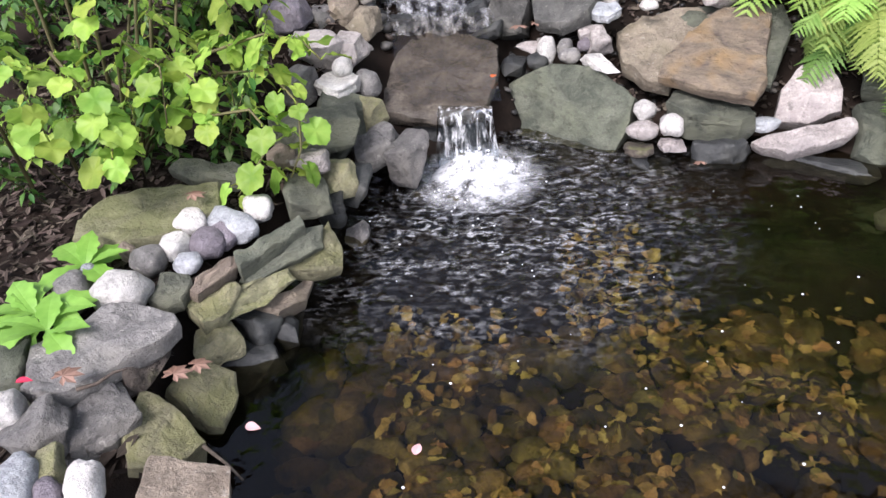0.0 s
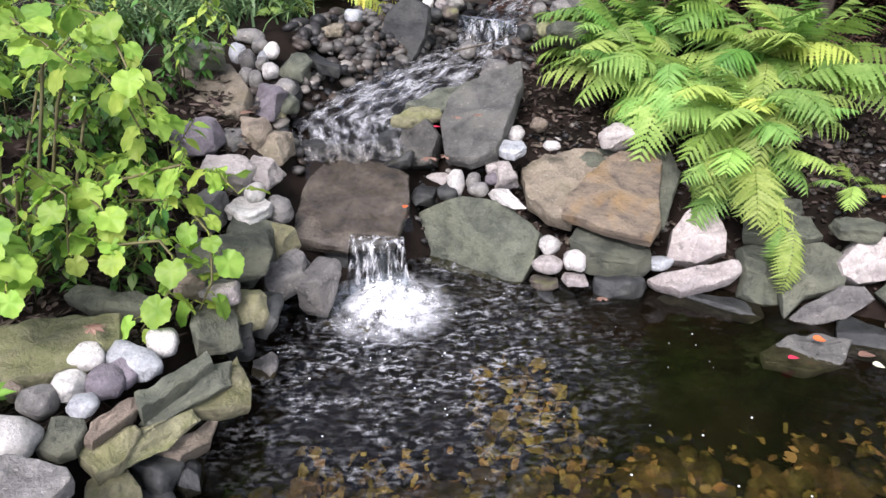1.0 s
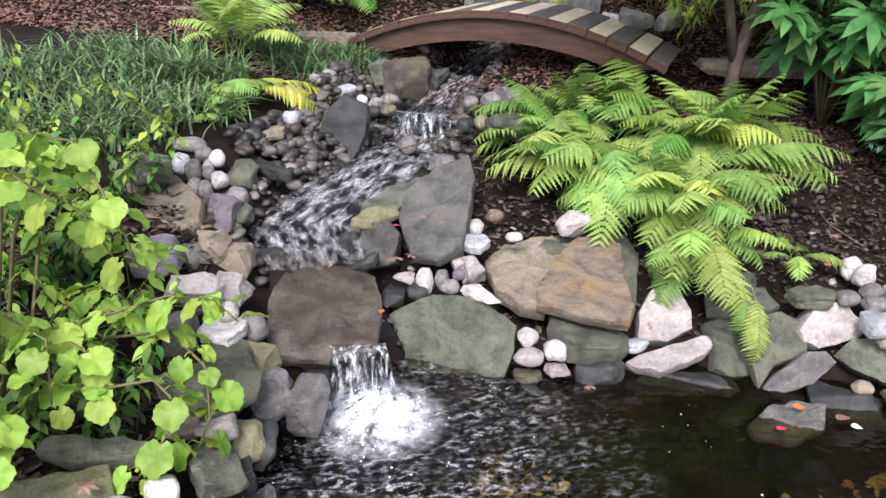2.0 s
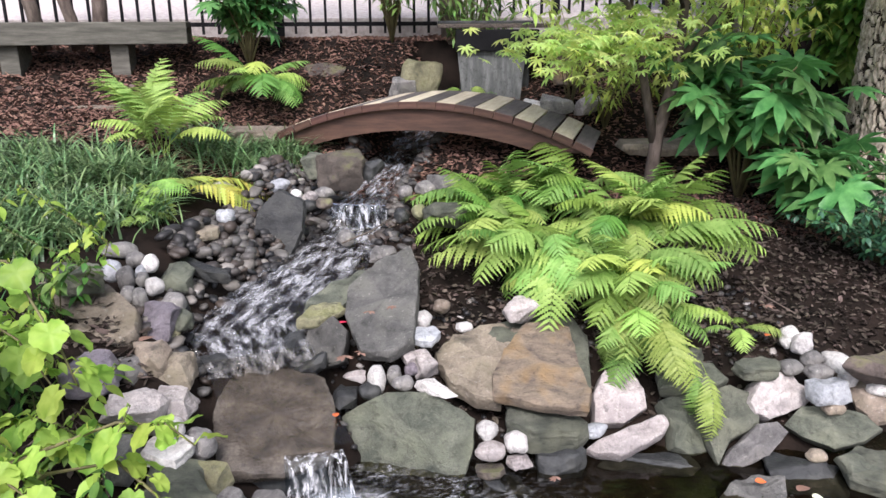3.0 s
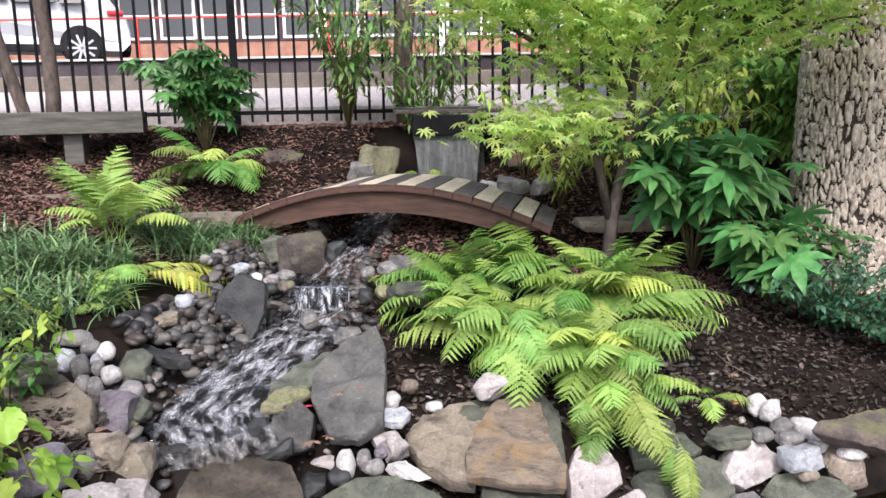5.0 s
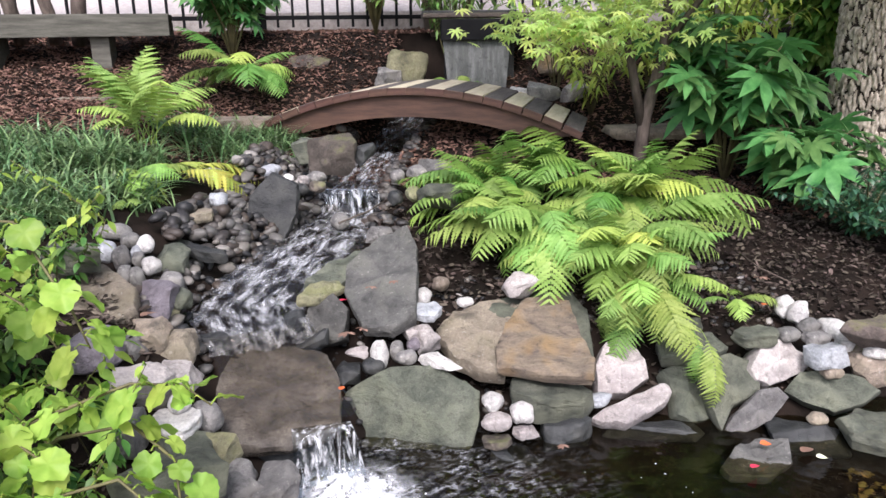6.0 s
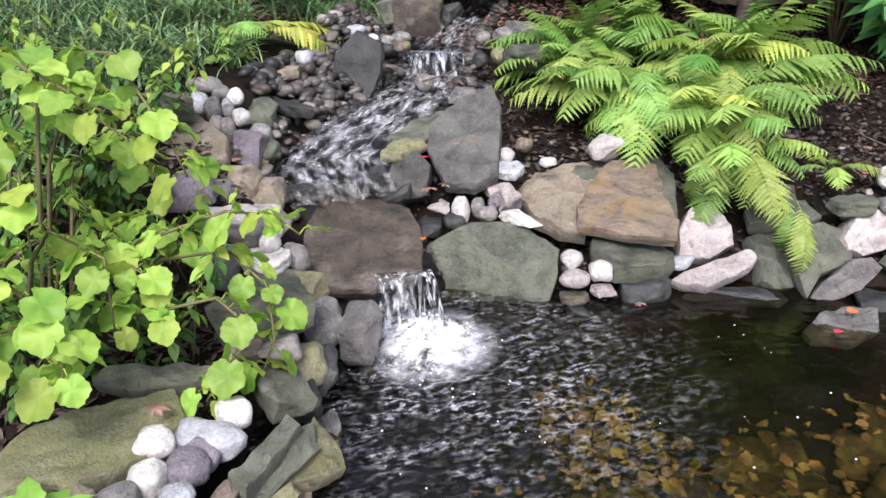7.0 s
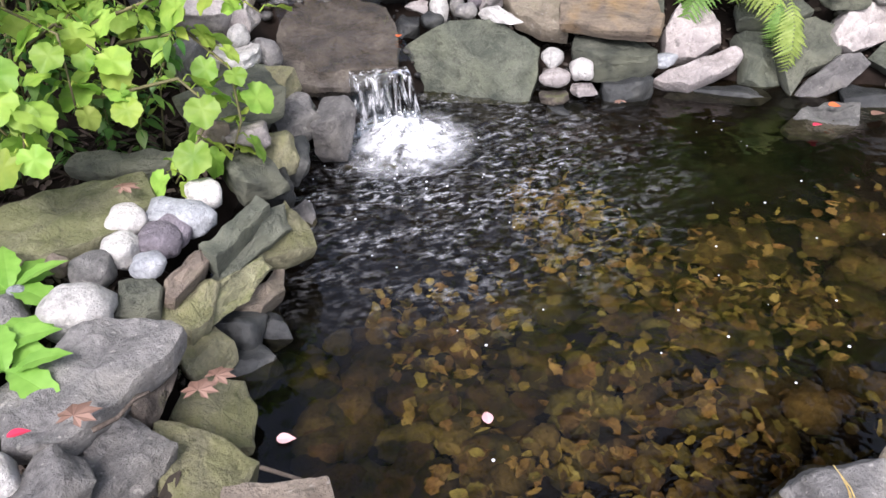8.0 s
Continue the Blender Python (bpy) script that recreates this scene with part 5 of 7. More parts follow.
# ---- footbridge ----
def build_bridge():
    half, width = 1.08, 0.72
    top = thing("footbridge", "arched wooden footbridge with alternating pale and dark planks over the stream", "bridge",
                pose(*view(-0.33, 5.08, 0.9), 0, -0.5, VIEW_TURN - 12))
    rise = 0.27

    def arch(x):
        return rise * (1 - (x / half) ** 2)

    for y, name in ((-width / 2 + 0.03, "side_beam"), (width / 2 - 0.03, "side_beam")):
        verts, n = [], 28
        for i in range(n + 1):
            x = -half * 0.93 + 2 * half * 0.93 * i / n
            for yy in (y - 0.025, y + 0.025):
                verts += [(x, yy, arch(x) - 0.024), (x, yy, max(-0.02, arch(x) * 0.9 - 0.15))]
        faces = []
        for i in range(n):
            a = i * 4
            faces += [(a, a + 1, a + 5, a + 4), (a + 2, a + 6, a + 7, a + 3), (a, a + 4, a + 6, a + 2), (a + 1, a + 3, a + 7, a + 5)]
        faces += [(0, 2, 3, 1), (n * 4, n * 4 + 1, n * 4 + 3, n * 4 + 2)]
        part(name, mesh_of(name, verts, faces), M_BEAM, top, "red-brown stained arched beam")
    count = 18
    for i in range(count):
        x = -half + 2 * half * (i + 0.5) / count
        slope = math.degrees(math.atan(-2 * rise * x / half ** 2))
        bm = boxed(0, 0, 0, 2 * half / count * 1.02 - 0.006, width + 0.03, 0.032, 0.005)
        part("plank", bm, M_PLANK_LIGHT if i % 2 == 0 else M_PLANK_DARK, top, "pale plank" if i % 2 == 0 else "dark stained plank", at=pose(x, 0, arch(x) - 0.008, 0, -slope, 0))
        bm = boxed(0, 0, 0, 2 * half / count * 1.0, 0.014, 0.045, 0.003)
        part("edge_trim", bm, M_BEAM, top, at=pose(x, -width / 2 - 0.023, arch(x) - 0.018, 0, -slope, 0))


build_bridge()


# ---- fence, bench and spillway ----
def build_fence():
    a, b = view(-6.0, 5.75, 1.57), view(5.0, 8.1, 1.62)
    run = b - a
    length = math.hypot(run.x, run.y)
    turn = math.degrees(math.atan2(run.y, run.x))
    fence = thing("fence", "black steel picket fence along the back of the garden", "fence", pose(*a, 0, 0, turn))
    bar = bpy.data.meshes.new("picket")
    bm = boxed(0, 0, 0.76, 0.022, 0.022, 1.56, 0.002)
    bm.to_mesh(bar)
    bm.free()
    pitch = 0.128
    for i in range(int(length / pitch)):
        if (i - 15) % 19 == 0:
            p = part("post", boxed(0, 0, 0.82, 0.065, 0.065, 1.84, 0.004), M_BLACK, fence, at=pose(i * pitch, 0, 0))
            part("post_cap", boxed(0, 0, 1.76, 0.08, 0.08, 0.03, 0.006), M_BLACK, p)
        else:
            part("picket", bar, M_BLACK, fence, at=pose(i * pitch, 0, 0))
    for z in (0.06, 1.4):
        part("rail", boxed(length / 2, 0, z, length, 0.03, 0.035, 0.004), M_BLACK, fence)


build_fence()


def build_bench():
    a, b = view(-4.9, 5.25, 1.23), view(-2.3, 6.02, 1.23)
    run = b - a
    length = math.hypot(run.x, run.y)
    bench = thing("bench", "weathered grey timber garden bench on bark mulch", "bench", pose(*a, 0, 0, math.degrees(math.atan2(run.y, run.x))))
    for y in (-0.11, 0.11):
        part("seat_board", boxed(length / 2, y, 0.4, length, 0.2, 0.045, 0.006), M_TIMBER, bench)
    part("front_board", boxed(length / 2, -0.225, 0.345, length, 0.04, 0.16, 0.006), M_TIMBER, bench)
    part("back_board", boxed(length / 2, 0.225, 0.345, length, 0.04, 0.16, 0.006), M_TIMBER, bench)
    for x in (0.45, length / 2 + 0.1, length - 0.5):
        part("leg", boxed(x, 0, 0.09, 0.13, 0.36, 0.54, 0.006), M_TIMBER, bench)


build_bench()


def build_spillway():
    box_ = thing("spillway", "dark stone spillway box with a thin sheet of falling water", "spillway", pose(*view(0.06, 5.85, 1.04), 0, 0, VIEW_TURN + 4))
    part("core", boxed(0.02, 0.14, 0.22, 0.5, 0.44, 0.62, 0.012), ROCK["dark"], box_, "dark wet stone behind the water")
    part("cap", boxed(0.02, 0.06, 0.575, 0.86, 0.52, 0.03, 0.008), ROCK["brown"], box_, "rough dark slate cap")
    part("cap", boxed(-0.06, 0.1, 0.6, 0.7, 0.4, 0.022, 0.006), ROCK["dark"], box_, "rough dark slate cap")
    # an added black board paints the shadow of the opening below the cap
    part("black_band", boxed(0.02, -0.14, 0.475, 0.6, 0.14, 0.15, 0.008), M_BLACK, box_, "black band painted for the shadow under the cap")
    bm = bmesh.new()
    grid = bmesh.ops.create_grid(bm, x_segments=30, y_segments=24, size=0.5)["verts"]
    for v in grid:
        s, k = v.co.x, v.co.y + 0.5
        v.co = Vector((-0.02 + s * (0.5 - 0.09 * (1 - k)), -0.15 - 0.05 * math.sqrt(1 - k) + 0.008 * noise.noise((s * 14, k * 2, 1)), -0.02 + 0.44 * k))
    part("water_sheet", bm, M_GREY_SHEET, box_, "smooth grey sheet of falling water", True)


M_GREY_SHEET = rock_mat("wet_grey_face", (0.06, 0.064, 0.062), (0.1, 0.105, 0.1), (0.17, 0.175, 0.17), rough=0.2, wet=True, stretch=(3, 1, 0.6))
build_spillway()
for i, (s, d, z, size, kind) in enumerate(((-0.47, 5.75, 1.2, (0.32, 0.24, 0.34), "moss"), (-1.22, 6.0, 1.27, (0.34, 0.26, 0.13), "brown"), (0.58, 5.75, 1.3, (0.2, 0.16, 0.26), "rust"),
                                           (0.5, 5.3, 1.1, (0.24, 0.2, 0.12), "grey"), (0.72, 5.35, 1.08, (0.22, 0.18, 0.14), "pink"), (0.35, 5.4, 1.08, (0.14, 0.12, 0.09), "white"), (-0.6, 5.7, 1.18, (0.2, 0.2, 0.16), "grey"))):
    p = view(s, d, z)
    stone("boulder", p, size, VIEW_TURN + 30 * math.sin(i * 2.1), kind, "b", 700 + i, "angular %s boulder beside the stone spillway" % {"green": "grey-green", "rust": "rust-brown", "grey": "grey", "pink": "pale pink", "white": "white", "moss": "mossy olive", "brown": "brown"}[kind], "boulders by the spillway", 8, 0)
for i, (s, d, z, size) in enumerate(((-2.75, 5.15, 1.06, (0.75, 0.3, 0.1)), (1.35, 5.1, 0.84, (0.9, 0.4, 0.08)), (2.3, 5.4, 0.78, (0.7, 0.45, 0.08)), (-1.55, 5.0, 0.93, (0.5, 0.3, 0.08)))):
    stone("flagstone", view(s, d, z), size, VIEW_TURN + 5 * i, "tan", "s", 750 + i, "flat tan stepping stone set in bark mulch", "stepping stones")


# ---- street behind the fence ----
def aligned(s, d, z, turn=0.0):
    return pose(*view(s, d, z), 0, 0, VIEW_TURN + turn)


tagged(part("pavement", boxed(0, 0, 0, 26, 1.7, 0.2, 0.01), M_PALE_GRAVEL, at=aligned(-2, 7.85, 1.7) @ pose(0, 0, 0, 8)), "pale gravel pavement strip behind the fence", "pavement", kind="structure")
tagged(part("wall_low", boxed(0, 0, 0, 26, 0.3, 0.7, 0.02), M_TANWALL, at=aligned(-2, 8.75, 1.72)), "low tan stone retaining wall", "wall", kind="structure")
tagged(part("wall_street", boxed(0, 0, 0, 40, 0.4, 0.7, 0.02), M_WALL, at=aligned(-2, 9.6, 1.93)), "dark retaining wall below the street", "wall", kind="structure")
tagged(part("kerb", boxed(0, 0, 0, 40, 0.44, 0.025, 0.006), M_CONCRETE, at=aligned(-2, 9.58, 2.295)), "pale concrete kerb on the retaining wall", "kerb", kind="structure")
tagged(part("road", boxed(0, 0, 0, 90, 13.6, 0.2, 0.01), M_ASPHALT, at=aligned(-2, 16.6, 2.46) @ pose(0, 0, 0, 2.2)), "grey asphalt street above the garden", "road", kind="structure")


def build_red_rail():
    rail = thing("railing", "red painted steel railing at the edge of the street", "railing", aligned(-2, 10.3, 2.34))
    part("top_rail", boxed(0, 0, 0.55, 24, 0.024, 0.026, 0.005), M_RED, rail)
    for i in range(9):
        part("post", boxed(-9.4 + i * 2.5, 0, 0.27, 0.034, 0.034, 0.55, 0.005), M_RED, rail)


build_red_rail()


def build_building():
    b = thing("building", "long brick building with white-framed windows and dark siding", "building", aligned(-3.75, 22.75, 2.46) @ Matrix.Scale(1.25, 4))
    part("brick_base", boxed(0, 0.2, 0.52, 40, 0.5, 1.05, 0.0), M_BRICK, b)
    part("upper_wall", boxed(0, 0.25, 3.2, 40, 0.36, 4.3, 0.0), M_MAROON, b)
    part("fascia", boxed(0, -0.3, 2.72, 40, 0.7, 0.26, 0.01), M_WHITE, b, "white fascia board")
    part("sill_band", boxed(0, -0.02, 1.06, 40, 0.1, 0.06, 0.005), M_MAROON, b)
    for i in range(26):
        x = -12.4 + i * 0.95
        w = part("window", boxed(x, 0.06, 1.62, 0.84, 0.08, 1.04, 0.0), M_WHITE, b)
        for z in (1.38, 1.88):
            part("pane", boxed(x, 0.012, z, 0.7, 0.02, 0.42, 0.0), M_GLASS, w)
    part("roof", boxed(0, 2.5, 5.4, 41, 6.0, 0.2, 0.02), M_WALL, b)
    for x in (3.2, 6.4):
        part("column", boxed(x, -0.5, 1.5, 0.16, 0.16, 2.5, 0.01), M_WHITE, b, "white porch column")


build_building()


def build_car():
    car = thing("car", "white estate car parked on the street behind the fence", "car", aligned(-8.49, 15.55, 2.62, 22))
    prof = [(-2.3, 0.35), (-2.36, 0.75), (-2.2, 0.96), (-1.7, 1.03), (-1.2, 1.08), (-0.55, 1.55), (-0.2, 1.66), (0.3, 1.72), (1.0, 1.69), (1.7, 1.56), (1.95, 1.5),
            (1.93, 1.44), (2.14, 1.1), (2.28, 0.95), (2.33, 0.7), (2.3, 0.45), (2.15, 0.3)]
    n = len(prof)
    sides = (-0.93, -0.9, -0.8, -0.4, 0.0, 0.4, 0.8, 0.9, 0.93)
    verts = []
    for y in sides:
        for x, z in prof:
            lean = 0.26 * max(0.0, z - 1.0)
            round_ = 0.035 * (abs(y) / 0.93) ** 4 * (1 if z > 0.5 else 0)
            y2 = y * (1 - 0.2 * max(0.0, (abs(x) - 1.7) / 0.65) ** 1.5)
            verts.append((x - math.copysign(round_, x), y2 * (1 - lean), z - round_))
    faces = [tuple(range(n)), tuple(range(len(verts) - 1, len(verts) - 1 - n, -1))]
    for k in range(len(sides) - 1):
        for i in range(n):
            j = (i + 1) % n
            faces.append((k * n + j, k * n + i, (k + 1) * n + i, (k + 1) * n + j))
    part("body", mesh_of("body", verts, faces, False), M_CAR, car, "glossy white paint")
    for x0, x1, x2, x3 in ((-0.8, 0.2, 0.2, -0.3), (0.26, 1.0, 1.0, 0.26), (1.06, 1.56, 1.3, 1.06)):
        v = [(x0, -0.905, 1.17), (x1, -0.905, 1.19), (x2, -0.815, 1.52 if x2 < 1.1 else 1.45), (x3, -0.815, 1.52)]
        v += [(p[0], p[1] + 0.05, p[2]) for p in v]
        f = [(0, 1, 2, 3), (4, 7, 6, 5), (0, 4, 5, 1), (1, 5, 6, 2), (2, 6, 7, 3), (3, 7, 4, 0)]
        part("side_window", mesh_of("side_window", v, f), M_GLASS, car)
    part("rear_window", boxed(0, 0, 0, 0.03, 1.1, 0.34, 0.01), M_GLASS, car, at=pose(2.05, 0, 1.27, 0, -31, 0))
    part("bumper", boxed(2.19, 0, 0.42, 0.24, 1.5, 0.26, 0.06), M_RUBBER, car, "black plastic bumper")
    part("sill", boxed(0, -0.93, 0.33, 3.4, 0.06, 0.14, 0.02), M_RUBBER, car)
    part("tail_lamp", boxed(2.06, -0.78, 1.03, 0.3, 0.16, 0.1, 0.03), M_REDLAMP, car, "red tail lamp")
    part("roof_rail", boxed(0.5, -0.66, 1.73, 1.7, 0.03, 0.03, 0.01), M_BLACK, car)
    for x in (-1.4, 1.42):
        for y in (-0.86, 0.86):
            wheel = thing("wheel", "", "")
            wheel.parent = car
            wheel.matrix_basis = pose(x, y, 0.34, 90)
            bm = bmesh.new()
            bmesh.ops.create_cone(bm, cap_ends=True, segments=36, radius1=0.345, radius2=0.345, depth=0.22)
            bmesh.ops.bevel(bm, geom=[e for e in bm.edges if abs(e.verts[0].co.z - e.verts[1].co.z) < 0.01], offset=0.03, segments=2, affect="EDGES")
            part("tyre", bm, M_RUBBER, wheel)
            lumps = bmesh.new()
            for k in range(10):
                box(lumps, 0.135, 0, 0, 0.24, 0.04, 0.24, 0.0, pose(0, 0, 0, 0, 0, 36 * k))
            part("rim", lumps, M_ALLOY, wheel, "silver spoked rim")
            bm = bmesh.new()
            bmesh.ops.create_cone(bm, cap_ends=True, segments=36, radius1=0.39, radius2=0.39, depth=0.08)
            arch = part("wheel_arch", bm, M_RUBBER, car, at=pose(x, y * 1.03, 0.38, 90))


build_car()


# ---- plants ----
def leaf_blade(length, width, stations=6, fold=0.25, droop=0.2, teeth=0.0, tip=1.4):
    """A pointed leaf along +x: vertices and faces."""
    verts, faces = [], []
    for i in range(stations + 1):
        k = i / stations
        w = width / 2 * math.sin(math.pi * min(1, k * 0.96 + 0.04) ** (1 / tip))
        if teeth and 0 < i < stations:
            w *= 1 - teeth * (i % 2)
        z = -droop * length * k * k
        verts += [(k * length, -w, z + fold * w), (k * length, 0, z), (k * length, w, z + fold * w)]
    for i in range(stations):
        a = i * 3
        faces += [(a, a + 1, a + 4, a + 3), (a + 1, a + 2, a + 5, a + 4)]
    return verts, faces


def moved(lump, m):
    v, f = lump
    return [m @ Vector(p) for p in v], f


def frond_mesh(name, length, spread, seed, arch=1.2, start=62, pairs=20):
    """A fern frond: an arching midrib with toothed leaflets on both sides, along +x."""
    rnd = random.Random(seed)
    lumps, pts, rad = [], [], []
    p = Vector((0, 0, 0))
    steps = pairs + 6
    side = rnd.uniform(-0.25, 0.25)
    for i in range(steps + 1):
        k = i / steps
        pitch = radians(start) - arch * k * 1.35
        turn = side * k
        d = Vector((math.cos(pitch) * math.cos(turn), math.cos(pitch) * math.sin(turn), math.sin(pitch)))
        pts.append(p.copy())
        rad.append(0.0035 * (1 - 0.8 * k))
        if i >= 5:
            kk = (i - 5) / (steps - 5)
            reach = spread * (math.sin(math.pi * (0.12 + 0.88 * (1 - kk)) ** 1.25 * 0.98) ** 0.75) * rnd.uniform(0.9, 1.08)
            reach = max(reach, 0.012)
            up = d.cross(Vector((-math.sin(turn), math.cos(turn), 0))) * -1
            for sgn in (-1, 1):
                lat = Vector((-math.sin(turn), math.cos(turn), 0)) * sgn
                ax = (lat * math.sin(radians(68 - 18 * kk)) + d * math.cos(radians(68 - 18 * kk))).normalized()
                nz = ax.cross(d) * sgn
                nz = -nz if nz.z < 0 else nz
                m = Matrix((ax, nz.cross(ax), nz)).transposed().to_4x4()
                m.translation = p
                m = m @ pose(0, 0, 0, rnd.uniform(-18, 18), rnd.uniform(6, 26), 0)
                lumps.append(moved(leaf_blade(reach, reach * 0.25 + 0.008, 15, 0.14, 0.2, 0.58, 1.9), m))
        p = p + d * (length / steps)
    lumps.append(tube_data(pts, rad, 4))
    return mesh_of(name, *joined(lumps))


FRONDS = [frond_mesh("frond", 0.72, 0.19, 1, 1.25, 62, 16), frond_mesh("frond", 0.62, 0.165, 2, 1.5, 70, 15), frond_mesh("frond", 0.8, 0.2, 3, 1.0, 50, 18),
          frond_mesh("frond", 0.5, 0.14, 4, 1.3, 55, 14), frond_mesh("frond", 0.66, 0.17, 5, 0.75, 66, 17)]


def painted(meshes, material):
    out = []
    for me in meshes:
        c = me.copy()
        c.materials.clear()
        c.materials.append(material)
        out.append(c)
    return out


FERN = painted(FRONDS, M_FERN)
FERN_DARK = painted(FRONDS, M_FERN_DARK)
FERN_YELLOW = painted(FRONDS, M_FERN_YELLOW)


def fern(place, turns, count, scale, label, seed, tilt=0.0, meshes=None, dark=0.25):
    """A fern: fronds that rise from one crown, spread over an arc of directions."""
    rnd = random.Random(seed)
    plant = thing("fern", label, "fern", pose(*place), "ferns")
    lo, hi = turns
    for i in range(count):
        a = lo + (hi - lo) * (i + rnd.uniform(0.1, 0.9)) / count
        pool = meshes or (FERN_DARK if rnd.random() < dark else FERN)
        k = scale * rnd.uniform(0.75, 1.15)
        m = pose(rnd.uniform(-0.05, 0.05), rnd.uniform(-0.05, 0.05), 0, 0, 0, a) @ pose(0, 0, 0, rnd.uniform(-15, 15), tilt + rnd.uniform(-16, 22), 0) @ Matrix.Scale(k, 4)
        part("frond", rnd.choice(pool), None, plant, at=m)


BIG = "lush light green fern with arching fronds over the stream bank"
fern((1.3, 3.8, 0.55), (90, 300), 24, 0.72, BIG, 31, 4, dark=0.6)
fern((1.42, 3.45, 0.5), (130, 300), 22, 0.8, BIG, 32, 8, dark=0.4)
fern((1.66, 3.15, 0.46), (160, 290), 20, 0.78, BIG, 33, 10, dark=0.12)
fern((1.55, 2.88, 0.4), (195, 295), 20, 0.66, BIG, 34, 30, dark=0.0)
fern((1.85, 3.5, 0.56), (120, 310), 22, 0.85, BIG, 36, 2, dark=0.35)
fern((2.0, 3.4, 0.55), (130, 320), 18, 0.88, BIG, 35, -10, dark=0.3)
fern((1.6, 3.0, 0.46), (180, 330), 12, 0.7, BIG, 47, -2, dark=0.05)
fern((1.8, 3.25, 0.52), (-50, -5), 4, 0.85, BIG, 46, -4, dark=0.0)
fern((1.56, 2.48, 0.34), (250, 275), 2, 0.42, "narrow drooping fern frond hanging over the pond edge", 37, 60, dark=0)
fern((-0.33, 5.0, 0.9), (0, 360), 16, 0.82, "light green fern with upright fronds among strap grass", 38, -22, [FERN[4], FERN[4], FERN[0]])
fern((-0.42, 4.45, 0.76), (150, 380), 13, 0.55, "small yellow-green fern beside the stream pebbles", 39, 10, dark=0)
fern((-0.5, 4.2, 0.72), (170, 350), 7, 0.4, "small yellow-green fern beside the stream pebbles", 48, 10, dark=0)
fern((-0.22, 4.4, 0.78), (-30, 10), 4, 0.7, "yellowing fern frond arching over the stream pebbles", 40, 18, FERN_YELLOW)
fern((0.42, 6.07, 1.2), (120, 400), 26, 0.75, "light green fern on bark mulch below a shrub", 41, 10, dark=0.3)
fern((1.98, 2.72, 0.32), (0, 360), 7, 0.3, "small fern beside white pebbles", 42, 0, dark=0.2)
fern((1.85, 5.6, 1.12), (0, 360), 7, 0.4, "small fern beside the stone spillway", 43, 0, dark=0.5)
fern((1.9, 3.9, 0.62), (90, 330), 16, 0.85, BIG, 44, -4, dark=0.55)
fern((1.5, 3.95, 0.62), (100, 340), 20, 0.8, BIG, 45, -4, dark=0.6)


def palm_leaf(radius, lobes, depth, spread=250, width=0.42, notch=0.36):
    """A hand-shaped leaf round the origin: one blade cut into pointed lobes, each folded along its vein."""
    verts, faces = [(0.0, 0.0, 0.0)], []
    gap = radians(spread / (lobes - 1))

    def put(a, r, lift):
        x, y = r * math.cos(a), r * math.sin(a)
        verts.append((x, y, lift - depth * r * r / radius))
        return len(verts) - 1

    last = None
    for i in range(lobes):
        a = radians(-spread / 2 + spread * i / (lobes - 1))
        r = radius * (1 - 0.35 * (abs(math.degrees(a)) / (spread / 2)) ** 2)
        left = last if last is not None else put(a - gap * 0.45, r * notch, 0.02 * radius)
        right = put(a + gap * 0.5, r * notch, 0.02 * radius)
        mid, tip = put(a, r * 0.6, -0.03 * radius), put(a, r, 0.0)
        half = math.atan(width * 0.5 / 0.6)
        sl, sr = put(a - half, r * 0.63, 0.035 * radius), put(a + half, r * 0.63, 0.035 * radius)
        faces += [(0, left, sl, mid), (mid, sl, tip), (0, mid, sr, right), (mid, tip, sr)]
        last = right
    return verts, faces


def leafy(name, label, category, base, stems, leaf, leaf_count, leaf_size, material, seed, stem_mat=None, droop=35, stem_r=0.006, group="", along=0.25, petiole=0.0):
    """A plant: stems (each a list of points), and leaves along them in one crown mesh per stem."""
    rnd = random.Random(seed)
    plant = thing(name, label, category, pose(*base), group)
    b = Vector(base)
    for pts in stems:
        p = [Vector(q) - b for q in pts]
        n = len(p)
        part("stem", mesh_of("stem", *tube_data(p, [stem_r * (1 - 0.65 * i / (n - 1)) for i in range(n)], 6), True), stem_mat or M_STEM, plant)
        lumps = []
        for i in range(leaf_count):
            k = (along + (1 - along) * (i + rnd.random()) / leaf_count) * (n - 1)
            j = min(int(k), n - 2)
            at = p[j].lerp(p[j + 1], k - j)
            s = rnd.uniform(0.65, 1.2) * leaf_size
            a = rnd.uniform(0, 360)
            off = Vector((math.cos(radians(a)), math.sin(radians(a)), rnd.uniform(-0.2, 0.5))) * petiole * rnd.uniform(0.5, 1.2)
            m = Matrix.Translation(at + off) @ pose(0, 0, 0, 0, 0, a) @ pose(0, 0, 0, rnd.uniform(-25, 25), droop + rnd.uniform(-25, 25), 0) @ Matrix.Scale(s, 4)
            lumps.append(moved(leaf, m))
            if petiole:
                lumps.append(tube_data([at, at + off * 0.6 + Vector((0, 0, 0.01)), at + off], [0.0025, 0.002, 0.002], 4))
        part("leaves", mesh_of("leaves", *joined(lumps), True), material, plant)
    return plant


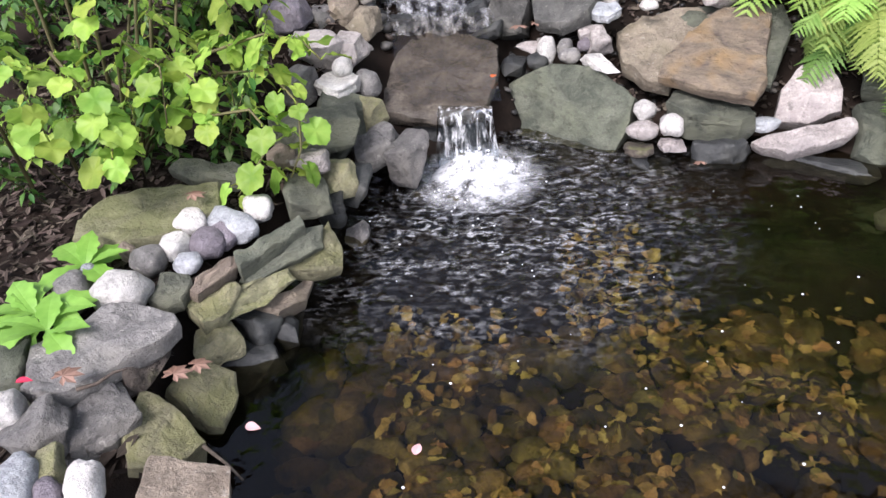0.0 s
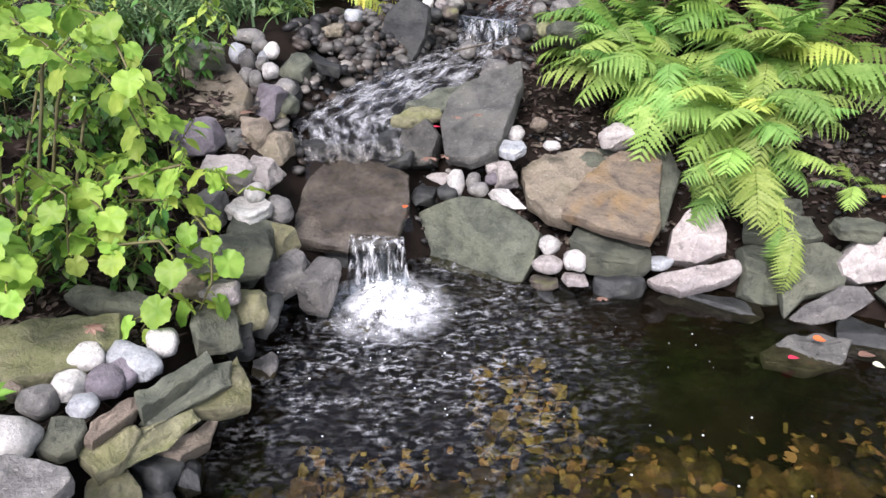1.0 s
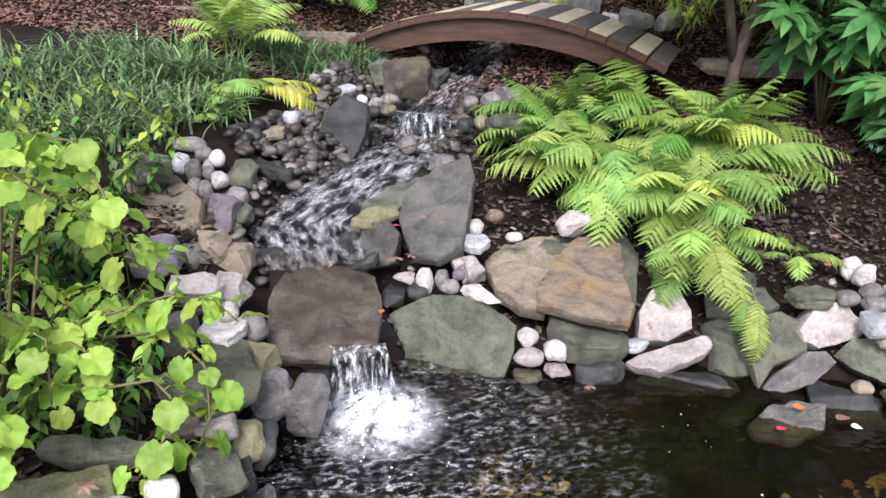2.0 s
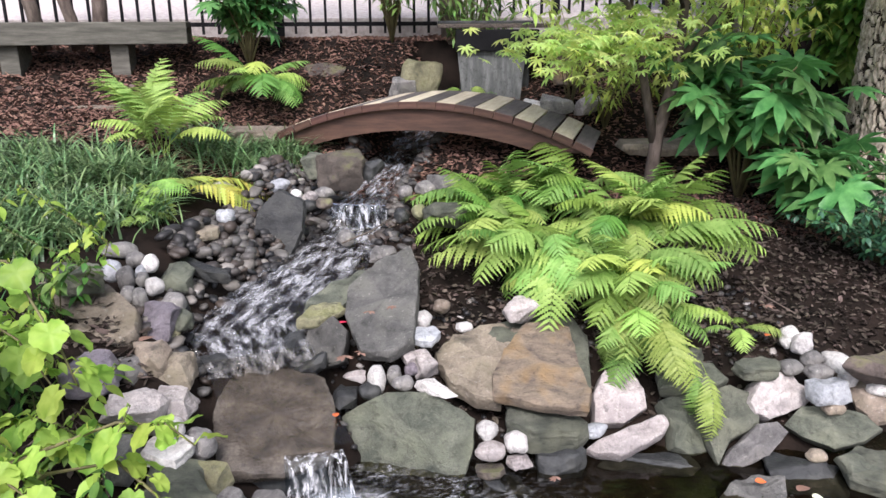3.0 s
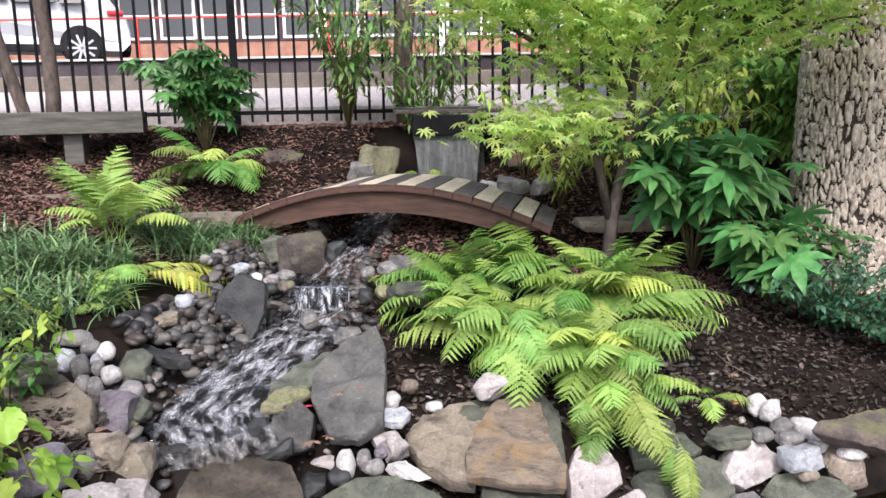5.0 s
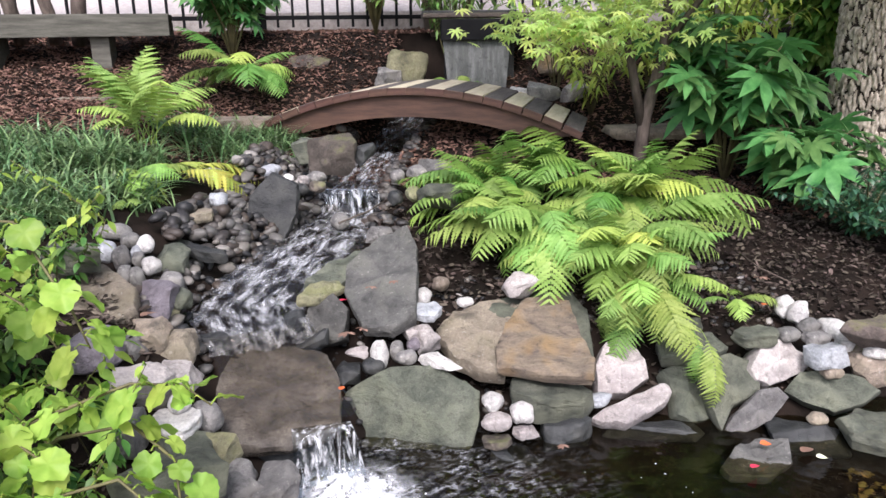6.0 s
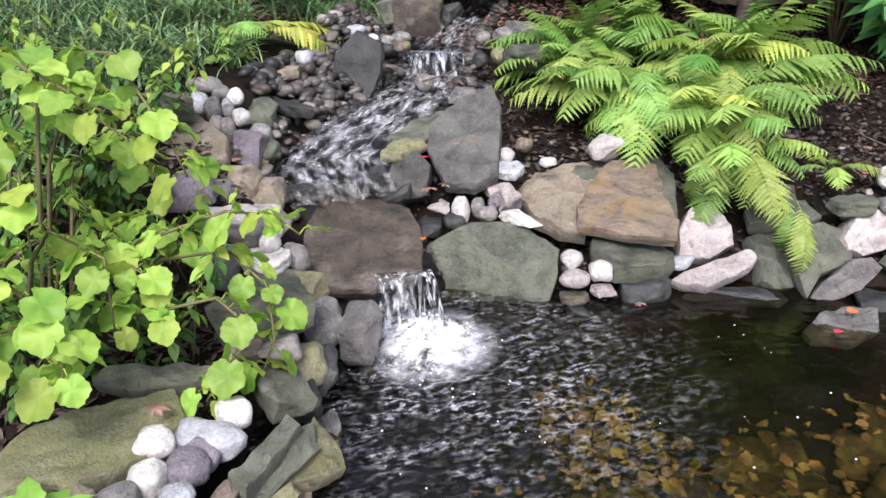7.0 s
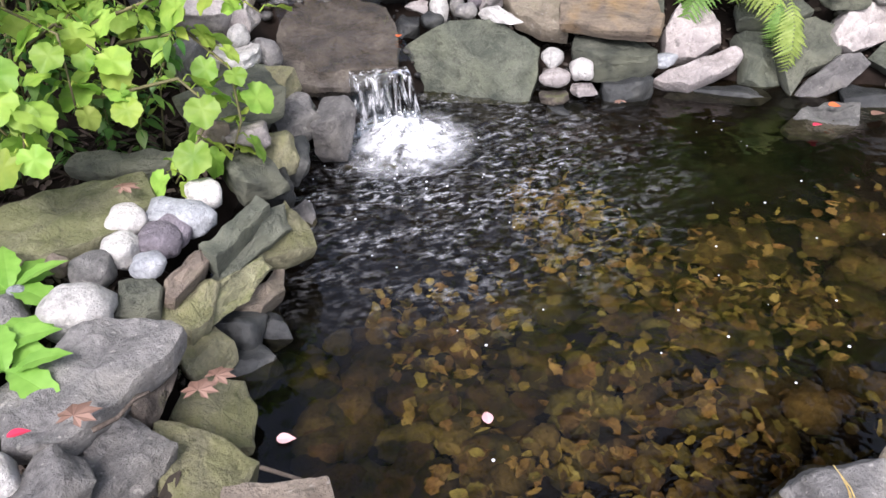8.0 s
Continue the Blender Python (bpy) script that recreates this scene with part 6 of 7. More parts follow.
def round_leaf():
    """A broad leaf with five shallow lobes, a toothed rim and folds along its veins."""
    verts, faces, n = [(0.42, 0.0, -0.03)], [], 30
    for ring, reach in ((1, 0.55), (2, 1.0)):
        for i in range(n):
            a = math.pi - 2 * math.pi * (i + 0.5) / n
            lobe = 0.05 * math.cos(5 * a)
            r = 0.5 * reach * (1 + (lobe + (0.035 if i % 2 else -0.035) if ring == 2 else 0) + 0.1 * math.cos(a) - (0.22 if abs(a) > 2.85 else 0))
            x, y = 0.42 + r * math.cos(a), r * math.sin(a)
            verts.append((x, y, 0.16 * abs(y) - 0.2 * x * x - 0.045 * reach * math.cos(5 * a)))
    for i in range(n):
        k = (i + 1) % n
        faces += [(0, 1 + i, 1 + k), (1 + i, 1 + n + i, 1 + n + k, 1 + k)]
    return verts, faces


ROUND = round_leaf()
VINE_STEMS = [
    [(-1.05, 2.25, 0.25), (-0.98, 2.45, 0.8), (-0.93, 2.5, 1.08), (-0.74, 2.43, 1.06), (-0.63, 2.29, 0.85), (-0.6, 2.25, 0.76)],
    [(-1.05, 2.25, 0.25), (-0.9, 2.25, 0.55), (-0.73, 2.2, 0.62), (-0.52, 2.18, 0.68), (-0.4, 2.14, 0.67), (-0.34, 2.1, 0.62)],
    [(-1.05, 2.25, 0.25), (-0.9, 2.15, 0.45), (-0.74, 2.08, 0.47), (-0.57, 2.05, 0.5), (-0.5, 2.0, 0.43), (-0.57, 1.97, 0.34), (-0.63, 1.94, 0.27)],
    [(-1.1, 2.2, 0.25), (-1.08, 2.05, 0.6), (-1.05, 1.96, 0.74), (-0.93, 1.87, 0.63), (-0.88, 1.83, 0.56), (-0.9, 1.79, 0.47)],
    [(-1.05, 2.25, 0.25), (-0.95, 2.22, 0.55), (-0.83, 2.18, 0.63), (-0.74, 2.13, 0.56), (-0.76, 2.09, 0.46)],
    [(-1.15, 2.25, 0.25), (-1.1, 2.22, 0.8), (-1.04, 2.19, 0.97), (-0.95, 2.1, 0.86), (-0.95, 2.03, 0.7)],
    [(-1.1, 2.25, 0.25), (-1.0, 2.2, 0.6), (-0.93, 2.14, 0.7), (-0.81, 2.07, 0.64), (-0.81, 2.0, 0.48)],
    [(-1.05, 2.3, 0.25), (-0.7, 2.22, 0.55), (-0.53, 2.18, 0.57), (-0.44, 2.12, 0.48), (-0.44, 2.05, 0.36), (-0.48, 2.02, 0.28)],
    [(-1.05, 2.4, 0.3), (-0.98, 2.55, 0.75), (-0.9, 2.57, 0.92), (-0.76, 2.49, 0.82), (-0.67, 2.4, 0.68)],
    [(-1.15, 2.35, 0.3), (-1.1, 2.38, 0.95), (-1.05, 2.37, 1.12), (-0.91, 2.29, 1.05), (-0.76, 2.2, 0.96)],
    [(-1.25, 2.3, 0.3), (-1.3, 2.4, 0.9), (-1.2, 2.45, 1.2), (-1.1, 2.4, 1.2), (-1.0, 2.3, 1.1)],
    [(-1.3, 2.0, 0.3), (-1.3, 1.95, 0.75), (-1.22, 1.9, 0.85), (-1.1, 1.85, 0.7), (-1.05, 1.8, 0.55)],
    [(-1.2, 2.1, 0.3), (-1.15, 2.0, 0.5), (-1.0, 1.95, 0.55), (-0.92, 1.9, 0.42)],
    [(-1.0, 2.35, 0.3), (-0.85, 2.5, 0.55), (-0.72, 2.45, 0.6), (-0.6, 2.4, 0.5)],
    [(-1.0, 2.45, 0.3), (-0.95, 2.7, 0.7), (-0.85, 2.75, 0.75), (-0.72, 2.7, 0.65)],
    [(-1.2, 2.5, 0.3), (-1.1, 2.75, 0.8), (-0.95, 2.85, 0.95), (-0.8, 2.8, 0.85)],
]
leafy("shrub", "arching shrub with rounded lime green leaves above the stone wall", "shrub", (-1.05, 2.25, 0.2), VINE_STEMS, ROUND, 15, 0.082, M_VINE, 51, M_STEM, 30, 0.007, along=0.35, petiole=0.03)

SMALL = leaf_blade(1.0, 0.55, 4, 0.2, 0.25)
rng_under = random.Random(52)
under = []
for i in range(52):
    x, y = rng_under.uniform(-1.75, -0.72), rng_under.uniform(2.1, 3.5)
    z = ground_z(x, y)
    under.append([(x, y, z), (x + rng_under.uniform(-0.1, 0.1), y + rng_under.uniform(-0.1, 0.1), z + 0.18), (x + rng_under.uniform(-0.2, 0.22), y + rng_under.uniform(-0.25, 0.1), z + rng_under.uniform(0.25, 0.45))])
leafy("ground_cover", "low leafy undergrowth behind the stone wall, coloured dark for shade", "ground cover", (-1.2, 2.7, 0.25), under, SMALL, 44, 0.05, M_VINE_SHADE, 53, M_STEM, 25, 0.003, along=0.1, petiole=0.015)
leafy("ground_cover", "yellow-green small-leaved undergrowth among the shrub stems", "ground cover", (-1.2, 2.7, 0.25), [[tuple(Vector(p) + Vector((0.07, 0.05, 0.02 + 0.12 * i / 2))) for i, p in enumerate(s)] for s in under[:34]], SMALL, 22, 0.05, M_VINE, 54, M_STEM, 25, 0.003, along=0.3, petiole=0.015)


def weed(place, count, length, seed):
    rnd = random.Random(seed)
    plant = thing("weed", "broad-leaved bright green weed growing between wall stones", "weed", pose(*place), "weeds")
    me = mesh_of("leaf", *leaf_blade(length, length * 0.55, 10, 0.15, 0.5, 0.2, 0.8))
    me.materials.append(M_WEED)
    for i in range(count):
        part("leaf", me, None, plant, at=pose(0, 0, 0.02 * i / count, 0, 0, 360 * i / count + rnd.uniform(-20, 20)) @ pose(0, 0, 0, rnd.uniform(-20, 20), -rnd.uniform(0, 45), 0) @ Matrix.Scale(rnd.uniform(0.7, 1.2), 4))


weed((-1.0, 1.4, 0.27), 10, 0.17, 61)
weed((-0.98, 1.62, 0.25), 7, 0.15, 62)
weed((-0.93, 1.32, 0.28), 6, 0.12, 63)


def grass(name, spots, blades, length, material, label, seed):
    """Strap-leaved clumps: arching blades in one mesh."""
    rnd = random.Random(seed)
    lumps = []
    for x, y, spread in spots:
        for _ in range(blades):
            px, py = x + rnd.gauss(0, spread), y + rnd.gauss(0, spread)
            z = ground_z(px, py)
            a, lean, n = rnd.uniform(0, 6.28), rnd.uniform(0.5, 1.25), 7
            ln, w = length * rnd.uniform(0.6, 1.2), rnd.uniform(0.0035, 0.0075)
            v, f = [], []
            for i in range(n + 1):
                k = i / n
                r = ln * lean * k ** 1.4
                h = ln * (1.05 * k - 0.72 * lean * k * k)
                c = Vector((px + r * math.cos(a), py + r * math.sin(a), z + h))
                ww = w * (1 - k ** 2) + 0.0004
                v += [c + Vector((-math.sin(a), math.cos(a), 0)) * ww, c - Vector((-math.sin(a), math.cos(a), 0)) * ww]
            for i in range(n):
                f.append((2 * i, 2 * i + 1, 2 * i + 3, 2 * i + 2))
            lumps.append((v, f))
    ob = part(name, mesh_of(name, *joined(lumps)), material)
    tagged(ob, label, "grass", kind="stuff")


grass("strap_grass", [(-0.9, 4.2, 0.12), (-0.75, 4.5, 0.12), (-1.1, 4.5, 0.13), (-0.8, 4.05, 0.1), (-0.65, 4.75, 0.1), (-1.3, 4.2, 0.14), (-1.25, 3.8, 0.13), (-1.0, 3.85, 0.1), (-1.0, 4.85, 0.12), (-1.4, 4.6, 0.14), (-1.5, 3.4, 0.14), (-1.2, 3.3, 0.1), (-0.55, 4.5, 0.07), (-0.72, 3.95, 0.08), (-0.47, 4.15, 0.07), (-0.35, 4.62, 0.07)], 150, 0.25, M_GRASS, "dark green strap-leaved grass clumps along the bank", 71)
grass("strap_grass", [(0.05, 5.2, 0.1), (0.28, 5.2, 0.1), (0.18, 5.0, 0.09), (-0.1, 5.3, 0.1), (0.42, 5.2, 0.08), (0.3, 4.9, 0.08)], 130, 0.26, M_GRASS, "dark green strap-leaved grass beside the footbridge", 72)

FATSIA_LEAF = palm_leaf(1.0, 8, 0.28, 285, 0.3, 0.42)
MAPLE_LEAF = palm_leaf(1.0, 7, 0.25, 230, 0.24, 0.34)


def stems_from(base, count, reach, height, seed, arc=(0, 360), bend=0.35):
    rnd = random.Random(seed)
    out = []
    for i in range(count):
        a = radians(arc[0] + (arc[1] - arc[0]) * (i + rnd.random()) / count)
        r, h = reach * rnd.uniform(0.4, 1.0), height * rnd.uniform(0.55, 1.05)
        b = Vector(base)
        out.append([tuple(b), tuple(b + Vector((0.25 * r * math.cos(a), 0.25 * r * math.sin(a), 0.5 * h))), tuple(b + Vector((bend * 1.8 * r * math.cos(a), bend * 1.8 * r * math.sin(a), 0.85 * h))), tuple(b + Vector((r * math.cos(a), r * math.sin(a), h)))])
    return out


def gp(s, d, lift=-0.02):
    p = view(s, d)
    return (p.x, p.y, ground_z(p.x, p.y) + lift)


leafy("fatsia_shrub", "glossy deep green shrub with large hand-shaped leaves", "shrub", gp(1.6, 4.75), stems_from(gp(1.6, 4.75), 16, 0.52, 1.02, 81), FATSIA_LEAF, 8, 0.22, M_FATSIA, 82, M_STEM, 18, 0.012, along=0.45, petiole=0.12)
leafy("fatsia_shrub", "glossy deep green shrub with large hand-shaped leaves", "shrub", gp(1.95, 4.45), stems_from(gp(1.95, 4.45), 9, 0.4, 0.6, 83), FATSIA_LEAF, 6, 0.22, M_FATSIA, 84, M_STEM, 20, 0.012, along=0.4, petiole=0.12)
leafy("fatsia_shrub", "dark green hand-leaved shrub in front of the fence", "shrub", gp(-1.85, 6.05), stems_from(gp(-1.85, 6.05), 16, 0.5, 0.8, 85), FATSIA_LEAF, 13, 0.13, M_FATSIA, 86, M_STEM, 30, 0.01, along=0.35, petiole=0.08)
LANCE = leaf_blade(1.0, 0.28, 5, 0.2, 0.35)
leafy("bamboo_shrub", "upright cane shrub with narrow leaves in front of the fence", "shrub", gp(-0.75, 6.35), stems_from(gp(-0.75, 6.35), 22, 0.75, 1.3, 87, bend=0.3), LANCE, 26, 0.11, M_CANE, 88, M_STEM, 30, 0.008, along=0.2, petiole=0.05)
leafy("bamboo_shrub", "upright cane shrub with narrow leaves in front of the fence", "shrub", gp(-0.1, 6.6), stems_from(gp(-0.1, 6.6), 22, 0.7, 1.4, 89, bend=0.3), LANCE, 30, 0.1, M_CANE, 90, M_STEM, 30, 0.008, along=0.3, petiole=0.05)
leafy("variegated_shrub", "yellow-green variegated leafy shrub behind the maple", "shrub", gp(1.3, 5.5), stems_from(gp(1.3, 5.5), 14, 0.5, 0.75, 91), LANCE, 18, 0.1, M_SHRUB_YELLOW, 92, M_STEM, 25, 0.006, along=0.25, petiole=0.03)
leafy("variegated_shrub", "yellow-green variegated leafy shrub beside the stone spillway", "shrub", gp(0.85, 5.4), stems_from(gp(0.85, 5.4), 12, 0.38, 0.55, 191), LANCE, 14, 0.09, M_SHRUB_YELLOW, 192, M_STEM, 25, 0.005, along=0.25, petiole=0.03)
leafy("variegated_shrub", "yellow-green variegated leafy shrub beside the stone spillway", "shrub", gp(0.62, 5.55), stems_from(gp(0.62, 5.55), 9, 0.35, 0.75, 193), LANCE, 12, 0.1, M_SHRUB_YELLOW, 194, M_STEM, 25, 0.005, along=0.4, petiole=0.03)
leafy("variegated_shrub", "tall yellow-green variegated leafy shrub behind the maple", "shrub", gp(1.75, 5.45), stems_from(gp(1.75, 5.45), 18, 0.6, 1.2, 195), LANCE, 24, 0.12, M_SHRUB_YELLOW, 196, M_STEM, 25, 0.006, along=0.3, petiole=0.04)
leafy("variegated_shrub", "yellow-green variegated leafy shrub behind the maple", "shrub", gp(2.1, 5.9), stems_from(gp(2.1, 5.9), 14, 0.6, 1.0, 93), LANCE, 20, 0.11, M_SHRUB_YELLOW, 94, M_STEM, 25, 0.006, along=0.3, petiole=0.03)
for i, (s, d, r, h) in enumerate(((2.1, 6.9, 0.8, 2.0), (3.2, 6.8, 0.9, 2.2), (4.2, 6.2, 0.9, 2.0), (3.4, 4.6, 0.5, 0.8), (3.0, 7.6, 0.8, 2.8), (1.7, 7.4, 0.9, 3.0), (3.4, 5.9, 0.7, 1.6), (2.6, 5.7, 0.5, 0.9))):
    leafy("shrub", "dense green leafy shrub at the back of the garden", "shrub", gp(s, d), stems_from(gp(s, d), 26, r, h, 100 + i), SMALL, 80, 0.1, M_SHRUB, 110 + i, M_STEM, 25, 0.01, group="back shrubs", along=0.15, petiole=0.07)
leafy("holly_shrub", "blue-green small-leaved shrub below the oak", "shrub", gp(2.15, 4.05), stems_from(gp(2.15, 4.05), 30, 0.6, 0.46, 120), SMALL, 44, 0.045, M_HOLLY, 121, M_STEM, 20, 0.005, along=0.15, petiole=0.03)
leafy("holly_shrub", "blue-green small-leaved shrub below the oak", "shrub", gp(2.55, 3.75), stems_from(gp(2.5, 3.75), 30, 0.6, 0.42, 122), SMALL, 44, 0.045, M_HOLLY, 123, M_STEM, 20, 0.005, along=0.15, petiole=0.03)


def build_maple():
    rnd = random.Random(130)
    base = Vector(gp(1.0, 4.6))
    tree = thing("maple_tree", "small maple with thin dark stems and airy light green leaves", "tree", pose(*base))

    def rel(s, d, z):
        return view(s, d, z) - base

    limbs = []

    def limb(pts, r0, r1):
        limbs.append((pts, r0))
        n = len(pts)
        part("limb", mesh_of("limb", *tube_data(pts, [r0 + (r1 - r0) * i / (n - 1) for i in range(n)], 8), True), M_BARK, tree)

    limb([Vector((0, 0, -0.05)), rel(1.04, 4.6, 1.0), rel(1.12, 4.6, 1.35), rel(1.14, 4.6, 1.75), rel(1.2, 4.6, 2.3), rel(1.25, 4.5, 2.9)], 0.045, 0.012)
    limb([rel(1.02, 4.6, 0.95), rel(0.93, 4.55, 1.3), rel(0.82, 4.5, 1.7), rel(0.6, 4.45, 1.95), rel(0.3, 4.4, 2.12), rel(0.0, 4.35, 2.25)], 0.03, 0.006)
    limb([rel(1.12, 4.6, 1.4), rel(1.35, 4.5, 1.75), rel(1.65, 4.4, 1.98), rel(2.0, 4.35, 2.05), rel(2.35, 4.3, 2.1)], 0.022, 0.006)
    limb([rel(1.35, 4.5, 1.75), rel(1.45, 4.45, 2.1), rel(1.5, 4.4, 2.4), rel(1.5, 4.3, 2.7)], 0.014, 0.005)
    limb([rel(0.82, 4.5, 1.7), rel(0.8, 4.45, 2.0), rel(0.9, 4.3, 2.3)], 0.012, 0.005)
    limb([rel(0.9, 4.52, 1.45), rel(0.72, 4.4, 1.55), rel(0.55, 4.3, 1.52), rel(0.45, 4.25, 1.45)], 0.012, 0.004)
    limb([rel(1.14, 4.6, 1.7), rel(0.9, 4.3, 2.05), rel(0.6, 4.1, 2.2), rel(0.3, 3.95, 2.25)], 0.012, 0.005)
    limb([rel(1.18, 4.6, 2.0), rel(1.3, 4.2, 2.2), rel(1.6, 3.9, 2.3), rel(1.9, 3.8, 2.3)], 0.012, 0.005)
    limb([rel(1.65, 4.4, 1.98), rel(2.0, 4.1, 2.2), rel(2.5, 4.0, 2.25), rel(3.0, 4.0, 2.3)], 0.01, 0.004)
    limb([rel(1.2, 4.6, 2.1), rel(1.5, 4.3, 2.35), rel(2.0, 4.2, 2.4), rel(2.6, 4.2, 2.45)], 0.01, 0.004)
    limb([rel(0.6, 4.45, 1.95), rel(0.4, 4.2, 2.15), rel(0.2, 4.0, 2.3), rel(-0.1, 3.9, 2.35)], 0.01, 0.004)
    for pts, r in limbs[1:] + limbs[:1]:
        lumps = []
        n = len(pts)
        for i in range(330):
            k = (0.25 + 0.75 * rnd.random()) * (n - 1)
            j = min(int(k), n - 2)
            at = pts[j].lerp(pts[j + 1], k - j)
            if at.z + base.z < 1.35:
                continue
            at = at + Vector((rnd.gauss(0, 0.2), rnd.gauss(0, 0.2), rnd.gauss(0.02, 0.06)))
            m = Matrix.Translation(at) @ pose(0, 0, 0, rnd.uniform(-25, 25), rnd.uniform(0, 40), rnd.uniform(0, 360)) @ Matrix.Scale(rnd.uniform(0.045, 0.08), 4)
            lumps.append(moved(MAPLE_LEAF, m))
        if lumps:
            part("leaves", mesh_of("leaves", *joined(lumps)), M_MAPLE, tree)


build_maple()


def build_oak():
    base = view(2.66, 5.0, 0.3)
    tree = thing("oak_tree", "large oak trunk with pale plated furrowed bark", "tree", pose(*base))
    around, rows, height = 330, 440, 4.2
    verts, depth = [], []
    for j in range(rows + 1):
        z = height * j / rows
        r0 = 0.315 + 0.13 * math.exp(-z / 0.3) - 0.012 * z
        for i in range(around):
            a = 2 * math.pi * i / around
            c, d = math.cos(a), math.sin(a)
            # long uneven plates, parted by furrows that fork and join
            q = Vector((c * 7.5, d * 7.5, z * 7.5))
            wob = noise.noise((c * 4, d * 4, z * 3))
            v = Vector((c * 8.5 + 0.45 * wob, d * 8.5 + 0.25 * noise.noise((c * 5 + 7, d * 5, z * 4)), z * 8.5 + 0.6 * noise.noise((c * 9, d * 9, z * 6))))
            far = noise.voronoi(v)[0]
            gap = far[1] - far[0]
            edge = min(1.0, gap / (0.22 + 0.1 * wob))
            h = -0.03 * (1 - edge) ** 1.2 + 0.009 * noise.noise(q * 3) + 0.006 * noise.noise(q * 7) + 0.003 * noise.noise(q * 15)
            depth.append(edge)
            verts.append(((r0 + h) * math.cos(a), (r0 + h) * math.sin(a), z))
    faces = [(j * around + i, j * around + (i + 1) % around, (j + 1) * around + (i + 1) % around, (j + 1) * around + i) for j in range(rows) for i in range(around)]
    faces.append(tuple(range(rows * around, (rows + 1) * around)))
    me = mesh_of("trunk", verts, faces, True)
    me.materials.append(M_BARK_OAK)
    me.materials.append(M_BARK_GAP)
    slots = [1 if len(f) == 4 and (depth[f[0]] + depth[f[1]] + depth[f[2]] + depth[f[3]]) / 4 < 0.4 else 0 for f in faces]
    me.polygons.foreach_set("material_index", slots)
    part("trunk", me, None, tree)
    # unseen limbs and leafy crown, added overhead to shade the pond from above
    rnd = random.Random(140)
    for k in range(9):
        a = radians(150 + 19 * k)
        tip = Vector((rnd.uniform(2.5, 5.5) * math.cos(a), rnd.uniform(2.5, 5.5) * math.sin(a), rnd.uniform(4.6, 6.2)))
        pts = [Vector((0, 0, 3.6)), Vector((tip.x * 0.3, tip.y * 0.3, 4.6)), Vector((tip.x * 0.65, tip.y * 0.65, tip.z * 0.97)), tip]
        part("limb", mesh_of("limb", *tube_data(pts, [0.16, 0.11, 0.07, 0.02], 8), True), M_BARK, tree)
        lumps = []
        for _ in range(270):
            u = rnd.random() ** 0.6
            at = pts[1].lerp(tip, u) + Vector((rnd.gauss(0, 0.75), rnd.gauss(0, 0.75), rnd.gauss(0.15, 0.35)))
            if at.z < 3.9 or math.hypot(at.x + base.x - 2.4, at.y + base.y - 3.9) < 2.0:
                continue
            m = Matrix.Translation(at) @ pose(0, 0, 0, rnd.uniform(-35, 35), rnd.uniform(-30, 40), rnd.uniform(0, 360)) @ Matrix.Scale(rnd.uniform(0.14, 0.24), 4)
            lumps.append(moved(SMALL, m))
        part("crown", mesh_of("crown", *joined(lumps)), M_SHRUB, tree)


build_oak()
for i, (s, d, h, lean, r) in enumerate(((-3.12, 6.2, 3.2, 0.06, 0.06), (-3.3, 6.15, 2.4, -0.32, 0.05), (-3.55, 6.1, 3.0, -0.3, 0.055), (-0.28, 6.75, 3.0, 0.03, 0.09))):
    b = Vector(gp(s, d))
    t = thing("slender_tree", "slender grey-barked tree trunk by the fence", "tree", pose(*b), "slender trees")
    pts = [Vector((lean * (k / 8) ** 1.3 * h * 0.5 + 0.03 * math.sin(k * 1.3 + i), 0.02 * math.sin(k + 2 * i), h * k / 8 - 0.03)) for k in range(9)]
    part("trunk", mesh_of("trunk", *tube_data(pts, [r * (1 - 0.04 * k) for k in range(9)], 12), True), M_BARK, t)


# ---- small things: fallen leaves, petals, twigs ----
def fallen_leaf(place, size, material, label, turn=0, tilt=0, lobes=0):
    lump = palm_leaf(1.0, lobes + 2, 0.3, 250, 0.5, 0.55) if lobes else leaf_blade(1.0, 0.62, 6, 0.25, 0.15)
    me = mesh_of("leaf", *moved(lump, Matrix.Scale(size, 4)))
    tagged(part("fallen_leaf", me, material, at=pose(*place, tilt, 0, turn)), label, "leaf", "fallen leaves")


M_RED_LEAF = leaf_mat("bright_red_leaf", (0.5, 0.04, 0.03), (0.65, 0.07, 0.05), 0.5, 0.2)
M_BROWN_LEAF = leaf_mat("dry_pinkish_leaf", (0.13, 0.08, 0.05), (0.25, 0.17, 0.12), 0.7, 0.15)
M_PINK_LEAF = leaf_mat("pale_pink_petal", (0.6, 0.36, 0.34), (0.72, 0.46, 0.43), 0.6, 0.2)
M_ORANGE_LEAF = leaf_mat("orange_leaf", (0.5, 0.15, 0.03), (0.6, 0.22, 0.05), 0.6, 0.2)
M_PALE_LEAF = leaf_mat("pale_green_leaf", (0.5, 0.55, 0.38), (0.6, 0.65, 0.45), 0.6, 0.2)


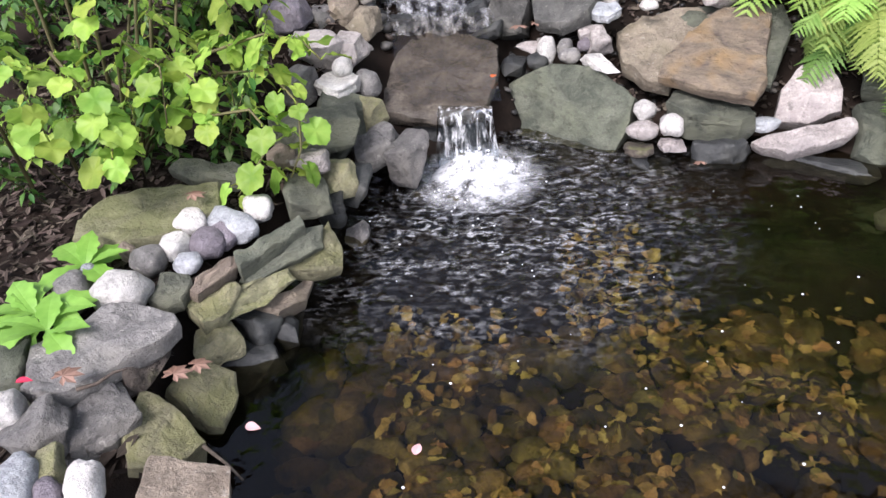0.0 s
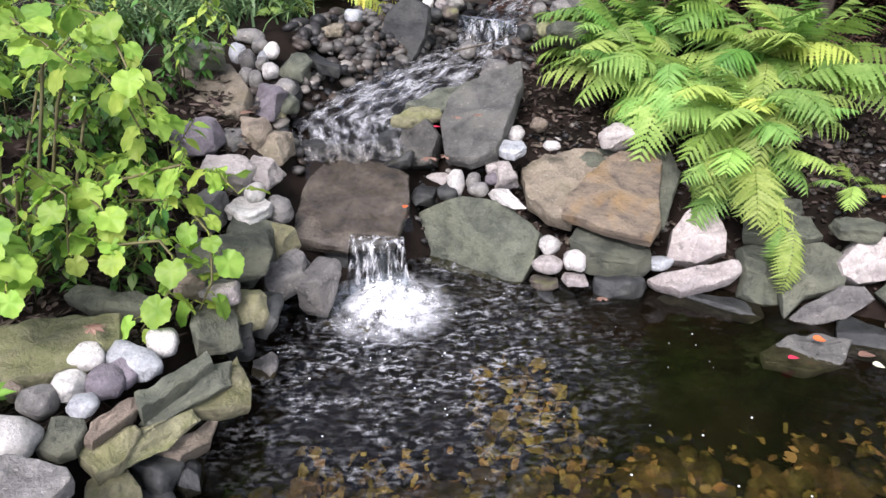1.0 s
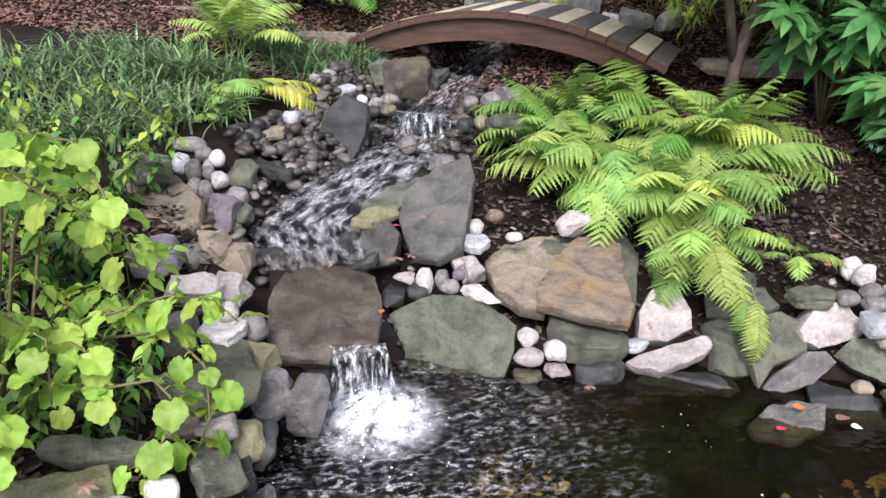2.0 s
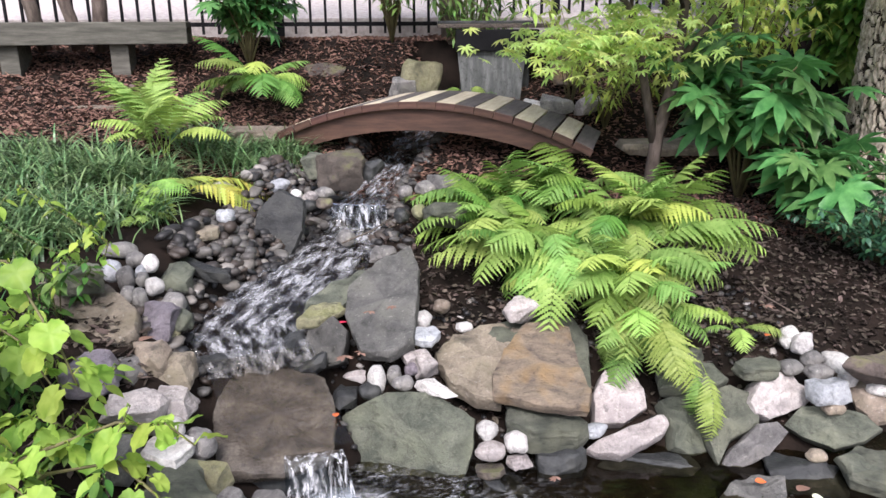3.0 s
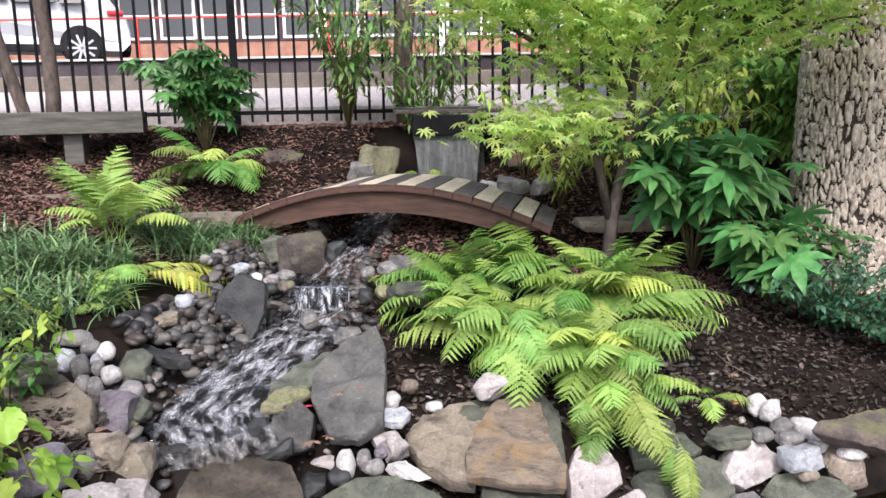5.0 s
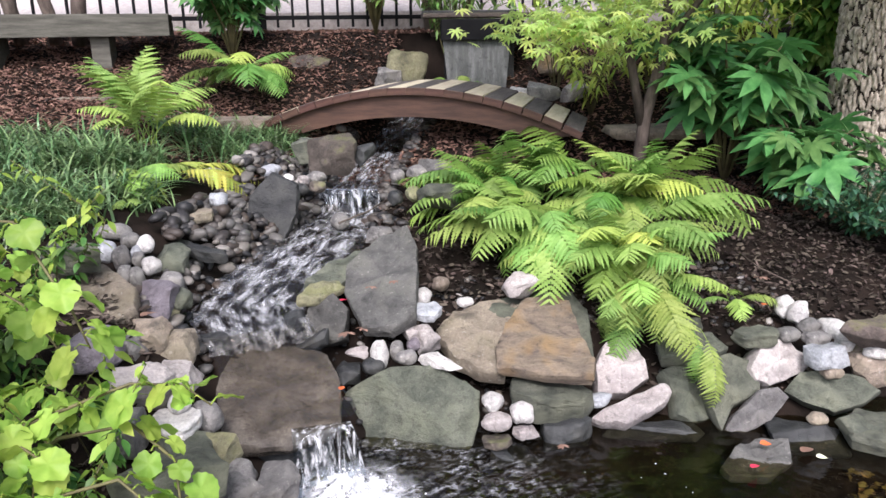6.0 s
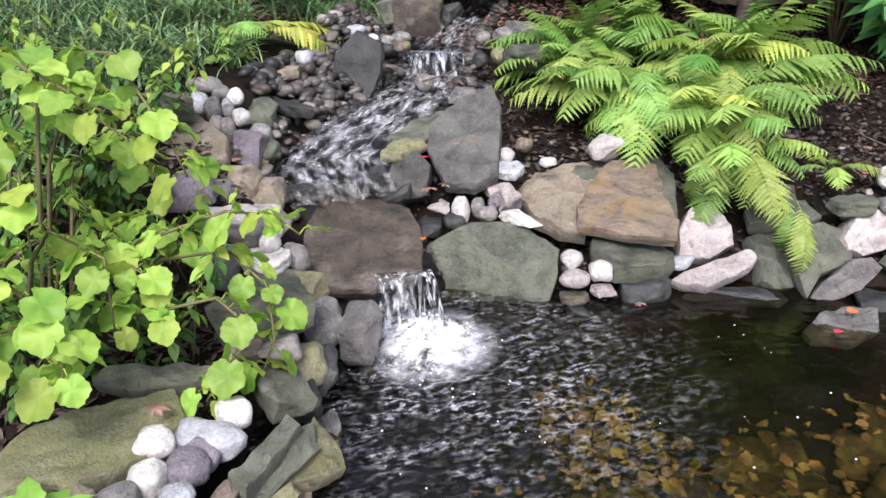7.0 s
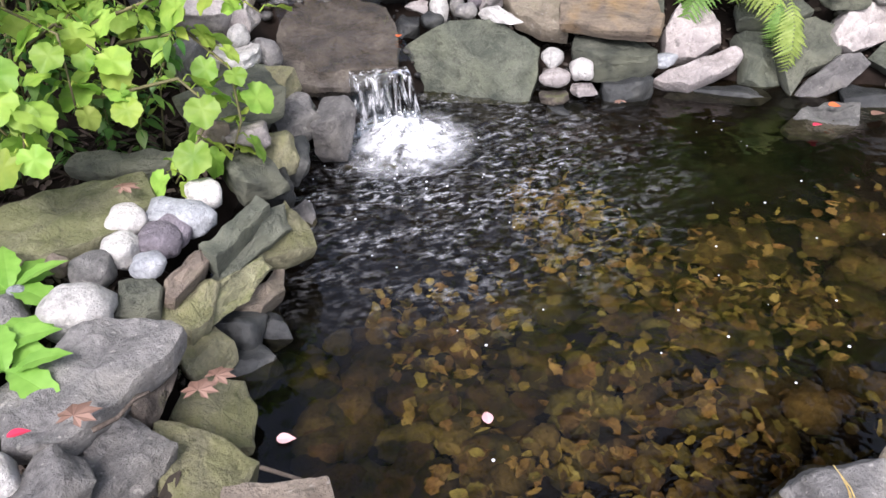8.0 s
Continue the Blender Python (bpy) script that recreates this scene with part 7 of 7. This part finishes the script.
fallen_leaf((0.296, 3.234, 0.420), 0.05, M_RED_LEAF, "small red leaf beside the stream", 20, -6, 0)
fallen_leaf((0.154, 2.729, 0.270), 0.04, M_ORANGE_LEAF, "orange leaf at the edge of the spill slab", 70, -1, 0)
fallen_leaf((1.413, 2.013, 0.035), 0.045, M_RED_LEAF, "red leaf on a wet stone at the pond edge", 10, -7, 0)
fallen_leaf((1.541, 2.103, 0.050), 0.045, M_ORANGE_LEAF, "orange leaf on a wet stone at the pond edge", -20, 13, 0)
fallen_leaf((0.329, 4.190, 0.660), 0.045, M_PALE_LEAF, "pale leaf on the dark stream slab", 0, -8, 0)
fallen_leaf((-0.582, 1.288, 0.200), 0.04, M_BROWN_LEAF, "dry brown leaf on a mossy wall stone", 30, -5, 5)
fallen_leaf((-0.789, 1.130, 0.330), 0.045, M_BROWN_LEAF, "dry pinkish leaf on the grey wall slab", 60, -2, 5)
fallen_leaf((-0.886, 1.117, 0.330), 0.035, M_RED_LEAF, "small red leaf on the grey wall slab", 10, -7, 0)
fallen_leaf((-0.064, 1.163, 0.006), 0.04, M_PINK_LEAF, "pale pink leaf floating on the pond", 80, 0, 0)
fallen_leaf((-0.498, 1.264, 0.006), 0.04, M_PINK_LEAF, "pale pink leaf floating on the pond", -10, 14, 0)
fallen_leaf((0.872, 2.367, 0.060), 0.03, M_BROWN_LEAF, "dry brown leaf on the far bank wall", 90, 1, 5)
fallen_leaf((-0.476, 2.976, 0.570), 0.07, M_BROWN_LEAF, "curled dry leaf on a boulder beside the stream", 40, -4, 0)
fallen_leaf((-0.746, 1.881, 0.320), 0.045, M_BROWN_LEAF, "dry brown leaf on the mossy flat stone", 30, -5, 5)
fallen_leaf((0.336, 3.053, 0.360), 0.05, M_BROWN_LEAF, "dry brown leaf by the cobbles", 10, -7, 5)
fallen_leaf((0.273, 3.043, 0.350), 0.05, M_BROWN_LEAF, "dry brown leaf by the cobbles", 100, 2, 5)
fallen_leaf((0.376, 3.046, 0.530), 0.035, M_BROWN_LEAF, "small dry leaf on the slate slab", 50, -3, 5)
fallen_leaf((0.475, 3.020, 0.550), 0.035, M_BROWN_LEAF, "small dry leaf on the slate slab", 150, 7, 5)
fallen_leaf((2.170, 2.775, 0.400), 0.05, M_BROWN_LEAF, "dry leaf beside white pebbles", 0, -8, 5)
fallen_leaf((1.984, 2.569, 0.360), 0.045, M_ORANGE_LEAF, "tan leaf beside white pebbles", 20, -6, 0)
fallen_leaf((1.677, 2.033, 0.020), 0.07, M_BROWN_LEAF, "wet brown leaf at the pond edge", 10, -7, 0)
fallen_leaf((1.698, 1.990, 0.020), 0.04, M_PALE_LEAF, "pale leaf at the pond edge", -30, 12, 0)
fallen_leaf((-0.613, 1.238, 0.220), 0.045, M_BROWN_LEAF, "pinkish leaf on the pond wall", 70, -1, 5)


def twig(points, r, label):
    b = Vector(points[0])
    pts = [Vector(p) - b for p in points]
    tagged(part("twig", mesh_of("twig", *tube_data(pts, [r * (1 - 0.5 * i / (len(pts) - 1)) for i in range(len(pts))], 6), True), M_BARK, at=pose(*b)), label, "twig", "twigs")


twig([(-0.771, 1.127, 0.290), (-0.733, 1.142, 0.290), (-0.708, 1.175, 0.290), (-0.681, 1.188, 0.290)], 0.005, "thin grey twig on the wall stones")
twig([(2.230, 2.966, 0.450), (2.145, 2.756, 0.450), (2.112, 2.550, 0.450)], 0.005, "thin bare twig over the leaf litter")
twig([(-0.528, 1.107, 0.120), (-0.463, 1.058, 0.120), (-0.413, 1.013, 0.120)], 0.005, "bare brown twig at the pond edge")
twig([(0.414, 3.611, 0.660), (0.602, 3.770, 0.660), (0.810, 4.029, 0.660)], 0.005, "bare brown twig above the upper waterfall")


def dry_stalk(place, height, lean, seed):
    rnd = random.Random(seed)
    plant = thing("dry_grass", "dry yellow grass stalk at the near edge of the pond", "grass", pose(*place), "dry grass")
    for i in range(3):
        pts = [Vector((lean * k * k * height + 0.02 * i, 0.03 * i * k, height * k * (1 - 0.15 * i))) for k in (0, 0.3, 0.6, 1)]
        part("stalk", mesh_of("stalk", *tube_data(pts, [0.002, 0.0018, 0.0014, 0.0008], 5), True), M_STRAW, plant)


M_STRAW = plain("dry_straw", (0.3, 0.22, 0.08), (0.45, 0.34, 0.14), 0.8, 20, 90, 0.1)
dry_stalk((0.66, 0.78, 0.02), 0.24, 0.2, 1)
dry_stalk((0.45, 0.72, 0.02), 0.16, -0.3, 2)
stone("boulder", (0.5, 0.8, 0.0), (0.2, 0.16, 0.14), 15, "grey", "b", 960, "angular grey boulder at the near pond edge", "stones of the near bank")
stone("boulder", (0.68, 0.74, 0.0), (0.18, 0.2, 0.12), -15, "tan", "b", 961, "angular tan boulder at the near pond edge", "stones of the near bank")
stone("boulder", (0.28, 0.72, -0.03), (0.24, 0.16, 0.12), 5, "green", "b", 962, "angular grey-green boulder at the near pond edge", "stones of the near bank")
stone("boulder", (0.95, 0.72, -0.02), (0.24, 0.18, 0.14), 25, "brown", "b", 963, "angular brown boulder at the near pond edge", "stones of the near bank")
